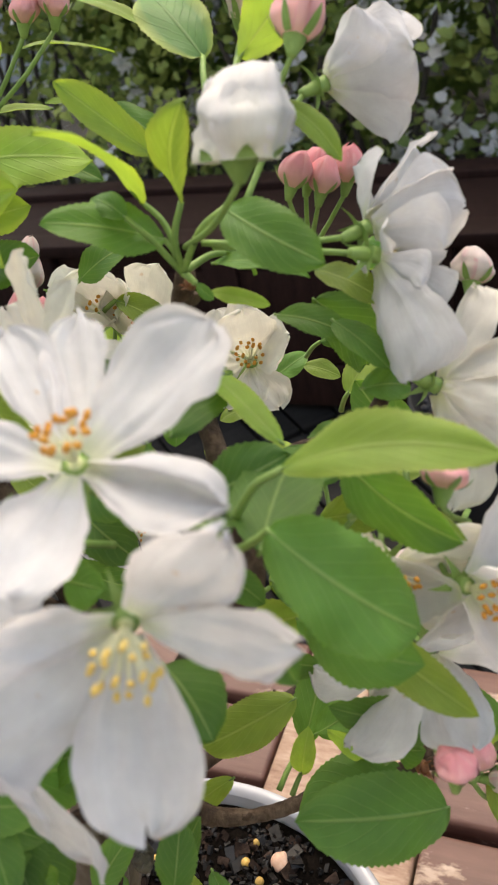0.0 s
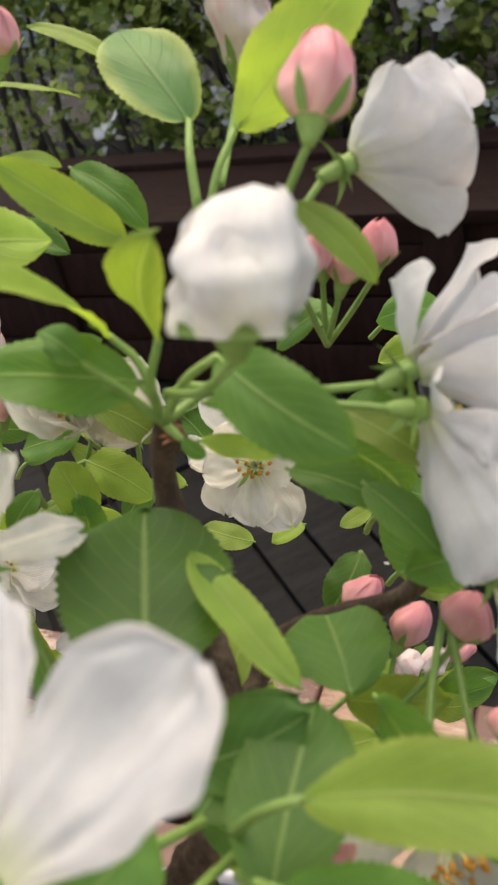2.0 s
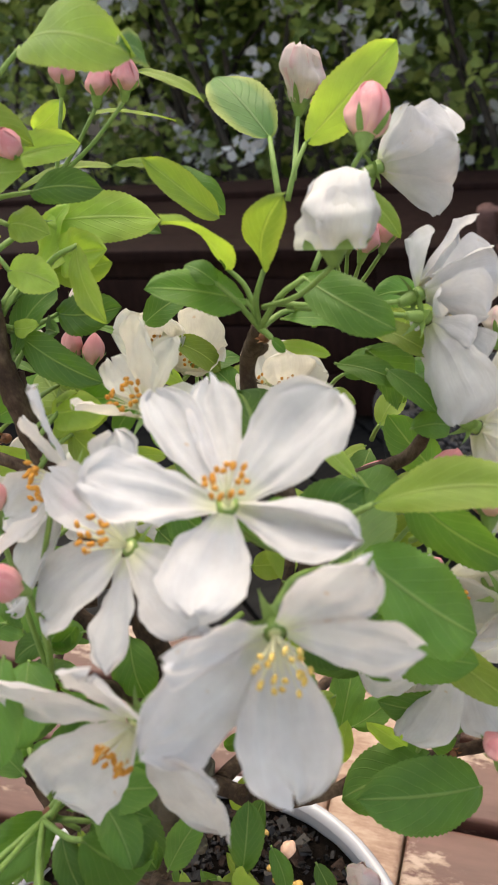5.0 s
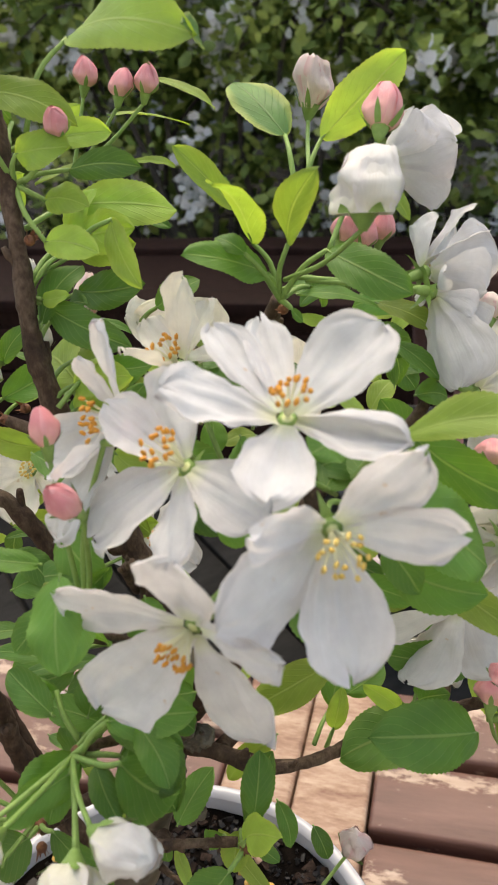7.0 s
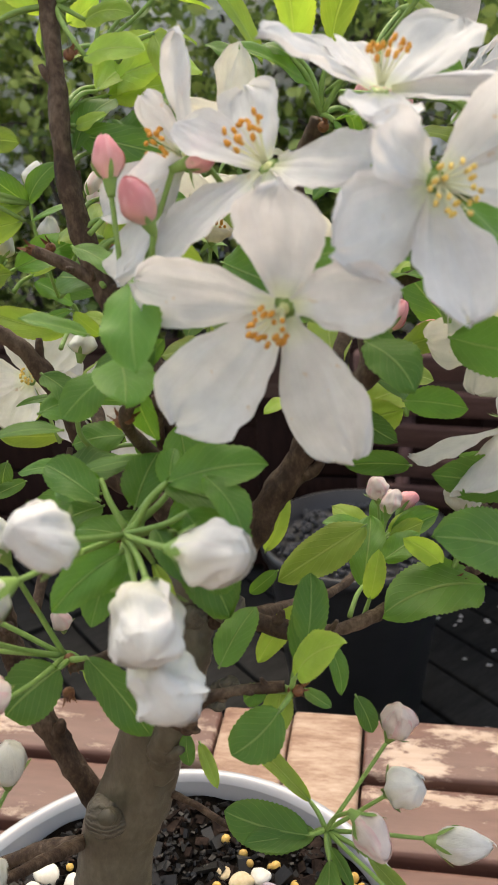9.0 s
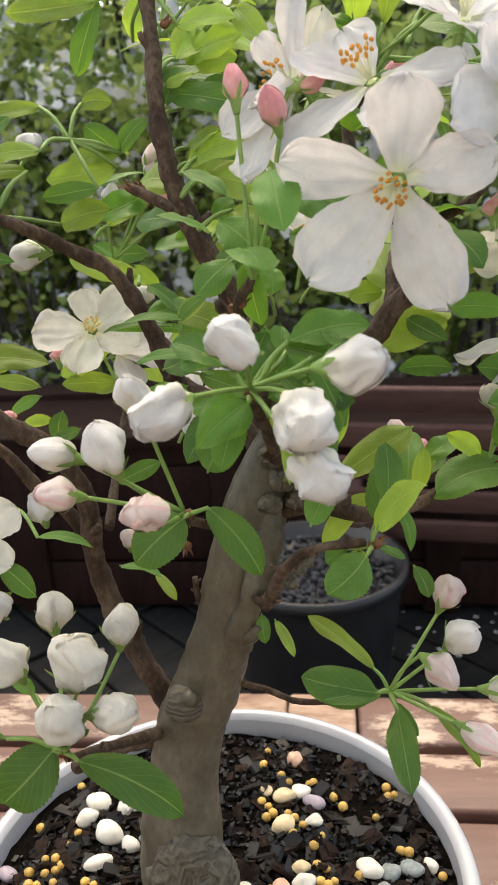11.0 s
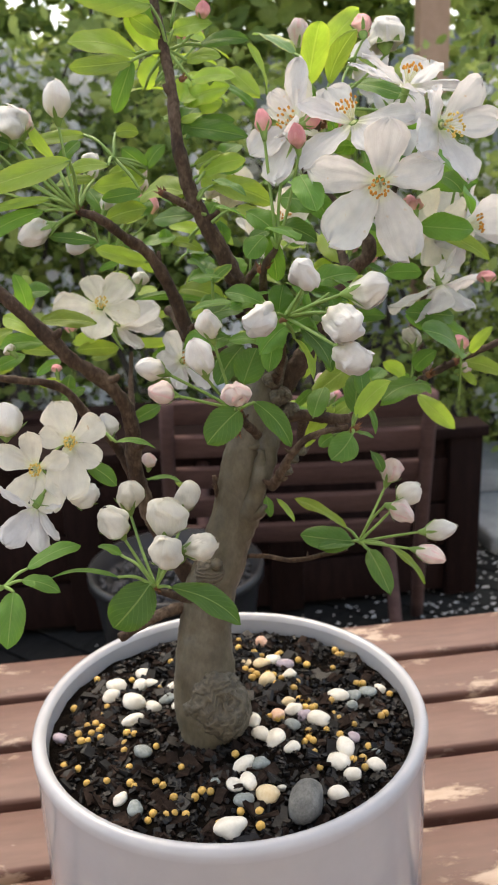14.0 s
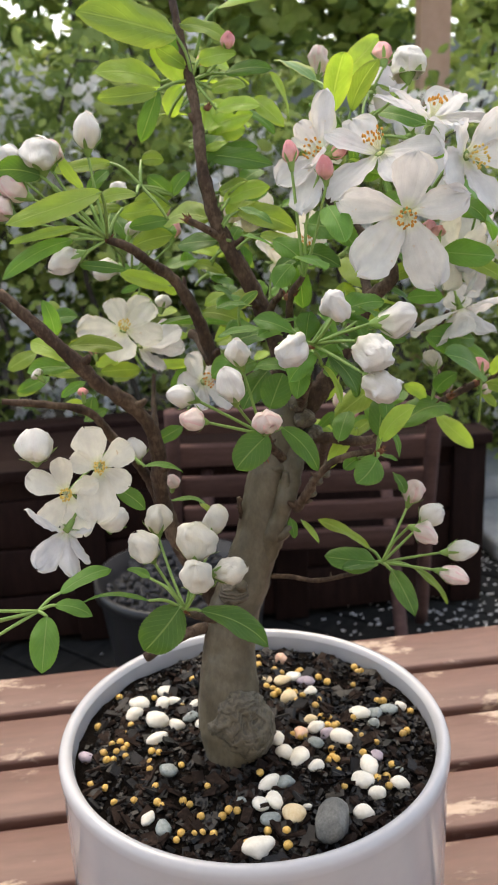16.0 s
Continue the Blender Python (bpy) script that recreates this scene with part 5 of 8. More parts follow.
# leaves on the right twig and the low spurs
leaf((0.0450, -0.0387, 0.9900), (0.0520, -0.0297, 1.0070), (-0.7607, -0.6206, 0.1902), 0.60, fold=14, curl=0.05, stem=(0.0434, -0.0396, 0.9831))
leaf((0.0390, -0.0462, 0.9836), (0.0268, -0.0502, 0.9760), (-0.4581, -0.8348, 0.3054), 0.88, fold=6, curl=0.05, stem=(0.0434, -0.0396, 0.9831))
leaf((0.0378, -0.0333, 0.9800), (0.0316, -0.0320, 0.9757), (-0.4795, -0.8248, 0.2997), 0.90, curl=0.06, stem=(0.0434, -0.0396, 0.9831))
leaf((0.0423, -0.0304, 0.9773), (0.0392, -0.0377, 0.9690), (0.0000, -0.2873, 0.9578), 0.80, curl=0.06, mat=YOUNG, stem=(0.0434, -0.0396, 0.9831))
leaf((0.0466, -0.0370, 0.9808), (0.0521, -0.0423, 0.9795), (0.0000, -0.2873, 0.9578), 0.70, curl=0.06, stem=(0.0434, -0.0396, 0.9831))
leaf((0.0470, -0.0330, 0.9290), (0.0250, -0.0260, 0.9345), (-0.3637, -0.6062, 0.7073), 0.62, fold=12, curl=0.06, stem=(0.0524, -0.0301, 0.9264))
leaf((0.0491, -0.0306, 0.9272), (0.0296, -0.0344, 0.9317), (0.0000, -0.3714, 0.9285), 0.50, curl=0.06, stem=(0.0524, -0.0301, 0.9264))
leaf((0.0490, -0.0240, 0.9310), (0.0334, -0.0058, 0.9438), (0.0000, -0.2000, 0.9798), 0.26, fold=28, curl=0.08, mat=YOUNG, stem=(0.0524, -0.0301, 0.9264))
leaf((0.0514, -0.0400, 0.9260), (0.0449, -0.0660, 0.9195), (-0.4319, -0.6428, 0.6327), 0.40, fold=22, curl=0.06, stem=(0.0524, -0.0301, 0.9264))
leaf((0.0610, -0.0400, 0.9260), (0.0742, -0.0523, 0.9111), (0.0000, -0.2892, 0.9573), 0.28, fold=28, curl=0.08, mat=YOUNG, stem=(0.0524, -0.0301, 0.9264))
leaf((0.0523, -0.0350, 0.9254), (0.0564, -0.0446, 0.9202), (0.0000, -0.2873, 0.9578), 0.40, curl=0.06, stem=(0.0524, -0.0301, 0.9264))
leaf((-0.0440, -0.0480, 0.9350), (-0.0158, -0.0550, 0.9174), (-0.1597, -0.4092, 0.8983), 0.42, fold=16, curl=0.08, stem=(-0.0474, -0.0416, 0.9339))
leaf((-0.0500, -0.0430, 0.9365), (-0.0667, -0.0440, 0.9225), (-0.1898, -0.6892, 0.6992), 0.85, fold=10, curl=0.05, stem=(-0.0474, -0.0416, 0.9339))
leaf((-0.0622, -0.0418, 0.9413), (-0.0883, -0.0355, 0.9462), (0.0000, -0.0995, 0.9950), 0.22, fold=30, curl=0.06, stem=(-0.0474, -0.0416, 0.9339))
leaf((-0.0551, -0.0226, 0.9413), (-0.0626, -0.0175, 0.9460), (0.0000, -0.3714, 0.9285), 0.60, curl=0.06, stem=(-0.0474, -0.0416, 0.9339))
leaf((-0.0937, -0.0323, 0.9485), (-0.0725, -0.0278, 0.9546), (0.0000, -0.2873, 0.9578), 0.35, curl=0.06, stem=(-0.1028, -0.0342, 0.9446))
leaf((-0.0968, -0.0363, 0.9463), (-0.0834, -0.0395, 0.9409), (0.0000, -0.3714, 0.9285), 0.50, curl=0.06, stem=(-0.1028, -0.0342, 0.9446))
leaf((-0.1005, -0.0380, 0.9434), (-0.1066, -0.0500, 0.9281), (-0.1067, -0.8806, 0.4616), 0.60, fold=12, curl=0.06, stem=(-0.1028, -0.0342, 0.9446))
leaf((-0.0490, -0.0070, 0.9839), (-0.0332, -0.0101, 0.9820), (0.0000, -0.1961, 0.9806), 0.28, curl=0.06, stem=(-0.0578, 0.0175, 0.9851))
leaf((-0.0609, -0.0045, 0.9756), (-0.0523, -0.0134, 0.9682), (-0.2328, -0.9170, 0.3238), 0.60, curl=0.06, stem=(-0.0578, 0.0175, 0.9851))
leaf((-0.0248, 0.0323, 0.9511), (-0.0120, 0.0210, 0.9522), (0.0000, -0.2873, 0.9578), 0.40, curl=0.06)
leaf((-0.0130, 0.0264, 0.9493), (-0.0074, 0.0162, 0.9445), (0.0000, -0.2873, 0.9578), 0.40, curl=0.06, mat=YOUNG)
leaf((0.0204, -0.0130, 0.9474), (0.0240, -0.0231, 0.9402), (0.0000, -0.2873, 0.9578), 0.40, curl=0.06, mat=YOUNG)
leaf((0.0169, -0.0089, 0.9480), (0.0169, -0.0139, 0.9403), (0.0000, -0.2873, 0.9578), 0.60, curl=0.06)
leaf((-0.0090, -0.0420, 1.0000), (-0.0235, -0.0440, 0.9900), (-0.3491, -0.8279, 0.4389), 0.85, fold=10, curl=0.05, stem=(-0.0072, -0.0383, 0.9993))
leaf((-0.0028, -0.0424, 1.0022), (0.0088, -0.0521, 0.9853), (-0.3396, -0.6991, 0.6292), 0.46, fold=14, curl=0.06, stem=(-0.0072, -0.0383, 0.9993))
leaf((0.0005, -0.0254, 1.0056), (0.0080, -0.0241, 1.0195), (-0.4073, -0.8877, 0.2147), 0.90, fold=8, curl=0.06)
leaf((0.0086, -0.0435, 1.0291), (-0.0041, -0.0520, 1.0254), (-0.4377, -0.8802, 0.1838), 0.90, curl=0.06, stem=(0.0092, -0.0451, 1.0328))
leaf((0.0139, -0.0448, 1.0254), (0.0169, -0.0575, 1.0131), (0.3015, -0.3015, 0.9045), 0.28, fold=28, curl=0.06, mat=YOUNG, stem=(0.0092, -0.0451, 1.0328))
leaf((0.0015, -0.0210, 1.0369), (-0.0160, -0.0133, 1.0365), (0.0000, -0.1961, 0.9806), 0.30, curl=0.06, stem=(0.0165, -0.0159, 1.0371))
leaf((0.0144, -0.0256, 1.0406), (-0.0079, -0.0227, 1.0369), (0.0000, -0.1961, 0.9806), 0.30, curl=0.06)
leaf((-0.0014, -0.0029, 1.0443), (0.0049, -0.0082, 1.0511), (-0.3921, -0.9139, 0.1052), 0.50, curl=0.06, mat=PALE, stem=(0.0011, 0.0015, 1.0331))
leaf((-0.0001, 0.0379, 1.0341), (-0.0218, 0.0370, 1.0374), (0.0000, -0.1961, 0.9806), 0.20, curl=0.06)
leaf((0.0133, -0.0293, 1.0627), (0.0171, -0.0254, 1.0448), (-0.4481, -0.8882, 0.1013), 0.50, curl=0.06, stem=(0.0145, -0.0313, 1.0585))

# leaves of the leader and the upper left spurs
leaf((0.0216, 0.0567, 1.1682), (0.0505, 0.0091, 1.1742), (-0.1500, -0.7500, 0.6400), 0.27, fold=14, curl=0.06, mat=YOUNG, stem=(0.0066, 0.0505, 1.1480))
leaf((0.0500, 0.0110, 1.1735), (0.0545, 0.0185, 1.1690), (0.1000, -0.8000, 0.5900), 0.80, fold=14, curl=0.05, mat=PALE)
leaf((-0.0011, 0.0468, 1.1599), (0.0214, 0.0394, 1.1531), (-0.2000, -0.7000, 0.6800), 0.48, fold=14, curl=0.06, mat=YOUNG)
leaf((-0.0041, 0.0457, 1.1554), (-0.0445, 0.0423, 1.1665), (-0.1898, -0.8993, 0.3940), 0.56, fold=18, curl=0.05, mat=YOUNG, stem=(0.0027, 0.0453, 1.1381))
leaf((-0.0061, 0.0632, 1.1386), (-0.0365, 0.0581, 1.1438), (-0.4972, -0.6839, 0.5339), 0.52, fold=18, curl=0.05, mat=YOUNG, stem=(0.0027, 0.0453, 1.1381))
leaf((-0.0143, 0.0446, 1.1332), (-0.0407, 0.0443, 1.1316), (-0.3320, -0.8072, 0.4880), 0.40, fold=14, curl=0.05, mat=YOUNG, stem=(0.0027, 0.0453, 1.1381))
leaf((-0.0131, 0.0464, 1.1341), (-0.0235, 0.0468, 1.1143), (-0.3309, -0.7284, 0.6000), 0.42, fold=14, curl=0.05, stem=(0.0027, 0.0453, 1.1381))
leaf((-0.0015, 0.0660, 1.1247), (0.0011, 0.0572, 1.1371), (-0.5280, -0.7926, 0.3051), 0.79, fold=14, mat=YOUNG, curl=0.05, stem=(0.0027, 0.0453, 1.1381))
leaf((-0.0003, 0.0467, 1.1364), (-0.0144, 0.0476, 1.1521), (-0.3690, -0.7150, 0.5939), 0.59, fold=18, curl=0.05, mat=YOUNG, stem=(0.0027, 0.0453, 1.1381))
leaf((0.0003, 0.0457, 1.1432), (-0.0135, 0.0429, 1.1510), (-0.4407, -0.6770, 0.5895), 0.54, fold=10, mat=YOUNG, curl=0.05, stem=(0.0027, 0.0453, 1.1381))
leaf((0.0053, 0.0434, 1.1457), (0.0186, 0.0336, 1.1486), (-0.2609, -0.8872, 0.3805), 0.67, fold=10, mat=YOUNG, curl=0.05, stem=(0.0027, 0.0453, 1.1381))
leaf((0.0175, 0.0438, 1.1404), (0.0355, 0.0328, 1.1425), (-0.4741, -0.6945, 0.5412), 0.44, fold=18, curl=0.05, stem=(0.0027, 0.0453, 1.1381))
leaf((0.0104, 0.0426, 1.1338), (0.0207, 0.0309, 1.1353), (-0.1848, -0.8355, 0.5175), 0.60, fold=10, curl=0.05, mat=YOUNG, stem=(0.0027, 0.0453, 1.1381))
leaf((0.0096, 0.0361, 1.1251), (0.0236, 0.0219, 1.1259), (-0.2291, -0.8335, 0.5027), 0.51, fold=18, mat=YOUNG, curl=0.05, stem=(0.0027, 0.0453, 1.1381))
leaf((0.0135, 0.0545, 1.1157), (0.0298, 0.0504, 1.1186), (-0.4851, -0.7651, 0.4234), 0.61, fold=14, mat=YOUNG, curl=0.05, stem=(-0.0019, 0.0421, 1.1101))
leaf((0.0055, 0.0404, 1.1067), (0.0270, 0.0186, 1.1023), (-0.2946, -0.8799, 0.3729), 0.38, fold=18, curl=0.05, stem=(-0.0019, 0.0421, 1.1101))
leaf((0.0047, 0.0394, 1.1091), (0.0126, 0.0333, 1.1121), (-0.4353, -0.7386, 0.5148), 0.52, fold=14, curl=0.05, mat=YOUNG, stem=(-0.0019, 0.0421, 1.1101))
leaf((-0.0211, 0.0526, 1.1055), (-0.0119, 0.0483, 1.1058), (-0.5320, -0.7721, 0.3475), 0.85, fold=18, curl=0.05, mat=YOUNG, stem=(-0.0262, 0.0397, 1.0947))
leaf((-0.0343, 0.0564, 1.1048), (-0.0603, 0.0560, 1.1037), (-0.3022, -0.7520, 0.5858), 0.34, fold=18, curl=0.05, mat=YOUNG, stem=(-0.0262, 0.0397, 1.0947))
leaf((-0.0108, 0.0434, 1.0901), (-0.0020, 0.0430, 1.1006), (-0.3825, -0.8106, 0.4435), 0.52, fold=10, curl=0.05, stem=(-0.0262, 0.0397, 1.0947))
leaf((-0.0108, 0.0434, 1.0901), (-0.0215, 0.0434, 1.0989), (-0.5322, -0.7883, 0.3089), 0.63, fold=14, curl=0.05, stem=(-0.0262, 0.0397, 1.0947))
leaf((-0.0108, 0.0434, 1.0901), (-0.0277, 0.0457, 1.0901), (-0.2195, -0.7541, 0.6189), 0.47, fold=10, curl=0.05, mat=YOUNG, stem=(-0.0262, 0.0397, 1.0947))
leaf((-0.0352, 0.0186, 1.0916), (-0.0515, 0.0236, 1.0908), (-0.4927, -0.6659, 0.5602), 0.45, fold=10, curl=0.05, mat=YOUNG, stem=(-0.0262, 0.0397, 1.0947))
leaf((-0.0569, -0.0052, 1.0931), (-0.0935, -0.0096, 1.0850), (-0.2832, -0.8492, 0.4458), 0.29, fold=10, curl=0.05, mat=YOUNG, stem=(-0.0500, 0.0157, 1.0747))
leaf((-0.0397, 0.0252, 1.0862), (-0.0558, 0.0317, 1.0853), (-0.4106, -0.7144, 0.5666), 0.38, fold=18, curl=0.05, mat=YOUNG, stem=(-0.0500, 0.0157, 1.0747))
leaf((-0.0125, 0.0419, 1.0858), (-0.0350, 0.0456, 1.0838), (-0.5001, -0.7491, 0.4345), 0.50, fold=14, curl=0.05, mat=YOUNG, stem=(-0.0262, 0.0397, 1.0947))
leaf((-0.0198, 0.0263, 1.0805), (-0.0365, 0.0287, 1.0786), (-0.5764, -0.7561, 0.3100), 0.43, fold=18, curl=0.05, stem=(-0.0262, 0.0397, 1.0947))
leaf((-0.0316, 0.0412, 1.0694), (-0.0176, 0.0293, 1.0746), (-0.5723, -0.7538, 0.3228), 0.60, fold=18, curl=0.05, mat=YOUNG, stem=(-0.0500, 0.0157, 1.0747))
leaf((-0.0599, 0.0186, 1.0796), (-0.0882, 0.0217, 1.0758), (-0.4804, -0.6705, 0.5654), 0.17, fold=14, curl=0.05, mat=YOUNG, stem=(-0.0500, 0.0157, 1.0747))
leaf((-0.0630, 0.0191, 1.0753), (-0.0925, 0.0255, 1.0622), (-0.1821, -0.9109, 0.3703), 0.25, fold=10, curl=0.05, stem=(-0.0500, 0.0157, 1.0747))
leaf((-0.0542, 0.0298, 1.0944), (-0.0622, 0.0354, 1.1094), (-0.4402, -0.7342, 0.5169), 0.29, fold=10, curl=0.05, mat=YOUNG, stem=(-0.0500, 0.0157, 1.0747))
leaf((-0.0526, 0.0300, 1.0930), (-0.0442, 0.0286, 1.1025), (-0.4104, -0.6923, 0.5936), 0.53, fold=10, curl=0.05, stem=(-0.0500, 0.0157, 1.0747))
leaf((-0.0728, 0.0219, 1.1002), (-0.0896, 0.0250, 1.1034), (-0.4209, -0.8407, 0.3408), 0.62, fold=18, curl=0.05, stem=(-0.0500, 0.0157, 1.0747))
leaf((-0.0619, 0.0181, 1.0653), (-0.0469, 0.0055, 1.0646), (-0.1648, -0.7873, 0.5942), 0.29, fold=18, curl=0.05, stem=(-0.0500, 0.0157, 1.0747))

# leaves of the far left branches
leaf((-0.0388, 0.0973, 1.0070), (-0.0210, 0.0865, 1.0172), (-0.4599, -0.7646, 0.4515), 0.39, fold=10, curl=0.05, mat=YOUNG)
leaf((-0.0170, 0.0903, 1.0033), (-0.0384, 0.0884, 1.0061), (-0.3457, -0.7962, 0.4965), 0.43, fold=14, curl=0.05, mat=YOUNG)
leaf((0.0122, 0.0907, 1.0035), (-0.0089, 0.1010, 1.0050), (-0.4667, -0.8127, 0.3488), 0.28, fold=18, curl=0.05, mat=YOUNG)
leaf((0.0182, 0.1128, 1.0140), (0.0005, 0.1163, 1.0133), (-0.5333, -0.7271, 0.4324), 0.45, fold=18, curl=0.05, mat=YOUNG)
leaf((0.0139, 0.0409, 1.0299), (-0.0210, 0.0411, 1.0354), (-0.1905, -0.8205, 0.5390), 0.11, fold=14, curl=0.05)
leaf((-0.0815, 0.1062, 1.0088), (-0.0668, 0.1029, 1.0165), (-0.5870, -0.7519, 0.3003), 0.58, fold=10, curl=0.05, mat=YOUNG)
leaf((-0.0690, 0.1044, 1.0098), (-0.0553, 0.0963, 1.0142), (-0.2788, -0.7760, 0.5658), 0.39, fold=18, curl=0.05, mat=YOUNG)
leaf((-0.0473, 0.0884, 1.0050), (-0.0651, 0.0967, 1.0075), (-0.3016, -0.7483, 0.5909), 0.37, fold=18, curl=0.05, mat=YOUNG)
leaf((-0.0643, 0.0922, 1.0053), (-0.0807, 0.0874, 1.0016), (-0.1636, -0.7881, 0.5933), 0.49, fold=18, curl=0.05)
leaf((-0.0472, 0.0876, 1.0013), (-0.0601, 0.0909, 0.9945), (-0.3612, -0.7905, 0.4947), 0.41, fold=14, curl=0.05)
leaf((-0.0401, 0.1042, 0.9895), (-0.0437, 0.1007, 0.9772), (-0.2740, -0.7884, 0.5508), 0.71, fold=10, curl=0.05)
leaf((-0.0449, 0.1046, 0.9864), (-0.0565, 0.1040, 0.9861), (-0.5013, -0.7992, 0.3316), 0.51, fold=14, curl=0.05, mat=YOUNG)
leaf((0.0347, 0.0905, 1.0581), (0.0182, 0.1021, 1.0627), (-0.1761, -0.8851, 0.4309), 0.40, fold=14, curl=0.05, mat=YOUNG)
leaf((0.0179, 0.0970, 1.0543), (0.0298, 0.0845, 1.0505), (-0.4034, -0.7330, 0.5477), 0.43, fold=18, curl=0.05, mat=YOUNG)
leaf((0.0144, 0.0981, 1.0516), (0.0157, 0.1000, 1.0610), (-0.3743, -0.7641, 0.5254), 0.83, fold=14, curl=0.05)
leaf((-0.0064, 0.0839, 1.0495), (0.0020, 0.0813, 1.0414), (-0.4404, -0.7018, 0.5599), 0.52, fold=10, curl=0.05, mat=YOUNG)
leaf((-0.0087, 0.1053, 1.0450), (-0.0195, 0.1069, 1.0419), (-0.4320, -0.7501, 0.5007), 0.41, fold=14, curl=0.05)
leaf((-0.0263, 0.1126, 0.9952), (-0.0141, 0.1051, 0.9988), (-0.4407, -0.7809, 0.4426), 0.49, fold=18, curl=0.05, mat=YOUNG)
leaf((-0.0152, 0.1183, 1.0488), (0.0017, 0.1115, 1.0510), (-0.3162, -0.8302, 0.4590), 0.52, fold=18, curl=0.05)
leaf((0.0032, 0.1016, 0.9877), (0.0166, 0.0995, 1.0021), (-0.4508, -0.7692, 0.4529), 0.60, fold=14, curl=0.05)
leaf((-0.0793, 0.1032, 0.9959), (-0.0673, 0.1038, 1.0000), (-0.4160, -0.8396, 0.3493), 0.63, fold=10, curl=0.05, mat=YOUNG)
leaf((-0.0341, 0.1008, 0.9822), (-0.0475, 0.0974, 0.9789), (-0.3009, -0.8494, 0.4336), 0.48, fold=14, curl=0.05)
leaf((0.0146, 0.0300, 1.0817), (0.0318, 0.0083, 1.0758), (-0.3647, -0.8138, 0.4524), 0.46, curl=0.06, mat=YOUNG, stem=(0.0049, 0.0242, 1.0763))
leaf((0.0198, 0.0184, 1.0721), (0.0314, 0.0063, 1.0694), (-0.1403, -0.8527, 0.5032), 0.43, curl=0.06, mat=YOUNG, stem=(0.0086, 0.0192, 1.0668))
leaf((0.0272, 0.0348, 1.1294), (0.0319, 0.0171, 1.1186), (-0.3975, -0.8415, 0.3658), 0.43, curl=0.06, mat=YOUNG, stem=(0.0169, 0.0351, 1.1237))
leaf((0.0570, 0.0620, 1.1220), (0.0450, 0.0500, 1.1430), (0.2, -0.6, 0.75), 0.36, fold=18, curl=0.06, mat=YOUNG)
leaf((0.0167, 0.0374, 1.0889), (0.0308, 0.0317, 1.0907), (-0.0885, -0.8780, 0.4704), 0.61, curl=0.06, stem=(0.0054, 0.0263, 1.0833))
leaf((-0.0049, 0.0674, 0.9759), (-0.0218, 0.0620, 0.9724), (0.0458, -0.7717, 0.6344), 0.49, curl=0.06)

# leaves of the far right branch
leaf((0.1108, -0.0168, 1.0205), (0.0847, -0.0204, 1.0274), (-0.4012, -0.6960, 0.5954), 0.51, curl=0.06)
leaf((0.1209, 0.0228, 0.9736), (0.1338, 0.0067, 0.9580), (-0.4217, -0.6569, 0.6250), 0.42, curl=0.06, mat=YOUNG)
leaf((0.1187, -0.0161, 0.9983), (0.1277, -0.0332, 0.9950), (-0.6774, -0.5363, 0.5036), 0.43, curl=0.06, mat=YOUNG)
leaf((0.0843, -0.0258, 1.0626), (0.1020, -0.0399, 1.0620), (-0.3025, -0.7817, 0.5454), 0.67, curl=0.06)
leaf((0.0915, -0.0241, 1.0598), (0.1104, -0.0419, 1.0500), (-0.2153, -0.7953, 0.5667), 0.37, curl=0.06, mat=YOUNG)
leaf((0.0935, -0.0103, 1.0853), (0.1100, -0.0315, 1.0798), (-0.6883, -0.6165, 0.3823), 0.55, curl=0.06)
leaf((0.0799, -0.0075, 1.0415), (0.0918, -0.0183, 1.0426), (-0.2982, -0.7652, 0.5705), 0.55, curl=0.06)
leaf((0.0679, -0.0031, 1.0383), (0.0756, -0.0141, 1.0338), (-0.4959, -0.6976, 0.5171), 0.61, curl=0.06)
leaf((0.0535, 0.0110, 1.0777), (0.0578, -0.0010, 1.0657), (-0.5988, -0.6871, 0.4115), 0.73, curl=0.06)
leaf((0.0383, 0.0114, 1.0760), (0.0492, -0.0063, 1.0733), (-0.5134, -0.7381, 0.4378), 0.73, curl=0.06)
leaf((0.0352, 0.0088, 1.0644), (0.0473, -0.0043, 1.0594), (-0.2269, -0.8251, 0.5174), 0.73, curl=0.06)
leaf((0.0556, 0.0158, 1.0428), (0.0654, 0.0121, 1.0449), (-0.1806, -0.8051, 0.5650), 0.85, curl=0.06, mat=YOUNG)
leaf((0.0731, 0.0051, 1.0003), (0.0464, 0.0013, 0.9886), (-0.6249, -0.5920, 0.5089), 0.49, curl=0.06, mat=YOUNG)
leaf((0.0468, 0.0019, 0.9910), (0.0386, 0.0032, 0.9840), (-0.2581, -0.7269, 0.6364), 0.49, curl=0.06)
leaf((0.0827, -0.0037, 1.0218), (0.0659, -0.0015, 1.0232), (-0.5445, -0.6523, 0.5272), 0.49, curl=0.06)
leaf((0.0550, -0.0044, 0.9832), (0.0380, -0.0079, 0.9681), (-0.1702, -0.7262, 0.6660), 0.37, curl=0.06, mat=YOUNG)
leaf((0.0442, 0.0049, 0.9961), (0.0506, 0.0079, 1.0132), (-0.0801, -0.7585, 0.6468), 0.37, curl=0.06, mat=YOUNG)

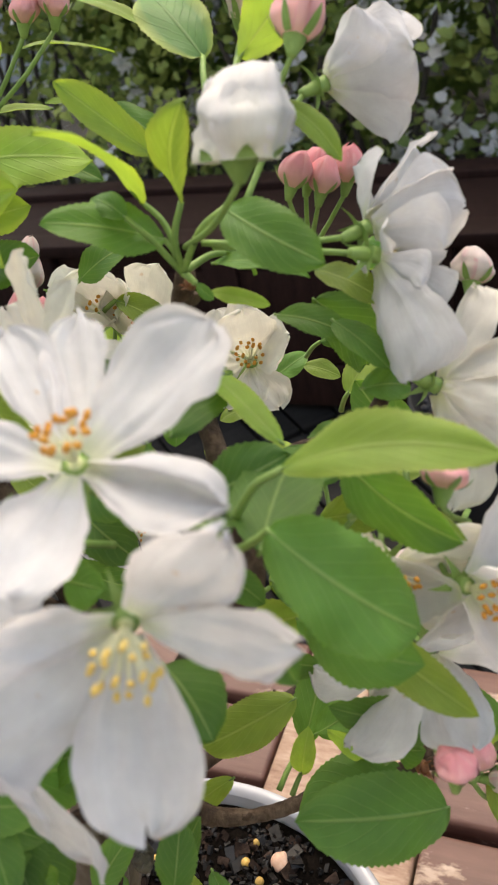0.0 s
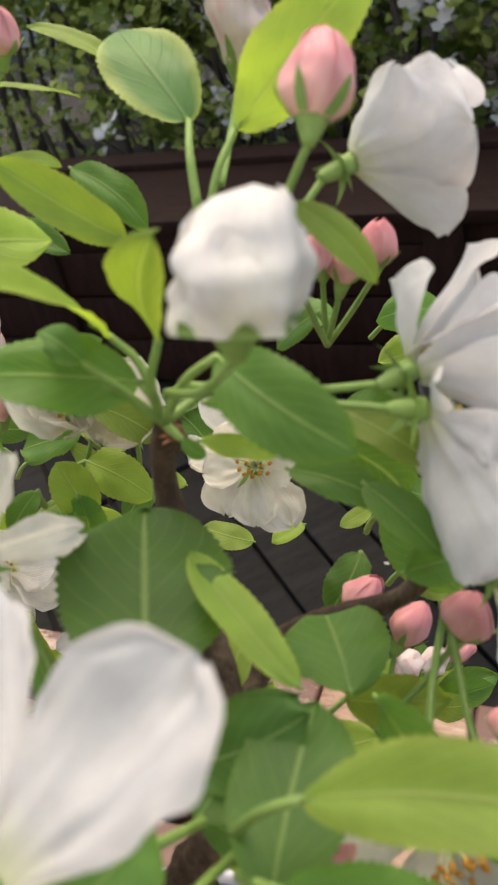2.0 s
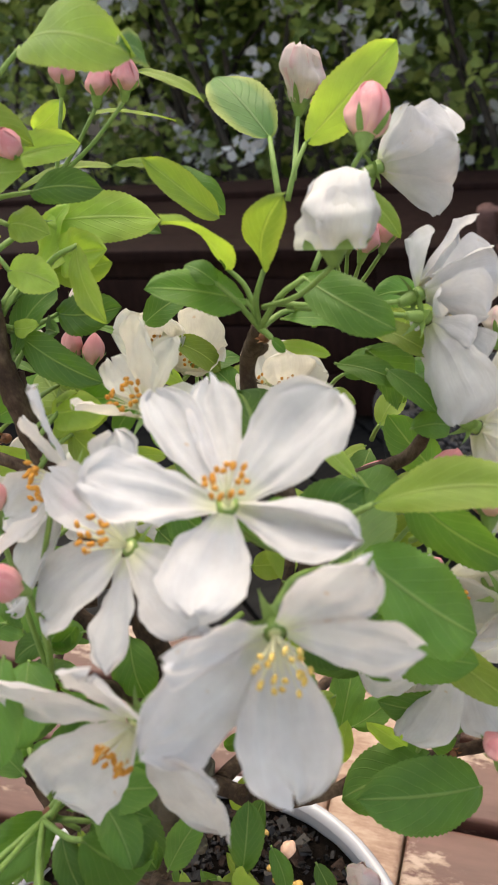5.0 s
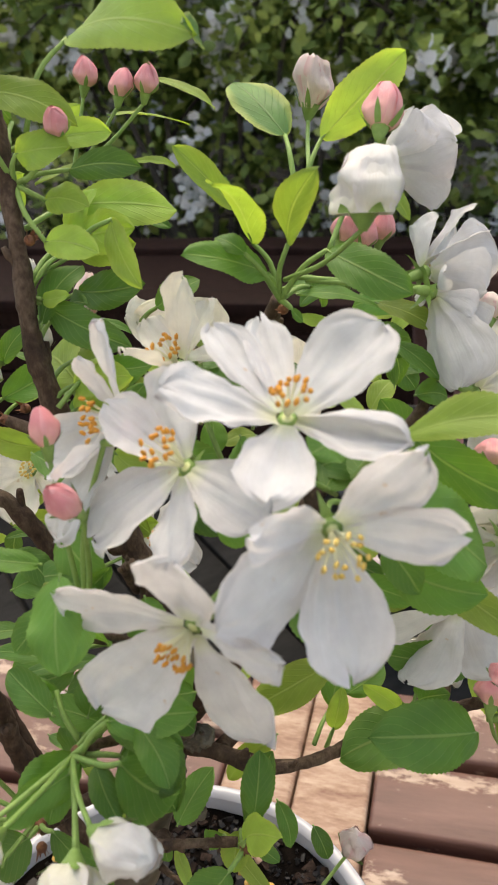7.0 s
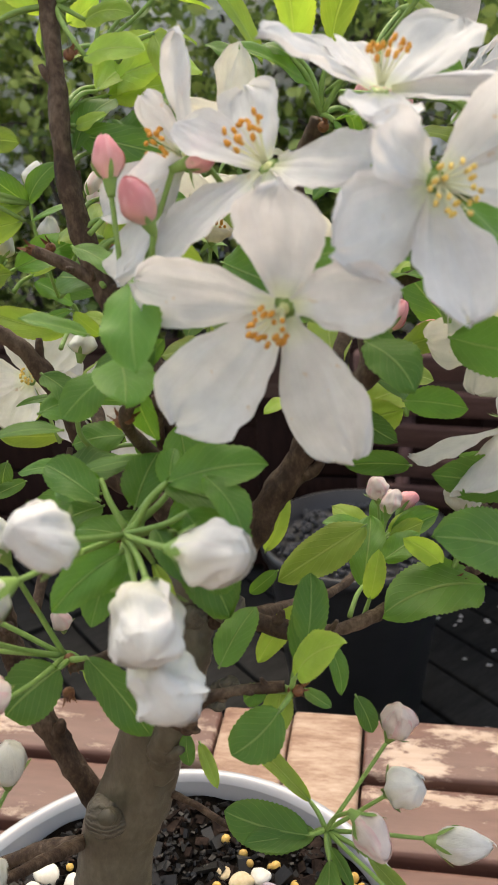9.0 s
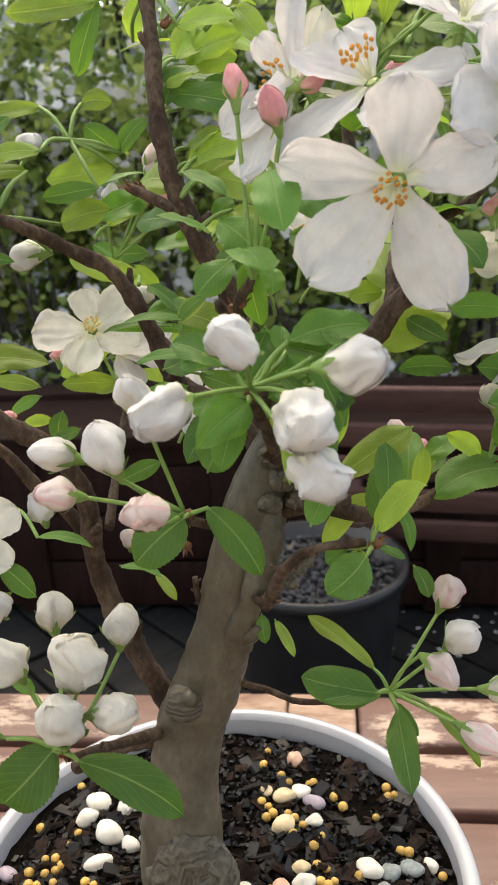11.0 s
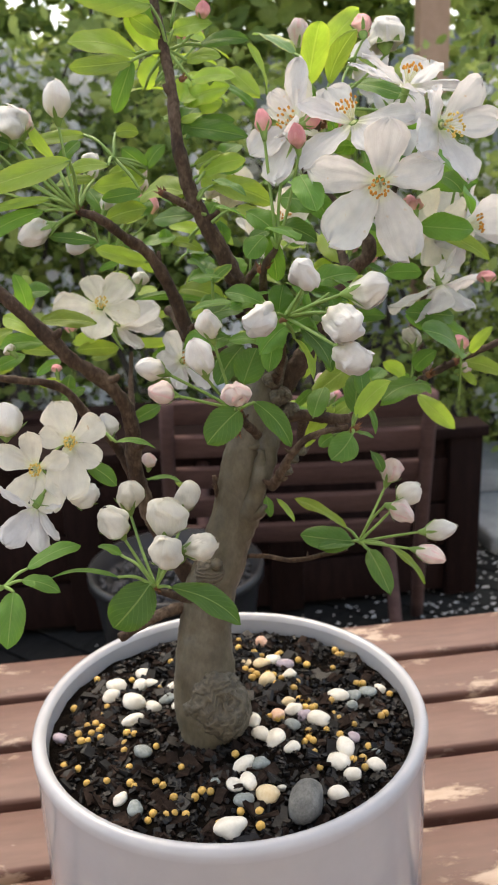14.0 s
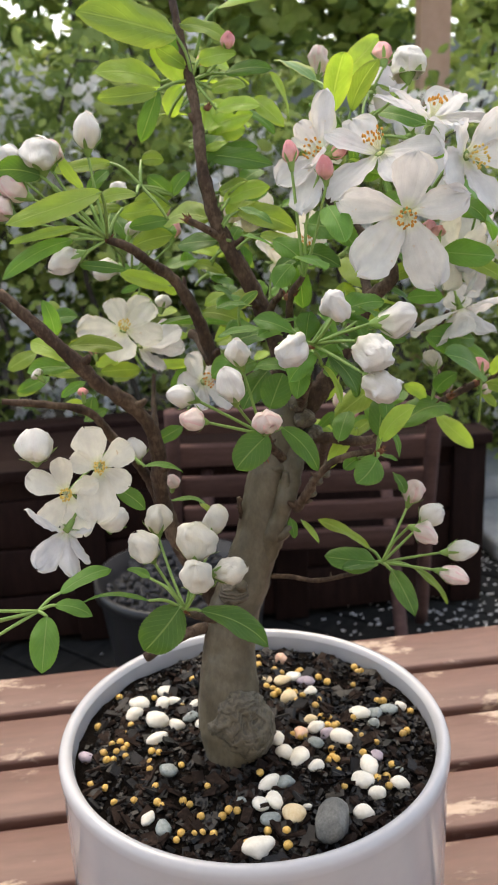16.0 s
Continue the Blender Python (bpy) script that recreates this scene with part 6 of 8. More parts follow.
# further leaves along the limbs
leaf((0.0099, 0.0475, 1.1023), (0.0153, 0.0343, 1.1092), (-0.3659, -0.7258, 0.5825), 0.52, fold=14.8116, curl=0.06, stem=(0.0019, 0.0356, 1.0987))
leaf((0.0091, 0.0293, 1.0804), (0.0259, 0.0416, 1.0905), (0.0362, -0.7555, 0.6541), 0.55, fold=27.603, curl=0.06, mat=YOUNG, stem=(0.0052, 0.0267, 1.0770))
leaf((0.0070, 0.0335, 1.0696), (-0.0075, 0.0512, 1.0689), (-0.4326, -0.6726, 0.6004), 0.52, fold=21.3803, curl=0.06, stem=(0.0076, 0.0232, 1.0702))
leaf((0.0040, 0.0366, 1.1030), (0.0146, 0.0443, 1.1168), (-0.5864, -0.6330, 0.5054), 0.59, fold=20.3925, curl=0.06, stem=(0.0019, 0.0357, 1.0990))
leaf((0.0107, 0.0518, 1.1167), (0.0326, 0.0653, 1.1273), (-0.4000, -0.7274, 0.5576), 0.48, fold=17.3755, mat=YOUNG, curl=0.06, stem=(0.0026, 0.0403, 1.1130))
leaf((0.0128, 0.0529, 1.1052), (0.0312, 0.0416, 1.1103), (-0.5666, -0.6445, 0.5134), 0.62, fold=29.4847, curl=0.06, stem=(0.0021, 0.0370, 1.1029))
leaf((0.0098, 0.0333, 1.0860), (0.0259, 0.0210, 1.0933), (-0.1224, -0.7565, 0.6424), 0.56, fold=17.7954, curl=0.06, mat=YOUNG, stem=(0.0041, 0.0296, 1.0840))
leaf((0.0142, 0.0596, 1.1182), (0.0296, 0.0436, 1.1251), (-0.5052, -0.6855, 0.5242), 0.61, fold=16.8708, mat=YOUNG, curl=0.06, stem=(0.0026, 0.0408, 1.1146))
leaf((0.0111, 0.0582, 1.1180), (0.0195, 0.0615, 1.1317), (-0.4540, -0.7083, 0.5405), 0.59, fold=12.6398, mat=YOUNG, curl=0.06, stem=(0.0025, 0.0401, 1.1126))
leaf((0.0135, 0.0610, 1.1272), (0.0425, 0.0673, 1.1229), (0.1331, -0.7956, 0.5910), 0.56, fold=15.9976, mat=YOUNG, curl=0.06, stem=(0.0028, 0.0448, 1.1266))
leaf((0.0024, 0.0600, 1.1504), (-0.0064, 0.0659, 1.1619), (-0.5927, -0.6656, 0.4536), 0.52, fold=17.1662, curl=0.06, stem=(0.0019, 0.0519, 1.1459))
leaf((0.0081, 0.0477, 1.0784), (-0.0068, 0.0726, 1.0800), (-0.2158, -0.7390, 0.6382), 0.64, fold=25.4154, curl=0.06, mat=YOUNG, stem=(0.0049, 0.0273, 1.0784))
leaf((0.0115, 0.0412, 1.0905), (0.0185, 0.0274, 1.0954), (-0.5588, -0.6362, 0.5320), 0.64, fold=29.4958, curl=0.06, mat=YOUNG, stem=(0.0035, 0.0313, 1.0882))
leaf((0.0069, 0.0523, 1.1451), (0.0276, 0.0605, 1.1460), (-0.4982, -0.7117, 0.4953), 0.50, fold=28.0134, curl=0.06, mat=YOUNG, stem=(0.0020, 0.0516, 1.1452))
leaf((0.0062, 0.0580, 1.0342), (0.0209, 0.0376, 1.0305), (-0.4242, -0.6472, 0.6334), 0.53, fold=19.6137, curl=0.06, mat=YOUNG, stem=(-0.0040, 0.0433, 1.0379))
leaf((-0.0070, 0.0664, 1.0476), (-0.0302, 0.0672, 1.0560), (-0.2491, -0.7097, 0.6590), 0.49, fold=24.8289, curl=0.06, mat=YOUNG, stem=(-0.0084, 0.0486, 1.0474))
leaf((-0.0157, 0.0666, 1.0658), (-0.0009, 0.0719, 1.0752), (-0.3365, -0.7087, 0.6201), 0.59, fold=17.918, curl=0.06, mat=YOUNG, stem=(-0.0212, 0.0597, 1.0628))
leaf((0.0100, 0.0478, 1.0143), (0.0319, 0.0415, 1.0076), (-0.2908, -0.6608, 0.6919), 0.49, fold=21.7438, curl=0.06, stem=(0.0002, 0.0348, 1.0186))
leaf((-0.0235, 0.0721, 1.0701), (-0.0285, 0.0822, 1.0831), (-0.2765, -0.7293, 0.6258), 0.61, fold=20.2951, curl=0.06, stem=(-0.0245, 0.0624, 1.0663))
leaf((0.0093, 0.0506, 1.0213), (0.0241, 0.0413, 1.0316), (-0.5619, -0.5781, 0.5917), 0.50, fold=29.4386, curl=0.06, mat=YOUNG, stem=(-0.0003, 0.0359, 1.0211))
leaf((-0.0199, 0.0641, 1.0688), (-0.0001, 0.0726, 1.0768), (0.1223, -0.7504, 0.6496), 0.60, fold=24.0161, curl=0.06, stem=(-0.0244, 0.0623, 1.0662))
leaf((-0.0679, 0.0493, 1.0323), (-0.0672, 0.0571, 1.0482), (-0.2234, -0.7070, 0.6710), 0.52, fold=22.1578, curl=0.06, mat=YOUNG, stem=(-0.0709, 0.0330, 1.0303))
leaf((-0.0698, 0.0549, 1.0374), (-0.0592, 0.0417, 1.0415), (0.0186, -0.7317, 0.6814), 0.63, fold=29.1434, curl=0.06, stem=(-0.0768, 0.0385, 1.0383))
leaf((-0.0644, 0.0427, 1.0282), (-0.0411, 0.0364, 1.0272), (-0.0956, -0.7160, 0.6915), 0.52, fold=21.9598, curl=0.06, mat=YOUNG, stem=(-0.0707, 0.0328, 1.0300))
leaf((-0.0702, 0.0396, 1.0337), (-0.0736, 0.0390, 1.0501), (-0.0346, -0.7250, 0.6878), 0.52, fold=19.0871, curl=0.06, stem=(-0.0709, 0.0331, 1.0304))
leaf((-0.0630, 0.0479, 1.0173), (-0.0815, 0.0553, 1.0172), (0.2143, -0.6921, 0.6893), 0.52, fold=29.4076, curl=0.06, stem=(-0.0631, 0.0263, 1.0210))
leaf((-0.0647, 0.0399, 1.0228), (-0.0784, 0.0521, 1.0317), (0.1897, -0.7000, 0.6885), 0.60, fold=13.7255, curl=0.06, mat=YOUNG, stem=(-0.0641, 0.0271, 1.0221))
leaf((0.0728, 0.0077, 0.9786), (0.0798, 0.0257, 0.9929), (-0.2971, -0.5889, 0.7516), 0.59, fold=28.0094, curl=0.06, stem=(0.0656, -0.0052, 0.9778))
leaf((0.0720, -0.0028, 0.9813), (0.0750, -0.0008, 0.9952), (-0.1544, -0.6066, 0.7798), 0.54, fold=29.8419, curl=0.06, mat=YOUNG, stem=(0.0691, -0.0067, 0.9778))
leaf((0.0716, 0.0124, 1.0320), (0.0907, 0.0153, 1.0369), (-0.0891, -0.6743, 0.7330), 0.65, fold=15.4132, curl=0.06, mat=YOUNG, stem=(0.0599, 0.0006, 1.0319))
leaf((0.0661, 0.0038, 1.0465), (0.0683, 0.0263, 1.0597), (-0.6455, -0.5283, 0.5516), 0.51, fold=13.6372, curl=0.06, mat=YOUNG, stem=(0.0668, 0.0012, 1.0426))
leaf((0.0604, 0.0001, 1.0286), (0.0802, -0.0034, 1.0387), (-0.4825, -0.5890, 0.6482), 0.61, fold=17.9665, curl=0.06, mat=YOUNG, stem=(0.0563, 0.0002, 1.0261))
leaf((0.0857, 0.0170, 1.0475), (0.1040, 0.0107, 1.0540), (-0.6255, -0.5382, 0.5649), 0.58, fold=23.9778, curl=0.06, mat=YOUNG, stem=(0.0707, 0.0012, 1.0475))
leaf((0.0655, 0.0114, 1.0343), (0.0708, 0.0237, 1.0457), (-0.4651, -0.6033, 0.6479), 0.60, fold=23.9322, curl=0.06, mat=YOUNG, stem=(0.0596, 0.0006, 1.0314))

# leaves of the leader behind the blossoms
leaf((0.0253, 0.1025, 1.1264), (-0.0035, 0.0995, 1.1264), (0.0000, -0.1961, 0.9806), 0.30, mat=YOUNG, curl=0.06)
leaf((0.0440, 0.0865, 1.1280), (0.0589, 0.0761, 1.1198), (0.0000, -0.2873, 0.9578), 0.45, curl=0.06)
leaf((0.0294, 0.0873, 1.1314), (0.0419, 0.0878, 1.1302), (0.0000, -0.2873, 0.9578), 0.50, mat=YOUNG, curl=0.06)
leaf((0.0228, 0.1008, 1.1427), (0.0474, 0.0955, 1.1406), (0.0000, -0.1961, 0.9806), 0.25, mat=YOUNG, curl=0.06)
leaf((0.0377, 0.1078, 1.1506), (0.0558, 0.0987, 1.1439), (0.0000, -0.1961, 0.9806), 0.30, curl=0.06, mat=YOUNG)
leaf((0.0176, 0.0999, 1.1146), (0.0381, 0.0871, 1.1112), (0.0000, -0.1961, 0.9806), 0.35, curl=0.06)
leaf((0.0019, 0.1145, 1.1381), (0.0126, 0.1140, 1.1449), (0.2463, -0.9484, 0.1996), 0.70, mat=YOUNG, curl=0.06)
leaf((0.0053, 0.1011, 1.0813), (-0.0172, 0.0984, 1.0807), (0.0000, -0.1961, 0.9806), 0.20, curl=0.06)
leaf((0.0085, 0.0990, 1.0778), (0.0200, 0.0970, 1.0731), (0.0000, -0.1961, 0.9806), 0.30, curl=0.06)
leaf((-0.0167, 0.0995, 1.0638), (-0.0257, 0.1017, 1.0683), (0.0000, -0.1961, 0.9806), 0.50, curl=0.06)

# leaves at the foot of the crown, seen from above
leaf((0.0258, -0.0532, 1.0477), (0.0319, -0.0637, 1.0408), (0.1783, -0.3412, 0.9229), 0.75, curl=0.06)
leaf((0.0154, -0.0542, 1.0386), (0.0203, -0.0641, 1.0327), (0.2031, -0.3203, 0.9253), 0.60, curl=0.06)
leaf((0.0468, -0.0413, 0.9974), (0.0500, -0.0319, 1.0105), (0.0845, -0.3044, 0.9488), 0.60, curl=0.06)
leaf((0.0530, -0.0324, 0.9909), (0.0558, -0.0397, 0.9798), (0.0649, -0.3168, 0.9463), 0.50, curl=0.06)
leaf((0.0626, -0.0235, 0.9655), (0.0662, -0.0289, 0.9571), (0.0357, -0.3063, 0.9513), 0.60, curl=0.06)

# leaves deeper in the crown
leaf((0.0388, 0.0941, 1.0416), (0.0312, 0.0819, 1.0397), (0.1770, -0.5052, 0.8446), 0.62, fold=14, curl=0.06, stem=(0.0390, 0.0966, 1.0343))
leaf((0.1132, 0.1051, 1.0123), (0.0999, 0.1036, 1.0228), (-0.0454, -0.4837, 0.8741), 0.67, fold=14, curl=0.06, stem=(0.1168, 0.1075, 1.0041))
leaf((0.0946, 0.0554, 1.0559), (0.1034, 0.0638, 1.0626), (0.0080, -0.4768, 0.8790), 0.65, fold=14, curl=0.06, mat=YOUNG, stem=(0.0923, 0.0580, 1.0495))
leaf((0.0321, 0.0635, 1.0939), (0.0456, 0.0666, 1.1008), (0.2653, -0.5528, 0.7899), 0.72, fold=14, curl=0.06, stem=(0.0265, 0.0666, 1.0890))
leaf((-0.0171, 0.1362, 1.0217), (-0.0068, 0.1454, 1.0262), (0.2779, -0.5060, 0.8165), 0.69, fold=14, curl=0.06, stem=(-0.0229, 0.1379, 1.0150))
leaf((0.1176, 0.1381, 1.0459), (0.1002, 0.1323, 1.0459), (-0.0585, -0.5861, 0.8081), 0.80, fold=14, curl=0.06, mat=YOUNG, stem=(0.1220, 0.1412, 1.0384))
leaf((-0.0030, 0.1185, 1.0207), (0.0028, 0.1077, 1.0139), (0.2565, -0.4876, 0.8345), 0.59, fold=14, curl=0.06, stem=(-0.0073, 0.1203, 1.0137))
leaf((0.1068, 0.0862, 1.0579), (0.1147, 0.0794, 1.0492), (-0.0346, -0.5398, 0.8411), 0.75, fold=14, curl=0.06, stem=(0.1044, 0.0891, 1.0518))
leaf((0.0399, 0.0604, 1.0381), (0.0212, 0.0619, 1.0392), (0.1879, -0.4351, 0.8806), 0.77, fold=14, curl=0.06, mat=YOUNG, stem=(0.0422, 0.0628, 1.0301))
leaf((0.0877, 0.0894, 1.0872), (0.0766, 0.0878, 1.0807), (0.0344, -0.6120, 0.7901), 0.61, fold=14, curl=0.06, stem=(0.0895, 0.0932, 1.0811))
leaf((0.0307, 0.0627, 1.0650), (0.0306, 0.0600, 1.0526), (0.2401, -0.4865, 0.8400), 0.78, fold=14, curl=0.06, stem=(0.0273, 0.0653, 1.0589))
leaf((0.1176, 0.0970, 1.0714), (0.1083, 0.0907, 1.0663), (-0.0724, -0.5839, 0.8086), 0.57, fold=14, curl=0.06, mat=YOUNG, stem=(0.1200, 0.1006, 1.0649))
leaf((0.1195, 0.1347, 1.0564), (0.1020, 0.1264, 1.0635), (-0.0664, -0.6010, 0.7965), 0.63, fold=14, curl=0.06, stem=(0.1240, 0.1381, 1.0492))
leaf((0.0347, 0.1205, 1.0454), (0.0517, 0.1293, 1.0449), (0.1781, -0.5498, 0.8161), 0.56, fold=14, curl=0.06, stem=(0.0282, 0.1227, 1.0396))
leaf((0.0321, 0.0616, 1.0589), (0.0264, 0.0677, 1.0712), (0.2304, -0.4728, 0.8505), 0.76, fold=14, curl=0.06, mat=YOUNG, stem=(0.0315, 0.0642, 1.0520))
leaf((0.0875, 0.1007, 1.0475), (0.1058, 0.1013, 1.0516), (0.0290, -0.5415, 0.8402), 0.67, fold=14, curl=0.06, stem=(0.0822, 0.1032, 1.0417))
leaf((-0.0086, 0.1117, 1.0457), (-0.0199, 0.1077, 1.0563), (0.2944, -0.5108, 0.8077), 0.61, fold=14, curl=0.06, stem=(-0.0078, 0.1142, 1.0383))
leaf((0.1042, 0.0888, 1.0488), (0.0883, 0.0972, 1.0557), (-0.0247, -0.5255, 0.8504), 0.61, fold=14, curl=0.06, mat=YOUNG, stem=(0.1084, 0.0919, 1.0413))
leaf((0.0692, 0.1088, 1.0316), (0.0819, 0.1147, 1.0377), (0.0795, -0.5209, 0.8499), 0.60, fold=14, curl=0.06, stem=(0.0651, 0.1110, 1.0251))
leaf((0.1036, 0.0868, 1.0548), (0.1217, 0.0860, 1.0562), (-0.0233, -0.5345, 0.8448), 0.56, fold=14, curl=0.06, stem=(0.0987, 0.0895, 1.0491))
leaf((0.0380, 0.0674, 1.0853), (0.0512, 0.0681, 1.0741), (0.2315, -0.5460, 0.8051), 0.62, fold=14, curl=0.06, mat=YOUNG, stem=(0.0316, 0.0703, 1.0804))
leaf((0.0746, 0.1035, 1.0811), (0.0908, 0.0976, 1.0814), (0.0777, -0.6138, 0.7856), 0.66, fold=14, curl=0.06, stem=(0.0694, 0.1067, 1.0762))
leaf((0.0263, 0.0547, 1.0737), (0.0193, 0.0488, 1.0677), (0.2708, -0.4833, 0.8325), 0.67, fold=14, curl=0.06, stem=(0.0249, 0.0575, 1.0673))
leaf((0.0280, 0.0790, 1.0619), (0.0432, 0.0730, 1.0544), (0.2336, -0.5106, 0.8275), 0.67, fold=14, curl=0.06, mat=YOUNG, stem=(0.0215, 0.0815, 1.0564))
leaf((0.0439, 0.0777, 1.0460), (0.0430, 0.0686, 1.0370), (0.1729, -0.4867, 0.8563), 0.79, fold=14, curl=0.06, stem=(0.0418, 0.0801, 1.0392))
leaf((0.0213, 0.0990, 1.0563), (0.0022, 0.0994, 1.0541), (0.2348, -0.5297, 0.8150), 0.65, fold=14, curl=0.06, stem=(0.0230, 0.1019, 1.0491))
leaf((0.0994, 0.0717, 1.0225), (0.1134, 0.0662, 1.0203), (-0.0082, -0.4435, 0.8962), 0.75, fold=14, curl=0.06, mat=YOUNG, stem=(0.0952, 0.0737, 1.0158))
leaf((0.0487, 0.1167, 1.0348), (0.0390, 0.1232, 1.0458), (0.1362, -0.5322, 0.8356), 0.74, fold=14, curl=0.06, stem=(0.0497, 0.1192, 1.0274))
leaf((0.0908, 0.0494, 1.0519), (0.0830, 0.0396, 1.0459), (0.0225, -0.4541, 0.8907), 0.70, fold=14, curl=0.06, stem=(0.0919, 0.0521, 1.0446))
leaf((0.1028, 0.1316, 1.0578), (0.1200, 0.1402, 1.0543), (-0.0182, -0.6022, 0.7981), 0.71, fold=14, curl=0.06, mat=YOUNG, stem=(0.0984, 0.1344, 1.0522))

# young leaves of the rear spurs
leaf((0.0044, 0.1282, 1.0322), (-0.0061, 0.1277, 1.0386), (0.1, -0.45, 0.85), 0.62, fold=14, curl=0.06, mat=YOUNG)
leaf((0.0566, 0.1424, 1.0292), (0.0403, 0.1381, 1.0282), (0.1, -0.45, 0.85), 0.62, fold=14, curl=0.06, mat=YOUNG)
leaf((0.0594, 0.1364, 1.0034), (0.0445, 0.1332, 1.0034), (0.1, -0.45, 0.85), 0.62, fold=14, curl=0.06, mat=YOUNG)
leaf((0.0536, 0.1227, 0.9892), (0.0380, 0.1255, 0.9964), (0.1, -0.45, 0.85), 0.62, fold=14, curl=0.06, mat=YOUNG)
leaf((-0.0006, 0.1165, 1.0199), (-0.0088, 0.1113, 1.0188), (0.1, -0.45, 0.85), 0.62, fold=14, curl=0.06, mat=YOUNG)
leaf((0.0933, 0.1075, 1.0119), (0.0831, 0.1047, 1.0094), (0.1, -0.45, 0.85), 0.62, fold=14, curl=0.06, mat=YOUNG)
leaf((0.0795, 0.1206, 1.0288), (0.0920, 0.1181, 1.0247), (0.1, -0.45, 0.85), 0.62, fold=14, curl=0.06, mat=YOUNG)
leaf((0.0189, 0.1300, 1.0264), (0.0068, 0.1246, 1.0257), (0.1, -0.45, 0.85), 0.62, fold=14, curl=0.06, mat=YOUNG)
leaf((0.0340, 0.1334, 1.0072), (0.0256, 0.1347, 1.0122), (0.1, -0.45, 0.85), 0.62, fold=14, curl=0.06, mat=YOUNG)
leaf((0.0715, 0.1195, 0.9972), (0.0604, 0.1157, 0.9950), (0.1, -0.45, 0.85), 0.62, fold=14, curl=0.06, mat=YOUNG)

# leaves low on the near side
leaf((-0.0011, -0.0044, 1.0246), (-0.0166, -0.0063, 1.0188), (0.1116, -0.5223, 0.8454), 0.70, fold=12, curl=0.06)
leaf((0.0112, -0.0035, 1.0163), (-0.0039, -0.0091, 1.0036), (0.0744, -0.5121, 0.8557), 0.70, fold=12, curl=0.06)

# leaves round the low spurs, under the large blossoms
leaf((-0.0105, -0.0015, 1.0453), (0.0042, 0.0011, 1.0468), (0.2549, -0.4362, 0.8630), 0.80, fold=12, curl=0.06)
leaf((-0.0080, -0.0105, 1.0318), (0.0097, -0.0071, 1.0341), (0.2416, -0.3999, 0.8841), 0.80, fold=12, curl=0.06)
leaf((0.0025, -0.0096, 1.0224), (-0.0127, -0.0130, 1.0197), (0.2068, -0.3931, 0.8960), 0.75, fold=12, curl=0.06)
leaf((0.0091, 0.0059, 1.0345), (-0.0044, 0.0049, 1.0352), (0.1918, -0.4431, 0.8757), 0.80, fold=12, curl=0.06)
leaf((-0.0093, 0.0043, 1.0535), (-0.0004, -0.0006, 1.0450), (0.2558, -0.4605, 0.8500), 0.80, fold=12, curl=0.06)
leaf((0.0235, -0.0021, 1.0392), (0.0259, -0.0112, 1.0258), (0.1592, -0.4417, 0.8829), 0.80, fold=12, curl=0.06)
leaf((0.0092, -0.0315, 1.0633), (-0.0013, -0.0370, 1.0569), (0.2347, -0.4145, 0.8793), 0.70, fold=12, curl=0.06)
leaf((0.0154, -0.0238, 1.0644), (0.0051, -0.0266, 1.0617), (0.2119, -0.4378, 0.8738), 0.60, fold=12, curl=0.06)
leaf((0.0258, -0.0464, 1.0391), (0.0308, -0.0577, 1.0311), (0.1689, -0.3450, 0.9233), 0.95, fold=12, curl=0.06)
leaf((0.0038, -0.0314, 1.0365), (-0.0047, -0.0293, 1.0409), (0.2246, -0.3678, 0.9024), 0.70, fold=12, curl=0.06)
leaf((0.0098, -0.0282, 1.0311), (0.0203, -0.0221, 1.0384), (0.2021, -0.3696, 0.9069), 0.60, fold=12, curl=0.06)
leaf((0.0267, -0.0358, 0.9899), (0.0369, -0.0275, 1.0004), (0.1328, -0.3042, 0.9433), 0.60, fold=12, curl=0.06)

leaf((0.0192, -0.0403, 1.0280), (0.0297, -0.0494, 1.0130), (0.1000, -0.5500, 0.8300), 0.72, fold=12, curl=0.06)
leaf((0.0361, -0.0296, 1.0309), (0.0173, -0.0294, 1.0266), (0.1000, -0.5500, 0.8300), 0.66, fold=12, curl=0.06)
leaf((0.0067, -0.0417, 1.0288), (-0.0001, -0.0512, 1.0158), (0.1000, -0.5500, 0.8300), 0.55, fold=12, curl=0.06)
leaf((0.0114, -0.0273, 1.0209), (-0.0037, -0.0218, 1.0244), (0.1000, -0.5500, 0.8300), 0.60, fold=12, curl=0.06)
leaf((0.0281, -0.0294, 1.0240), (0.0346, -0.0298, 1.0175), (0.1000, -0.5500, 0.8300), 0.80, fold=12, curl=0.06)

# leaves round the pink buds
leaf((0.1054, 0.0870, 0.9479), (0.1238, 0.0870, 0.9580), (-0.2629, -0.6000, 0.7500), 0.60, curl=0.06, mat=LEAF, stem=(0.1010, 0.0870, 0.9455))
leaf((0.1047, 0.0887, 0.9483), (0.1145, 0.0933, 0.9556), (-0.2247, -0.6000, 0.7500), 0.60, curl=0.06, mat=YOUNG, stem=(0.1010, 0.0870, 0.9455))
leaf((0.1015, 0.0903, 0.9492), (0.1029, 0.1001, 0.9599), (-0.0285, -0.6000, 0.7500), 0.60, curl=0.06, mat=LEAF, stem=(0.1010, 0.0870, 0.9455))
leaf((0.0976, 0.0891, 0.9485), (0.0844, 0.0973, 0.9600), (0.2046, -0.6000, 0.7500), 0.60, curl=0.06, mat=YOUNG, stem=(0.1010, 0.0870, 0.9455))
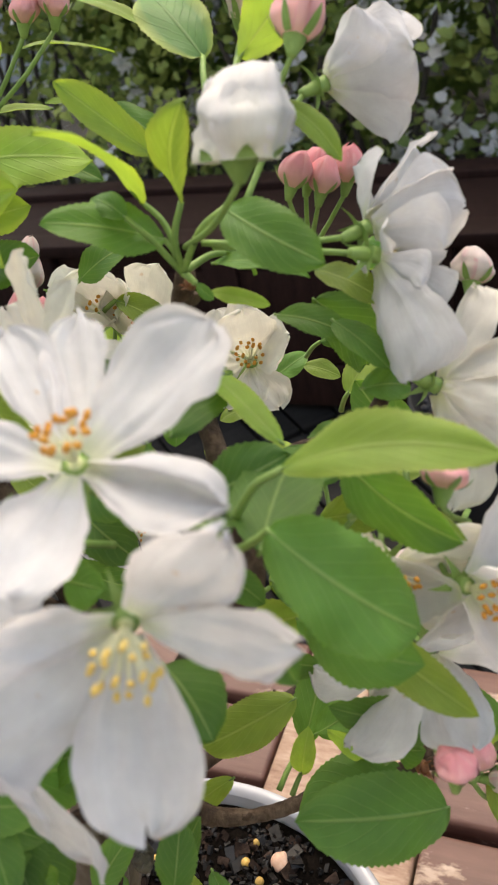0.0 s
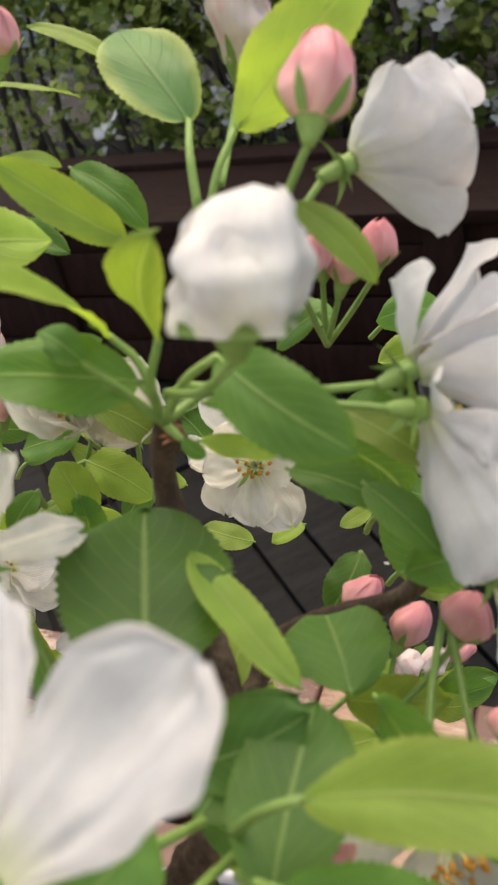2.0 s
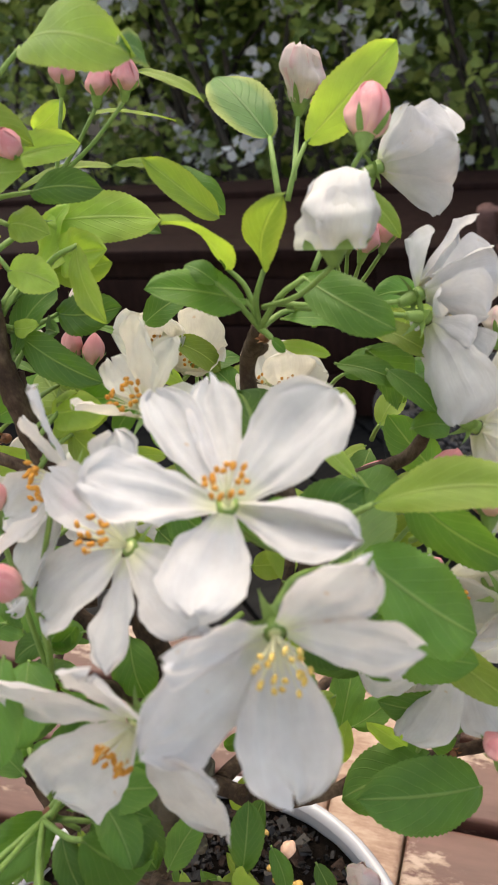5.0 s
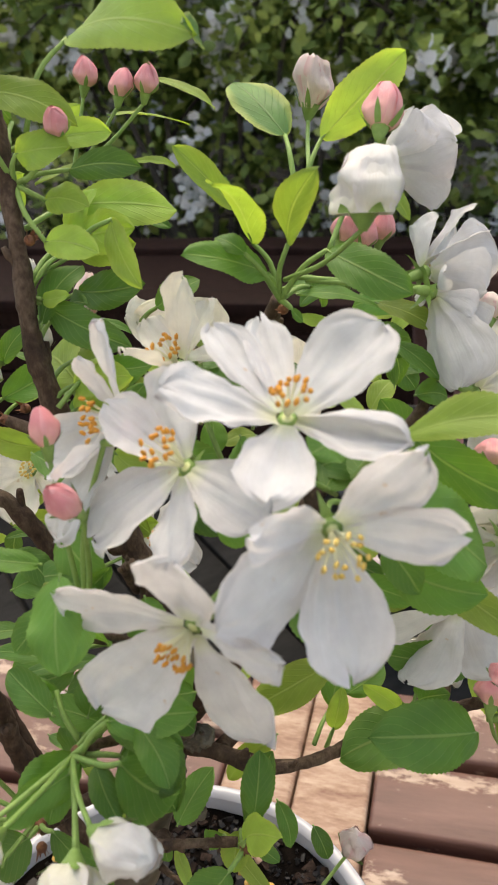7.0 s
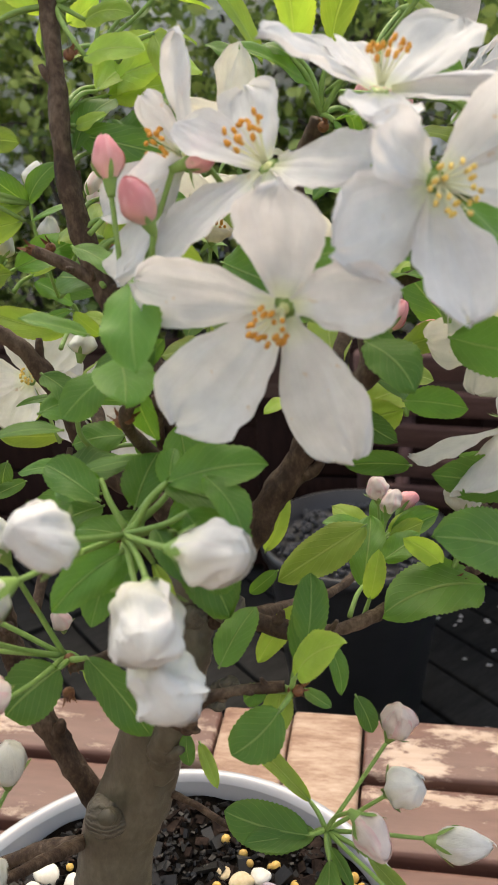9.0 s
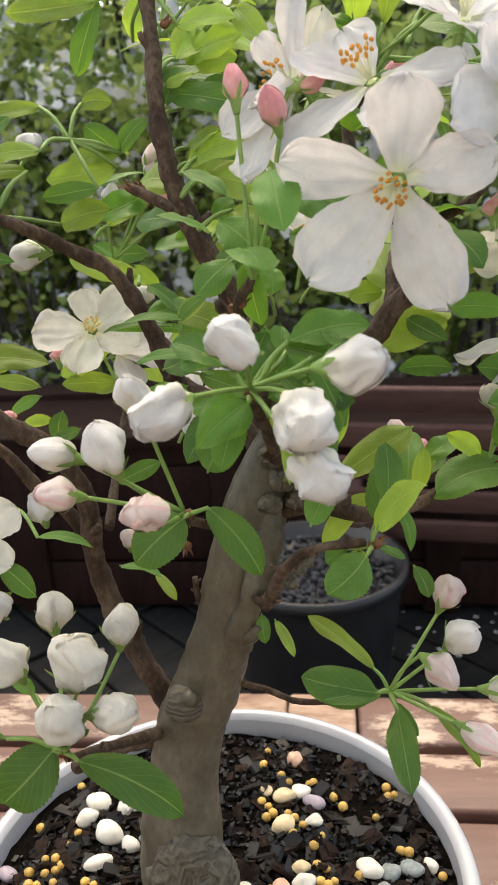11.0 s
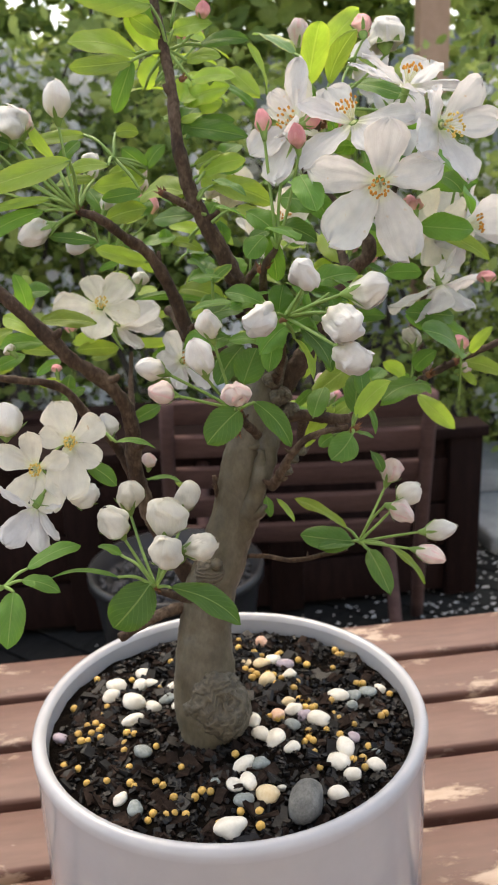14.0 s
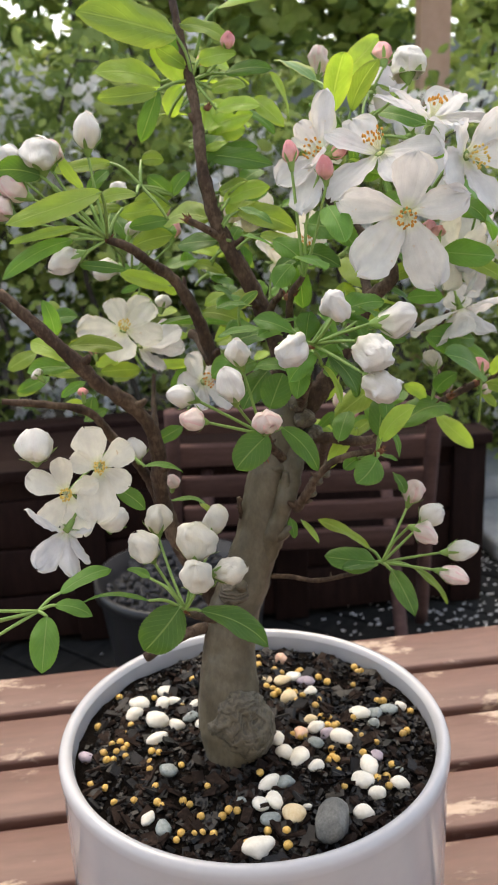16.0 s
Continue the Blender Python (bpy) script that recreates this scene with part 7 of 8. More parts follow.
leaf((0.0966, 0.0873, 0.9479), (0.0789, 0.0886, 0.9578), (0.2617, -0.6000, 0.7500), 0.60, curl=0.06, mat=LEAF, stem=(0.1010, 0.0870, 0.9455))
leaf((0.0970, 0.0856, 0.9482), (0.0845, 0.0812, 0.9566), (0.2394, -0.6000, 0.7500), 0.60, curl=0.06, mat=YOUNG, stem=(0.1010, 0.0870, 0.9455))
leaf((0.0996, 0.0838, 0.9491), (0.0954, 0.0739, 0.9602), (0.0826, -0.6000, 0.7500), 0.60, curl=0.06, mat=LEAF, stem=(0.1010, 0.0870, 0.9455))
leaf((0.1040, 0.0845, 0.9487), (0.1138, 0.0763, 0.9592), (-0.1775, -0.6000, 0.7500), 0.60, curl=0.06, mat=YOUNG, stem=(0.1010, 0.0870, 0.9455))
leaf((0.1053, 0.0864, 0.9480), (0.1222, 0.0839, 0.9576), (-0.2583, -0.6000, 0.7500), 0.60, curl=0.06, mat=LEAF, stem=(0.1010, 0.0870, 0.9455))
twig([(0.0377, -0.0064, 0.9823), (0.0810, 0.0770, 0.9335), (0.1010, 0.0870, 0.9455)], 0.0022, 0.0014, BARK, knots=2)

# leaves at the end of the right branch
leaf((0.1004, -0.0145, 0.9888), (0.0722, -0.0189, 0.9894), (0.0389, -0.3893, 0.9203), 0.75, fold=8, curl=0.06)
leaf((0.1052, -0.0298, 1.0061), (0.0785, -0.0423, 1.0239), (0.0000, -0.6000, 0.8000), 0.56, fold=10, curl=0.06)
leaf((0.0445, -0.0415, 0.9890), (0.0517, -0.0536, 1.0054), (-0.4921, -0.5905, 0.6397), 0.52, fold=16, curl=0.05, mat=YOUNG, stem=(0.0434, -0.0396, 0.9831))
leaf((0.0770, 0.0017, 0.9904), (0.0892, 0.0072, 0.9954), (0.0000, -0.3714, 0.9285), 0.70, curl=0.06)
leaf((0.1217, -0.0142, 1.0093), (0.0979, 0.0001, 1.0221), (-0.3500, -0.7500, 0.5600), 0.42, fold=16, curl=0.06, stem=(0.1164, -0.0128, 0.9981))
leaf((0.0963, -0.0083, 0.9959), (0.1009, -0.0167, 1.0056), (-0.3500, -0.7500, 0.5600), 0.70, fold=16, curl=0.06, stem=(0.0930, -0.0098, 0.9895))
leaf((0.0913, -0.0082, 0.9922), (0.0808, -0.0056, 1.0010), (-0.3500, -0.7500, 0.5600), 0.55, fold=16, curl=0.06, mat=YOUNG, stem=(0.0930, -0.0098, 0.9895))
leaf((0.1232, -0.0149, 1.0018), (0.1276, -0.0234, 1.0147), (-0.3500, -0.7500, 0.5600), 0.40, fold=16, curl=0.06, mat=YOUNG, stem=(0.1164, -0.0128, 0.9981))
leaf((0.1175, -0.0148, 0.9954), (0.1186, -0.0259, 0.9893), (-0.3500, -0.7500, 0.5600), 0.40, fold=16, curl=0.06, mat=YOUNG, stem=(0.1164, -0.0128, 0.9981))
bud((0.0971, -0.0055, 1.0076), (0.0961, -0.0039, 1.0158), 0.0040, CREAM, (0.0930, -0.0098, 0.9895), loose=0.40)
spur((0.1164, -0.0128, 0.9981), (0.60, -0.30, 0.50), count=8, size=0.0042)
spur((0.1021, -0.0116, 0.9935), (0.30, -0.60, 0.50), count=6, size=0.0036)

# bud scales at the spurs
spur((0.0100, -0.0250, 1.0502), (-0.30, -0.30, 1.00))
spur((0.0118, -0.0276, 1.0520), (0.40, -0.40, 0.80))
spur((-0.0072, -0.0383, 0.9993), (0.00, -0.60, -0.60))
spur((-0.0087, -0.0385, 0.9902), (0.00, -0.50, -0.80))
spur((0.0092, -0.0451, 1.0328), (0.00, -1.00, 0.20))
spur((-0.0474, -0.0416, 0.9339), (0.00, -0.80, 0.40))
spur((0.0434, -0.0396, 0.9831), (0.30, -0.60, 0.60))
spur((0.0443, -0.0408, 0.9841), (0.50, -0.40, 0.30))
spur((0.0672, 0.0242, 1.1058), (-0.30, -0.60, 0.60))
spur((-0.0500, 0.0157, 1.0747), (0.00, -0.70, 0.50))
spur((-0.0059, 0.0359, 1.0791), (-0.50, -0.50, 0.50))
spur((0.0053, 0.0364, 1.1260), (0.50, -0.40, 0.50))
spur((0.0930, -0.0121, 0.9902), (0.20, -0.60, 0.30))


# ---- stones and pellets on the soil ----

def pebble(x, y, r, mat, label, flat=0.62):
    ob = part("pebble", pebble_mesh(int(1e5 * (x + y + 1)), r, flat), mat)
    ob.matrix_basis = pose(x, y, soil_height(x, y) + r * flat * 0.55, random.uniform(-14, 14), random.uniform(-14, 14), random.uniform(0, 360))
    return tagged(ob, label, "pebble", "pebbles in the pot")


def pellets(spots):
    bm = bmesh.new()
    bmesh.ops.create_icosphere(bm, subdivisions=2, radius=0.00185)
    first = tagged(part("fertiliser_pellet", bm, PELLET), "round yellow-brown fertiliser pellet lying on the dark soil", "pellet", "fertiliser pellets")
    for k, (x, y) in enumerate(spots):
        m = pose(x, y, soil_height(x, y) + 0.0012, 0, 0, 40 * k)
        if k == 0:
            first.matrix_basis = m
        else:
            copy_thing(first, m).scale = [random.uniform(0.8, 1.15)] * 3


pebble(-0.0270, 0.0590, 0.0044, IVORY, 'smooth ivory white pebble on the dark soil')
pebble(-0.0440, 0.0530, 0.0054, IVORY, 'smooth ivory white pebble on the dark soil')
pebble(-0.0490, 0.0460, 0.0051, IVORY, 'smooth ivory white pebble on the dark soil')
pebble(-0.0330, 0.0460, 0.0048, IVORY, 'smooth ivory white pebble on the dark soil')
pebble(-0.0270, 0.0440, 0.0045, IVORY, 'smooth ivory white pebble on the dark soil')
pebble(-0.0410, 0.0340, 0.0065, IVORY, 'smooth ivory white pebble on the dark soil')
pebble(-0.0330, 0.0260, 0.0043, IVORY, 'smooth ivory white pebble on the dark soil')
pebble(-0.0460, 0.0200, 0.0051, IVORY, 'smooth ivory white pebble on the dark soil')
pebble(-0.0220, 0.0180, 0.0037, IVORY, 'smooth ivory white pebble on the dark soil')
pebble(-0.0180, 0.0380, 0.0038, IVORY, 'smooth ivory white pebble on the dark soil')
pebble(-0.0250, 0.0270, 0.0040, SLATE, 'smooth grey-green pebble on the dark soil')
pebble(-0.0490, -0.0050, 0.0049, SLATE, 'smooth grey-green pebble on the dark soil')
pebble(-0.0670, -0.0290, 0.0036, IVORY, 'smooth ivory white pebble on the dark soil')
pebble(-0.0630, -0.0390, 0.0043, SLATE, 'smooth grey-green pebble on the dark soil')
pebble(-0.0800, 0.0250, 0.0042, MAUVE, 'muted mauve pebble on the dark soil')
pebble(0.0050, -0.0100, 0.0056, IVORY, 'smooth ivory white pebble on the dark soil')
pebble(0.0050, -0.0210, 0.0050, IVORY, 'smooth ivory white pebble on the dark soil')
pebble(0.0090, -0.0270, 0.0055, IVORY, 'smooth ivory white pebble on the dark soil')
pebble(0.0130, -0.0360, 0.0040, IVORY, 'smooth ivory white pebble on the dark soil')
pebble(0.0350, -0.0230, 0.0054, IVORY, 'smooth ivory white pebble on the dark soil')
pebble(0.0300, -0.0160, 0.0036, MAUVE, 'muted mauve pebble on the dark soil')
pebble(0.0210, -0.0210, 0.0044, SLATE, 'smooth grey-green pebble on the dark soil')
pebble(0.0190, -0.0100, 0.0042, ROSE, 'terracotta-pink pebble on the dark soil')
pebble(0.0280, -0.0090, 0.0049, IVORY, 'smooth ivory white pebble on the dark soil')
pebble(0.0290, -0.0020, 0.0040, SAND, 'yellowish sand-coloured pebble on the dark soil')
pebble(0.0280, 0.0190, 0.0048, SAND, 'yellowish sand-coloured pebble on the dark soil')
pebble(0.0320, 0.0350, 0.0046, SAND, 'yellowish sand-coloured pebble on the dark soil')
pebble(0.0390, 0.0370, 0.0046, IVORY, 'smooth ivory white pebble on the dark soil')
pebble(0.0430, 0.0290, 0.0046, MAUVE, 'muted mauve pebble on the dark soil')
pebble(0.0400, 0.0180, 0.0038, IVORY, 'smooth ivory white pebble on the dark soil')
pebble(0.0260, 0.0410, 0.0036, SAND, 'yellowish sand-coloured pebble on the dark soil')
pebble(0.0420, 0.0570, 0.0044, ROSE, 'terracotta-pink pebble on the dark soil')
pebble(0.0530, -0.0090, 0.0053, IVORY, 'smooth ivory white pebble on the dark soil')
pebble(0.0600, -0.0120, 0.0047, SLATE, 'smooth grey-green pebble on the dark soil')
pebble(0.0680, -0.0120, 0.0047, SLATE, 'smooth grey-green pebble on the dark soil')
pebble(0.0770, -0.0120, 0.0038, IVORY, 'smooth ivory white pebble on the dark soil')
pebble(0.0550, -0.0190, 0.0037, SLATE, 'smooth grey-green pebble on the dark soil')
pebble(0.0430, -0.0410, 0.0038, MAUVE, 'muted mauve pebble on the dark soil')
pebble(0.0350, -0.0470, 0.0055, IVORY, 'smooth ivory white pebble on the dark soil')
pebble(0.0280, -0.0520, 0.0059, IVORY, 'smooth ivory white pebble on the dark soil')
pebble(0.0290, -0.0630, 0.0042, IVORY, 'smooth ivory white pebble on the dark soil')
pebble(0.0180, -0.0700, 0.0046, IVORY, 'smooth ivory white pebble on the dark soil')
pebble(0.0430, -0.0600, 0.0043, IVORY, 'smooth ivory white pebble on the dark soil')
pebble(0.0470, -0.0530, 0.0023, SLATE, 'smooth grey-green pebble on the dark soil')
pebble(-0.0100, -0.0580, 0.0060, SAND, 'yellowish sand-coloured pebble on the dark soil')
pebble(-0.0020, -0.0550, 0.0022, IVORY, 'smooth ivory white pebble on the dark soil')
pebble(-0.0040, -0.0380, 0.0048, SLATE, 'smooth grey-green pebble on the dark soil')
pebble(-0.0110, -0.0360, 0.0051, IVORY, 'smooth ivory white pebble on the dark soil')
pebble(-0.0140, -0.0470, 0.0050, IVORY, 'smooth ivory white pebble on the dark soil')
pebble(-0.0200, -0.0450, 0.0047, IVORY, 'smooth ivory white pebble on the dark soil')
pebble(-0.0200, -0.0550, 0.0046, SLATE, 'smooth grey-green pebble on the dark soil')
pebble(-0.0310, -0.0670, 0.0066, IVORY, 'smooth ivory white pebble on the dark soil')
pebble(-0.0270, -0.0400, 0.0028, SLATE, 'smooth grey-green pebble on the dark soil')
pebble(0.0006, -0.0714, 0.0100, STONE, 'large round dark grey stone on the soil', 0.72)
SPOTS_LEFT = [(-0.051, 0.066), (-0.035, 0.055), (-0.025, 0.040), (-0.010, 0.068), (-0.011, 0.060), (-0.068, 0.047), (-0.058, 0.035), (-0.053, 0.039), (-0.072, 0.023), (-0.066, 0.029), (-0.062, 0.028), (-0.060, 0.024), (-0.066, 0.021), (-0.062, 0.022), (-0.063, 0.016), (-0.072, 0.017), (-0.069, 0.016), (-0.083, 0.006), (-0.078, -0.001), (-0.057, -0.011), (-0.077, -0.012), (-0.069, -0.016), (-0.051, 0.012), (-0.048, 0.010), (-0.054, 0.005), (-0.056, 0.000), (-0.042, -0.005), (-0.060, -0.022), (-0.059, -0.025), (-0.050, -0.028), (-0.048, -0.031), (-0.037, -0.025), (-0.046, -0.039), (-0.038, -0.044), (-0.034, -0.042), (-0.031, -0.044), (-0.057, -0.044), (-0.060, -0.046), (-0.052, -0.047), (-0.049, -0.048), (-0.045, -0.051), (-0.035, -0.063)]
SPOTS_RIGHT = [(0.032, 0.066), (0.028, 0.057), (0.034, 0.049), (0.033, 0.045), (0.036, 0.044), (0.044, 0.041), (0.046, 0.041), (0.022, 0.035), (0.024, 0.031), (0.025, 0.027), (0.022, 0.026), (0.031, 0.026), (0.033, 0.023), (0.035, 0.018), (0.030, 0.014), (0.040, 0.010), (0.036, 0.006), (0.035, -0.002), (0.038, -0.005), (0.052, 0.031), (0.054, 0.025), (0.065, 0.016), (0.075, 0.031), (0.077, 0.027), (0.074, 0.026), (0.048, -0.011), (0.034, -0.010), (0.036, -0.013), (0.039, -0.011), (0.044, -0.021), (0.044, -0.026), (0.068, -0.003), (0.071, -0.004), (0.079, -0.017), (0.064, -0.032), (0.067, -0.031), (0.048, -0.033), (0.046, -0.049), (0.038, -0.037), (0.034, -0.031), (0.026, -0.028), (0.024, -0.032), (0.021, -0.033), (0.025, -0.034), (0.022, -0.041), (0.035, -0.054), (0.039, -0.055), (0.037, -0.060), (0.018, -0.053), (0.015, -0.009), (0.019, -0.013), (0.017, -0.013), (-0.024, -0.060), (-0.017, -0.064), (-0.020, -0.071), (-0.012, -0.028)]
pellets(SPOTS_LEFT + SPOTS_RIGHT)


# ---- the terrace behind ----
FACE = Vector((0.41, 0.91, 0)).normalized()
SIDE = Vector((0.91, -0.41, 0)).normalized()


def garden_chair():
    """A folding chair folded up, its slatted back leaning towards the table."""
    turn = math.degrees(math.atan2(SIDE.y, SIDE.x))
    chair = thing("garden_chair", "dark brown slatted wooden garden chair, folded up", "chair", (0.695, 1.265, 0))
    chair.rotation_euler = (0, 0, radians(turn))
    for x in (-1, 1):
        bm = bmesh.new()
        add_tube(bm, [(0.262 * x, -0.165, 0.66), (0.285 * x, 0.0, 0.31), (0.310 * x, 0.146, 0.0)], 0.016, 0.016, 8, 4)
        part("back_stile", bm, CHAIRWOOD, chair)
        bm = bmesh.new()
        add_tube(bm, [(0.215 * x, 0.17, 0.42), (0.215 * x, 0.0, 0.22), (0.215 * x, -0.16, 0.0)], 0.015, 0.015, 8, 4)
        part("leg", bm, CHAIRWOOD, chair)
    for k in range(5):
        z = 0.635 - 0.083 * k
        bm = bmesh.new()
        add_box(bm, pose(0, -0.150 + 0.0385 * k, z, 25, 0, 0), (0.52, 0.014, 0.058), 0.004)
        part("back_slat", bm, CHAIRWOOD, chair)
    for k in range(5):
        bm = bmesh.new()
        add_box(bm, pose(0, -0.105 + 0.0385 * k, 0.619 - 0.083 * k, 25, 0, 0), (0.46, 0.014, 0.038), 0.003)
        part("seat_slat", bm, CHAIRWOOD, chair)


def planter():
    """A long panelled timber planter."""
    turn = SLOPE
    box = thing("planter_box", "long dark brown panelled timber planter box on the deck", "planter", (0.048, 1.661, 0))
    box.rotation_euler = (0, 0, radians(turn))
    half, high, deep = 1.245, 0.47, 0.42
    bm = bmesh.new()
    add_box(bm, pose(0, deep / 2, high / 2), (2 * half - 0.02, deep - 0.04, high - 0.04), 0.004)
    part("body", bm, DARKWOOD, box)
    bm = bmesh.new()
    add_box(bm, pose(0, 0.02, high - 0.015), (2 * half + 0.03, 0.09, 0.03), 0.004)
    part("top_rail", bm, DARKWOOD, box)
    bm = bmesh.new()
    add_box(bm, pose(0, deep - 0.02, high - 0.015), (2 * half + 0.03, 0.09, 0.03), 0.004)
    part("top_rail", bm, DARKWOOD, box)
    for x in (-half + 0.04, -0.752, -0.255, 0.243, 0.741, half - 0.04):
        bm = bmesh.new()
        add_box(bm, pose(x, 0.0, high / 2 - 0.012), (0.085, 0.03, high - 0.036), 0.004)
        part("post", bm, DARKWOOD, box)
    for k in range(3):
        bm = bmesh.new()
        add_box(bm, pose(0, 0.012, 0.075 + 0.125 * k), (2 * half - 0.06, 0.02, 0.118), 0.004)
        part("plank", bm, DARKWOOD, box)


def dark_pot():
    """A black tub of gravel on the deck."""
    pot = thing("plant_tub", "round black plastic plant tub filled with grey gravel", "plant pot", (0.336, 1.07, 0))
    outline = [(0.10, 0.0), (0.115, 0.01), (0.157, 0.363), (0.166, 0.368), (0.166, 0.390), (0.158, 0.392), (0.153, 0.36), (0.10, 0.36)]
    for name, profile in (("tub_body", outline[:3]), ("rim", outline[2:])):
        bm = bmesh.new()
        rings = [[bm.verts.new((r * math.cos(2 * math.pi * j / 48), r * math.sin(2 * math.pi * j / 48), z)) for j in range(48)] for r, z in profile]
        for a, b in zip(rings, rings[1:]):
            for j in range(48):
                bm.faces.new((a[j], a[(j + 1) % 48], b[(j + 1) % 48], b[j]))
        bm.faces.new(rings[0][::-1] if name == "tub_body" else rings[-1])
        part(name, bm, BLACKPOT, pot)
    rng = random.Random(5)
    bm = bmesh.new()
    for k in range(420):
        r, a = 0.142 * math.sqrt(rng.random()), rng.uniform(0, 6.28)
        bmesh.ops.create_icosphere(bm, subdivisions=1, radius=rng.uniform(0.005, 0.009), matrix=pose(0.336 + r * math.cos(a), 1.07 + r * math.sin(a), 0.364 + rng.uniform(0, 0.006), rng.uniform(0, 90), rng.uniform(0, 90)) @ Matrix.Diagonal((1, 0.8, 0.65, 1)))
    tagged(part("gravel", bm, GRAVEL), "light grey gravel filling the black tub", "gravel", kind="stuff")


def scatter(bm, rng, at, size, slot, leafy=True):
    """One small folded leaf or blossom petal at a place."""
    d = Vector((rng.gauss(0, 1), rng.gauss(0, 1), rng.gauss(0.1, 0.7))).normalized()
    e = d.orthogonal().normalized()
    e.rotate(Matrix.Rotation(rng.uniform(0, 6.28), 3, d))
    n = d.cross(e)
    w = 0.3 if leafy else 0.45
    v = [bm.verts.new(at + d * (a * size) + e * (b * w * size) + n * (c * size)) for a, b, c in ((0, 0, 0), (0.35, 1, 0.1), (0.75, 0.8, 0.1), (1, 0, -0.05), (0.75, -0.8, 0.1), (0.35, -1, 0.1))]
    for f in ((0, 1, 2, 3), (0, 3, 4, 5)):
        bm.faces.new([v[i] for i in f]).material_index = slot


def shrub(at, wide, deep, low, high, leaves, blossoms, seed, lime=0.25, label="", leaf_size=(0.03, 0.055), lean=0.0):
    """A loose shrub: forked stems, sprays of leaves, and clusters of blossom."""
    rng = random.Random(seed)
    at = Vector(at)
    plant = tagged(thing("flowering_shrub" if blossoms else "shrub", label, "shrub", at))
    stems, bm = [], bmesh.new()
    for k in range(11):
        p = at + SIDE * rng.uniform(-wide, wide) * 0.7 + FACE * rng.uniform(-deep, deep) * 0.5
        q = p + SIDE * rng.uniform(-0.25, 0.25) + FACE * rng.uniform(-0.1, 0.1) + Vector((0, 0, (low + high) / 2))
        r = q + SIDE * rng.uniform(-0.4, 0.4) + FACE * rng.uniform(-0.15, 0.15) + Vector((0, 0, rng.uniform(0.3, 0.9) * (high - low) / 2))
        add_tube(bm, [p - at, p.lerp(q, 0.5) + SIDE * rng.uniform(-0.1, 0.1) - at, q - at, r - at], 0.014, 0.005, 6, 5)
        stems.append((p, q, r))
        for j in range(4):
            s = q.lerp(r, rng.random())
            e = s + SIDE * rng.uniform(-0.35, 0.35) + FACE * rng.uniform(-0.3, 0.2) + Vector((0, 0, rng.uniform(-0.1, 0.35)))
            add_tube(bm, [s - at, s.lerp(e, 0.5) + Vector((0, 0, 0.04)) - at, e - at], 0.007, 0.002, 5, 4)
            stems.append((s, s, e))
    tagged(part("branchwork", bm, TWIG, plant), kind="stuff")

    def spot():
        a, b, c = rng.choice(stems)
        p = b.lerp(c, rng.random()) if rng.random() < 0.6 else at + SIDE * rng.uniform(-wide, wide) + FACE * rng.uniform(-deep, deep) + Vector((0, 0, rng.uniform(low, high)))
        p = p + Vector((rng.gauss(0, 0.1), rng.gauss(0, 0.1), rng.gauss(0, 0.1)))
        p.z = min(max(p.z, low), high + 0.1)
        return p - at

    bm = bmesh.new()
    for k in range(leaves):
        if k % 7 == 0:
            c, kind = spot(), 1 if rng.random() < lime else 0
        scatter(bm, rng, c + Vector((rng.gauss(0, 0.035), rng.gauss(0, 0.035), rng.gauss(0, 0.03))), rng.uniform(*leaf_size), kind)
    tagged(part("foliage", bm, [HEDGELEAF, LIMELEAF], plant), kind="stuff")
    if blossoms:
        bm = bmesh.new()
        for k in range(blossoms):
            if k % 16 == 0:
                c = spot()
                while c.z + at.z > 0.2 * low + 0.95 * high:
                    c = spot()
            scatter(bm, rng, c + Vector((rng.gauss(0, 0.022), rng.gauss(0, 0.022), rng.gauss(0, 0.03))), rng.uniform(0.024, 0.042), 0, False)
        tagged(part("blossom", bm, BLOSSOM, plant), kind="stuff")


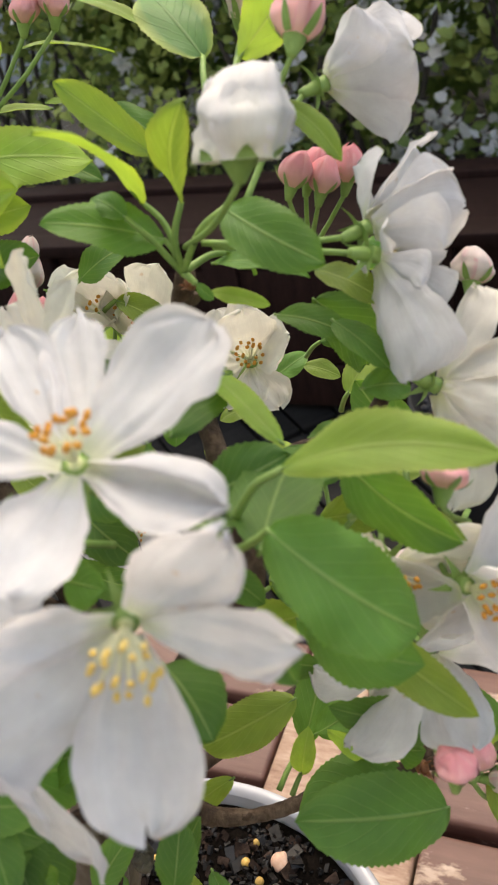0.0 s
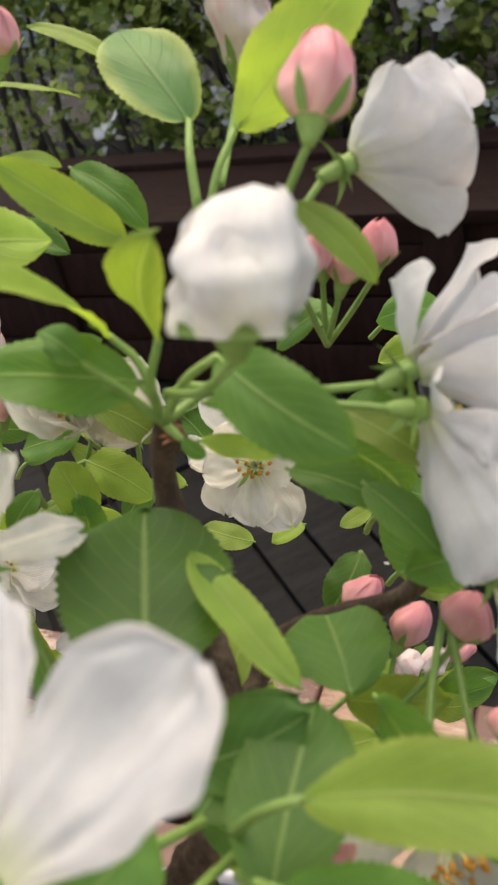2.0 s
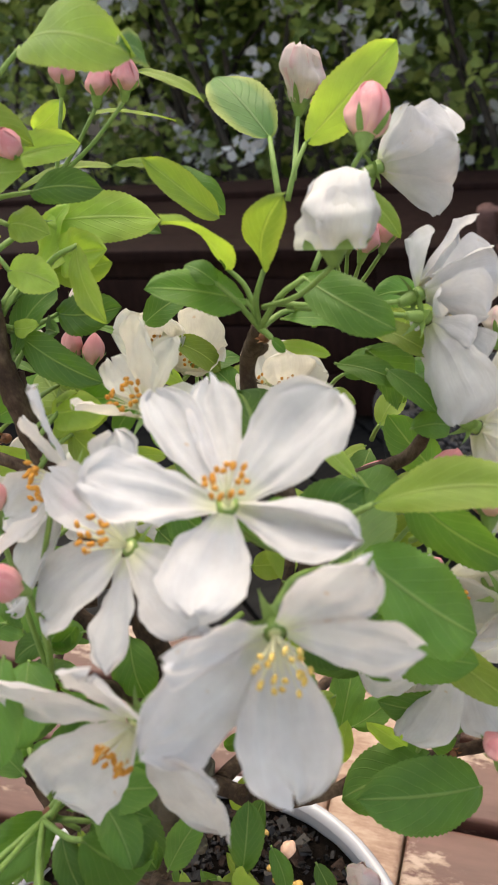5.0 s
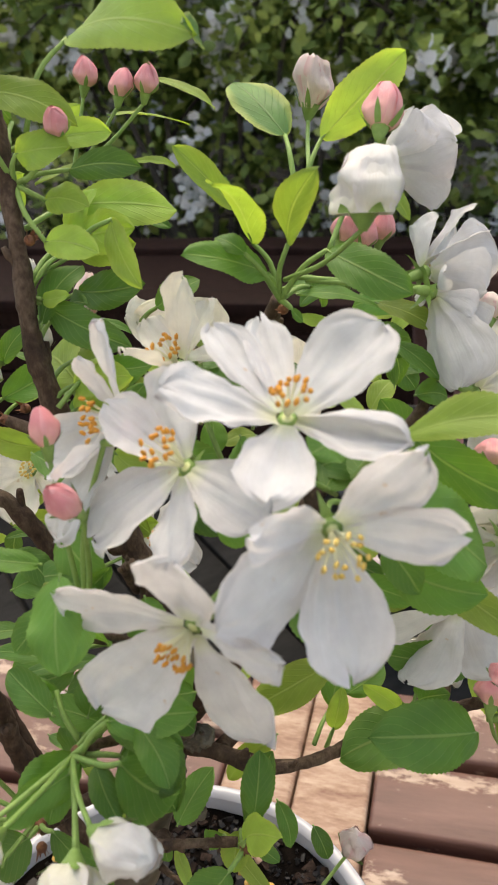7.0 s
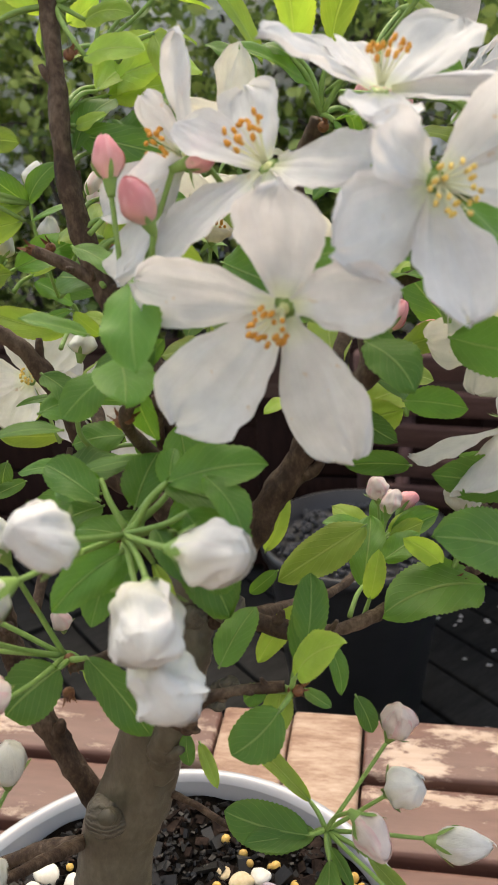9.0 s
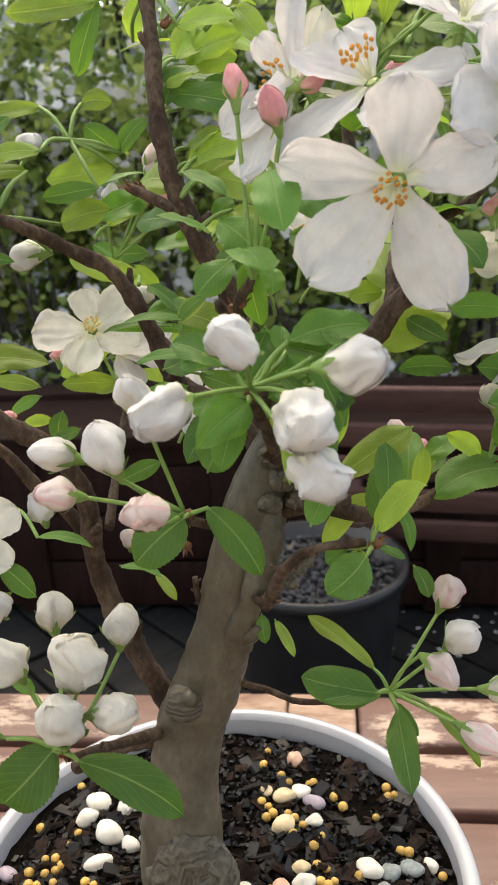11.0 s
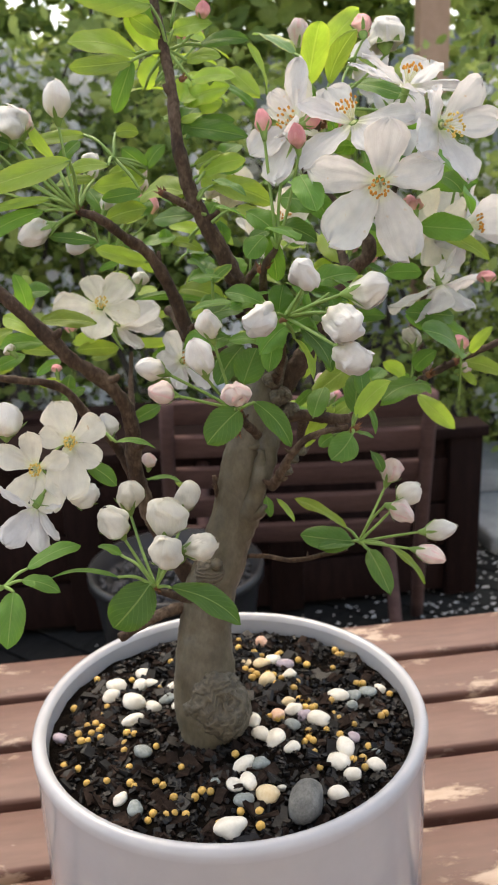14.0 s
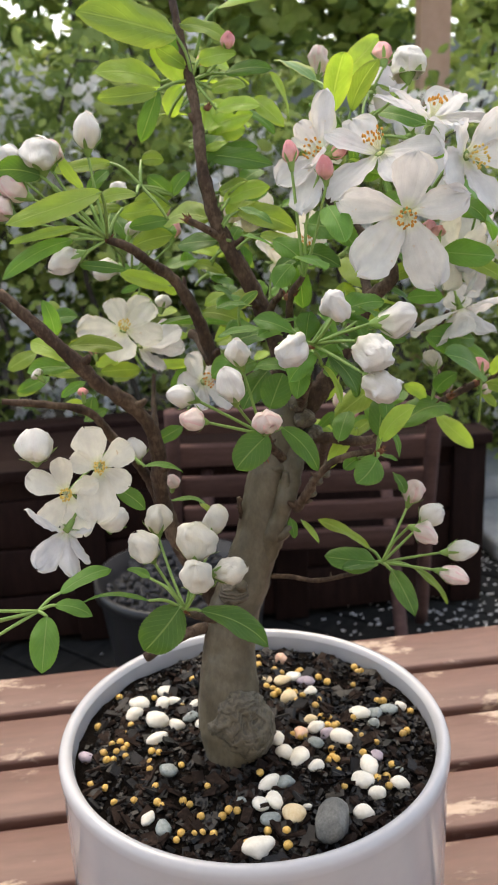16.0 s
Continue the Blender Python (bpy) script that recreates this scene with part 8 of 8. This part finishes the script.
garden_chair()
planter()
dark_pot()
shrub((0.30, 2.55, 0), 0.75, 0.35, 0.25, 1.55, 6200, 2900, 11, 0.45, "bush thick with white spring blossom behind the planter")
shrub((1.45, 2.2, 0), 0.70, 0.35, 0.25, 1.35, 5200, 2600, 12, 0.4, "bush with scattered white blossom behind the planter")
shrub((-0.75, 3.10, 0), 0.80, 0.4, 0.2, 1.6, 6200, 2300, 13, 0.8, "blossoming garden bush with grey stems")
shrub((2.35, 1.75, 0), 0.60, 0.35, 0.2, 1.25, 4200, 700, 14, 0.97, "leafy green bush beside the deck")
shrub((0.0, 4.1, 0), 1.6, 0.5, 0.6, 3.3, 17000, 0, 15, 0.75, "tall light green bamboo-like bush", (0.06, 0.12))
shrub((2.0, 3.6, 0), 1.3, 0.5, 0.5, 2.8, 6500, 0, 16, 0.75, "tall loose green bush before the wall", (0.06, 0.12))
shrub((1.98, 2.14, 0), 0.45, 0.22, 0.05, 0.50, 5200, 0, 17, 1.0, "low bright green bush beside the planter", (0.02, 0.04))

shrub((0.2, 3.25, 0), 1.5, 0.25, 0.05, 1.15, 6000, 0, 18, 0.12, "dense dark green clipped hedge behind the blossom", (0.05, 0.09))


def step(at, size, turn):
    """One pale stone garden step, its edges worn round."""
    t = tagged(thing("garden_step", "pale grey stone garden step beside the deck", "step", at, "steps beside the deck"))
    t.rotation_euler = (0, 0, radians(turn))
    bm = bmesh.new()
    add_box(bm, pose(0, 0, size[2] / 2), size, 0.012)
    part("slab", bm, PALESTONE, t)


step((1.86, 1.50, 0), (0.80, 0.34, 0.06), SLOPE)
step((1.95, 1.82, 0), (0.80, 0.30, 0.13), SLOPE)


def wall(name, m, size, mat, label):
    bm = bmesh.new()
    add_box(bm, m, size)
    tagged(part(name, bm, mat, smooth=False), label, "wall", kind="structure")


wall("wall_north", pose(1.2, 5.6, 0.95, 0, 0, -24), (9.0, 0.25, 1.9), GREYWALL, "pale grey plastered garden wall")
wall("wall_pillar", pose(1.990, 2.565, 1.15, 0, 0, -24), (0.11, 0.11, 2.36), BRICKRED, "warm reddish plastered pillar")
# added, never in view: blocks the sky behind the camera and bounces soft light
wall("unseen_wall_south", pose(-1.2, -2.9, 2.4, 0, 0, -24), (9.0, 0.25, 4.9), UNSEENWALL, "unseen pale wall added behind the camera to shape the light")
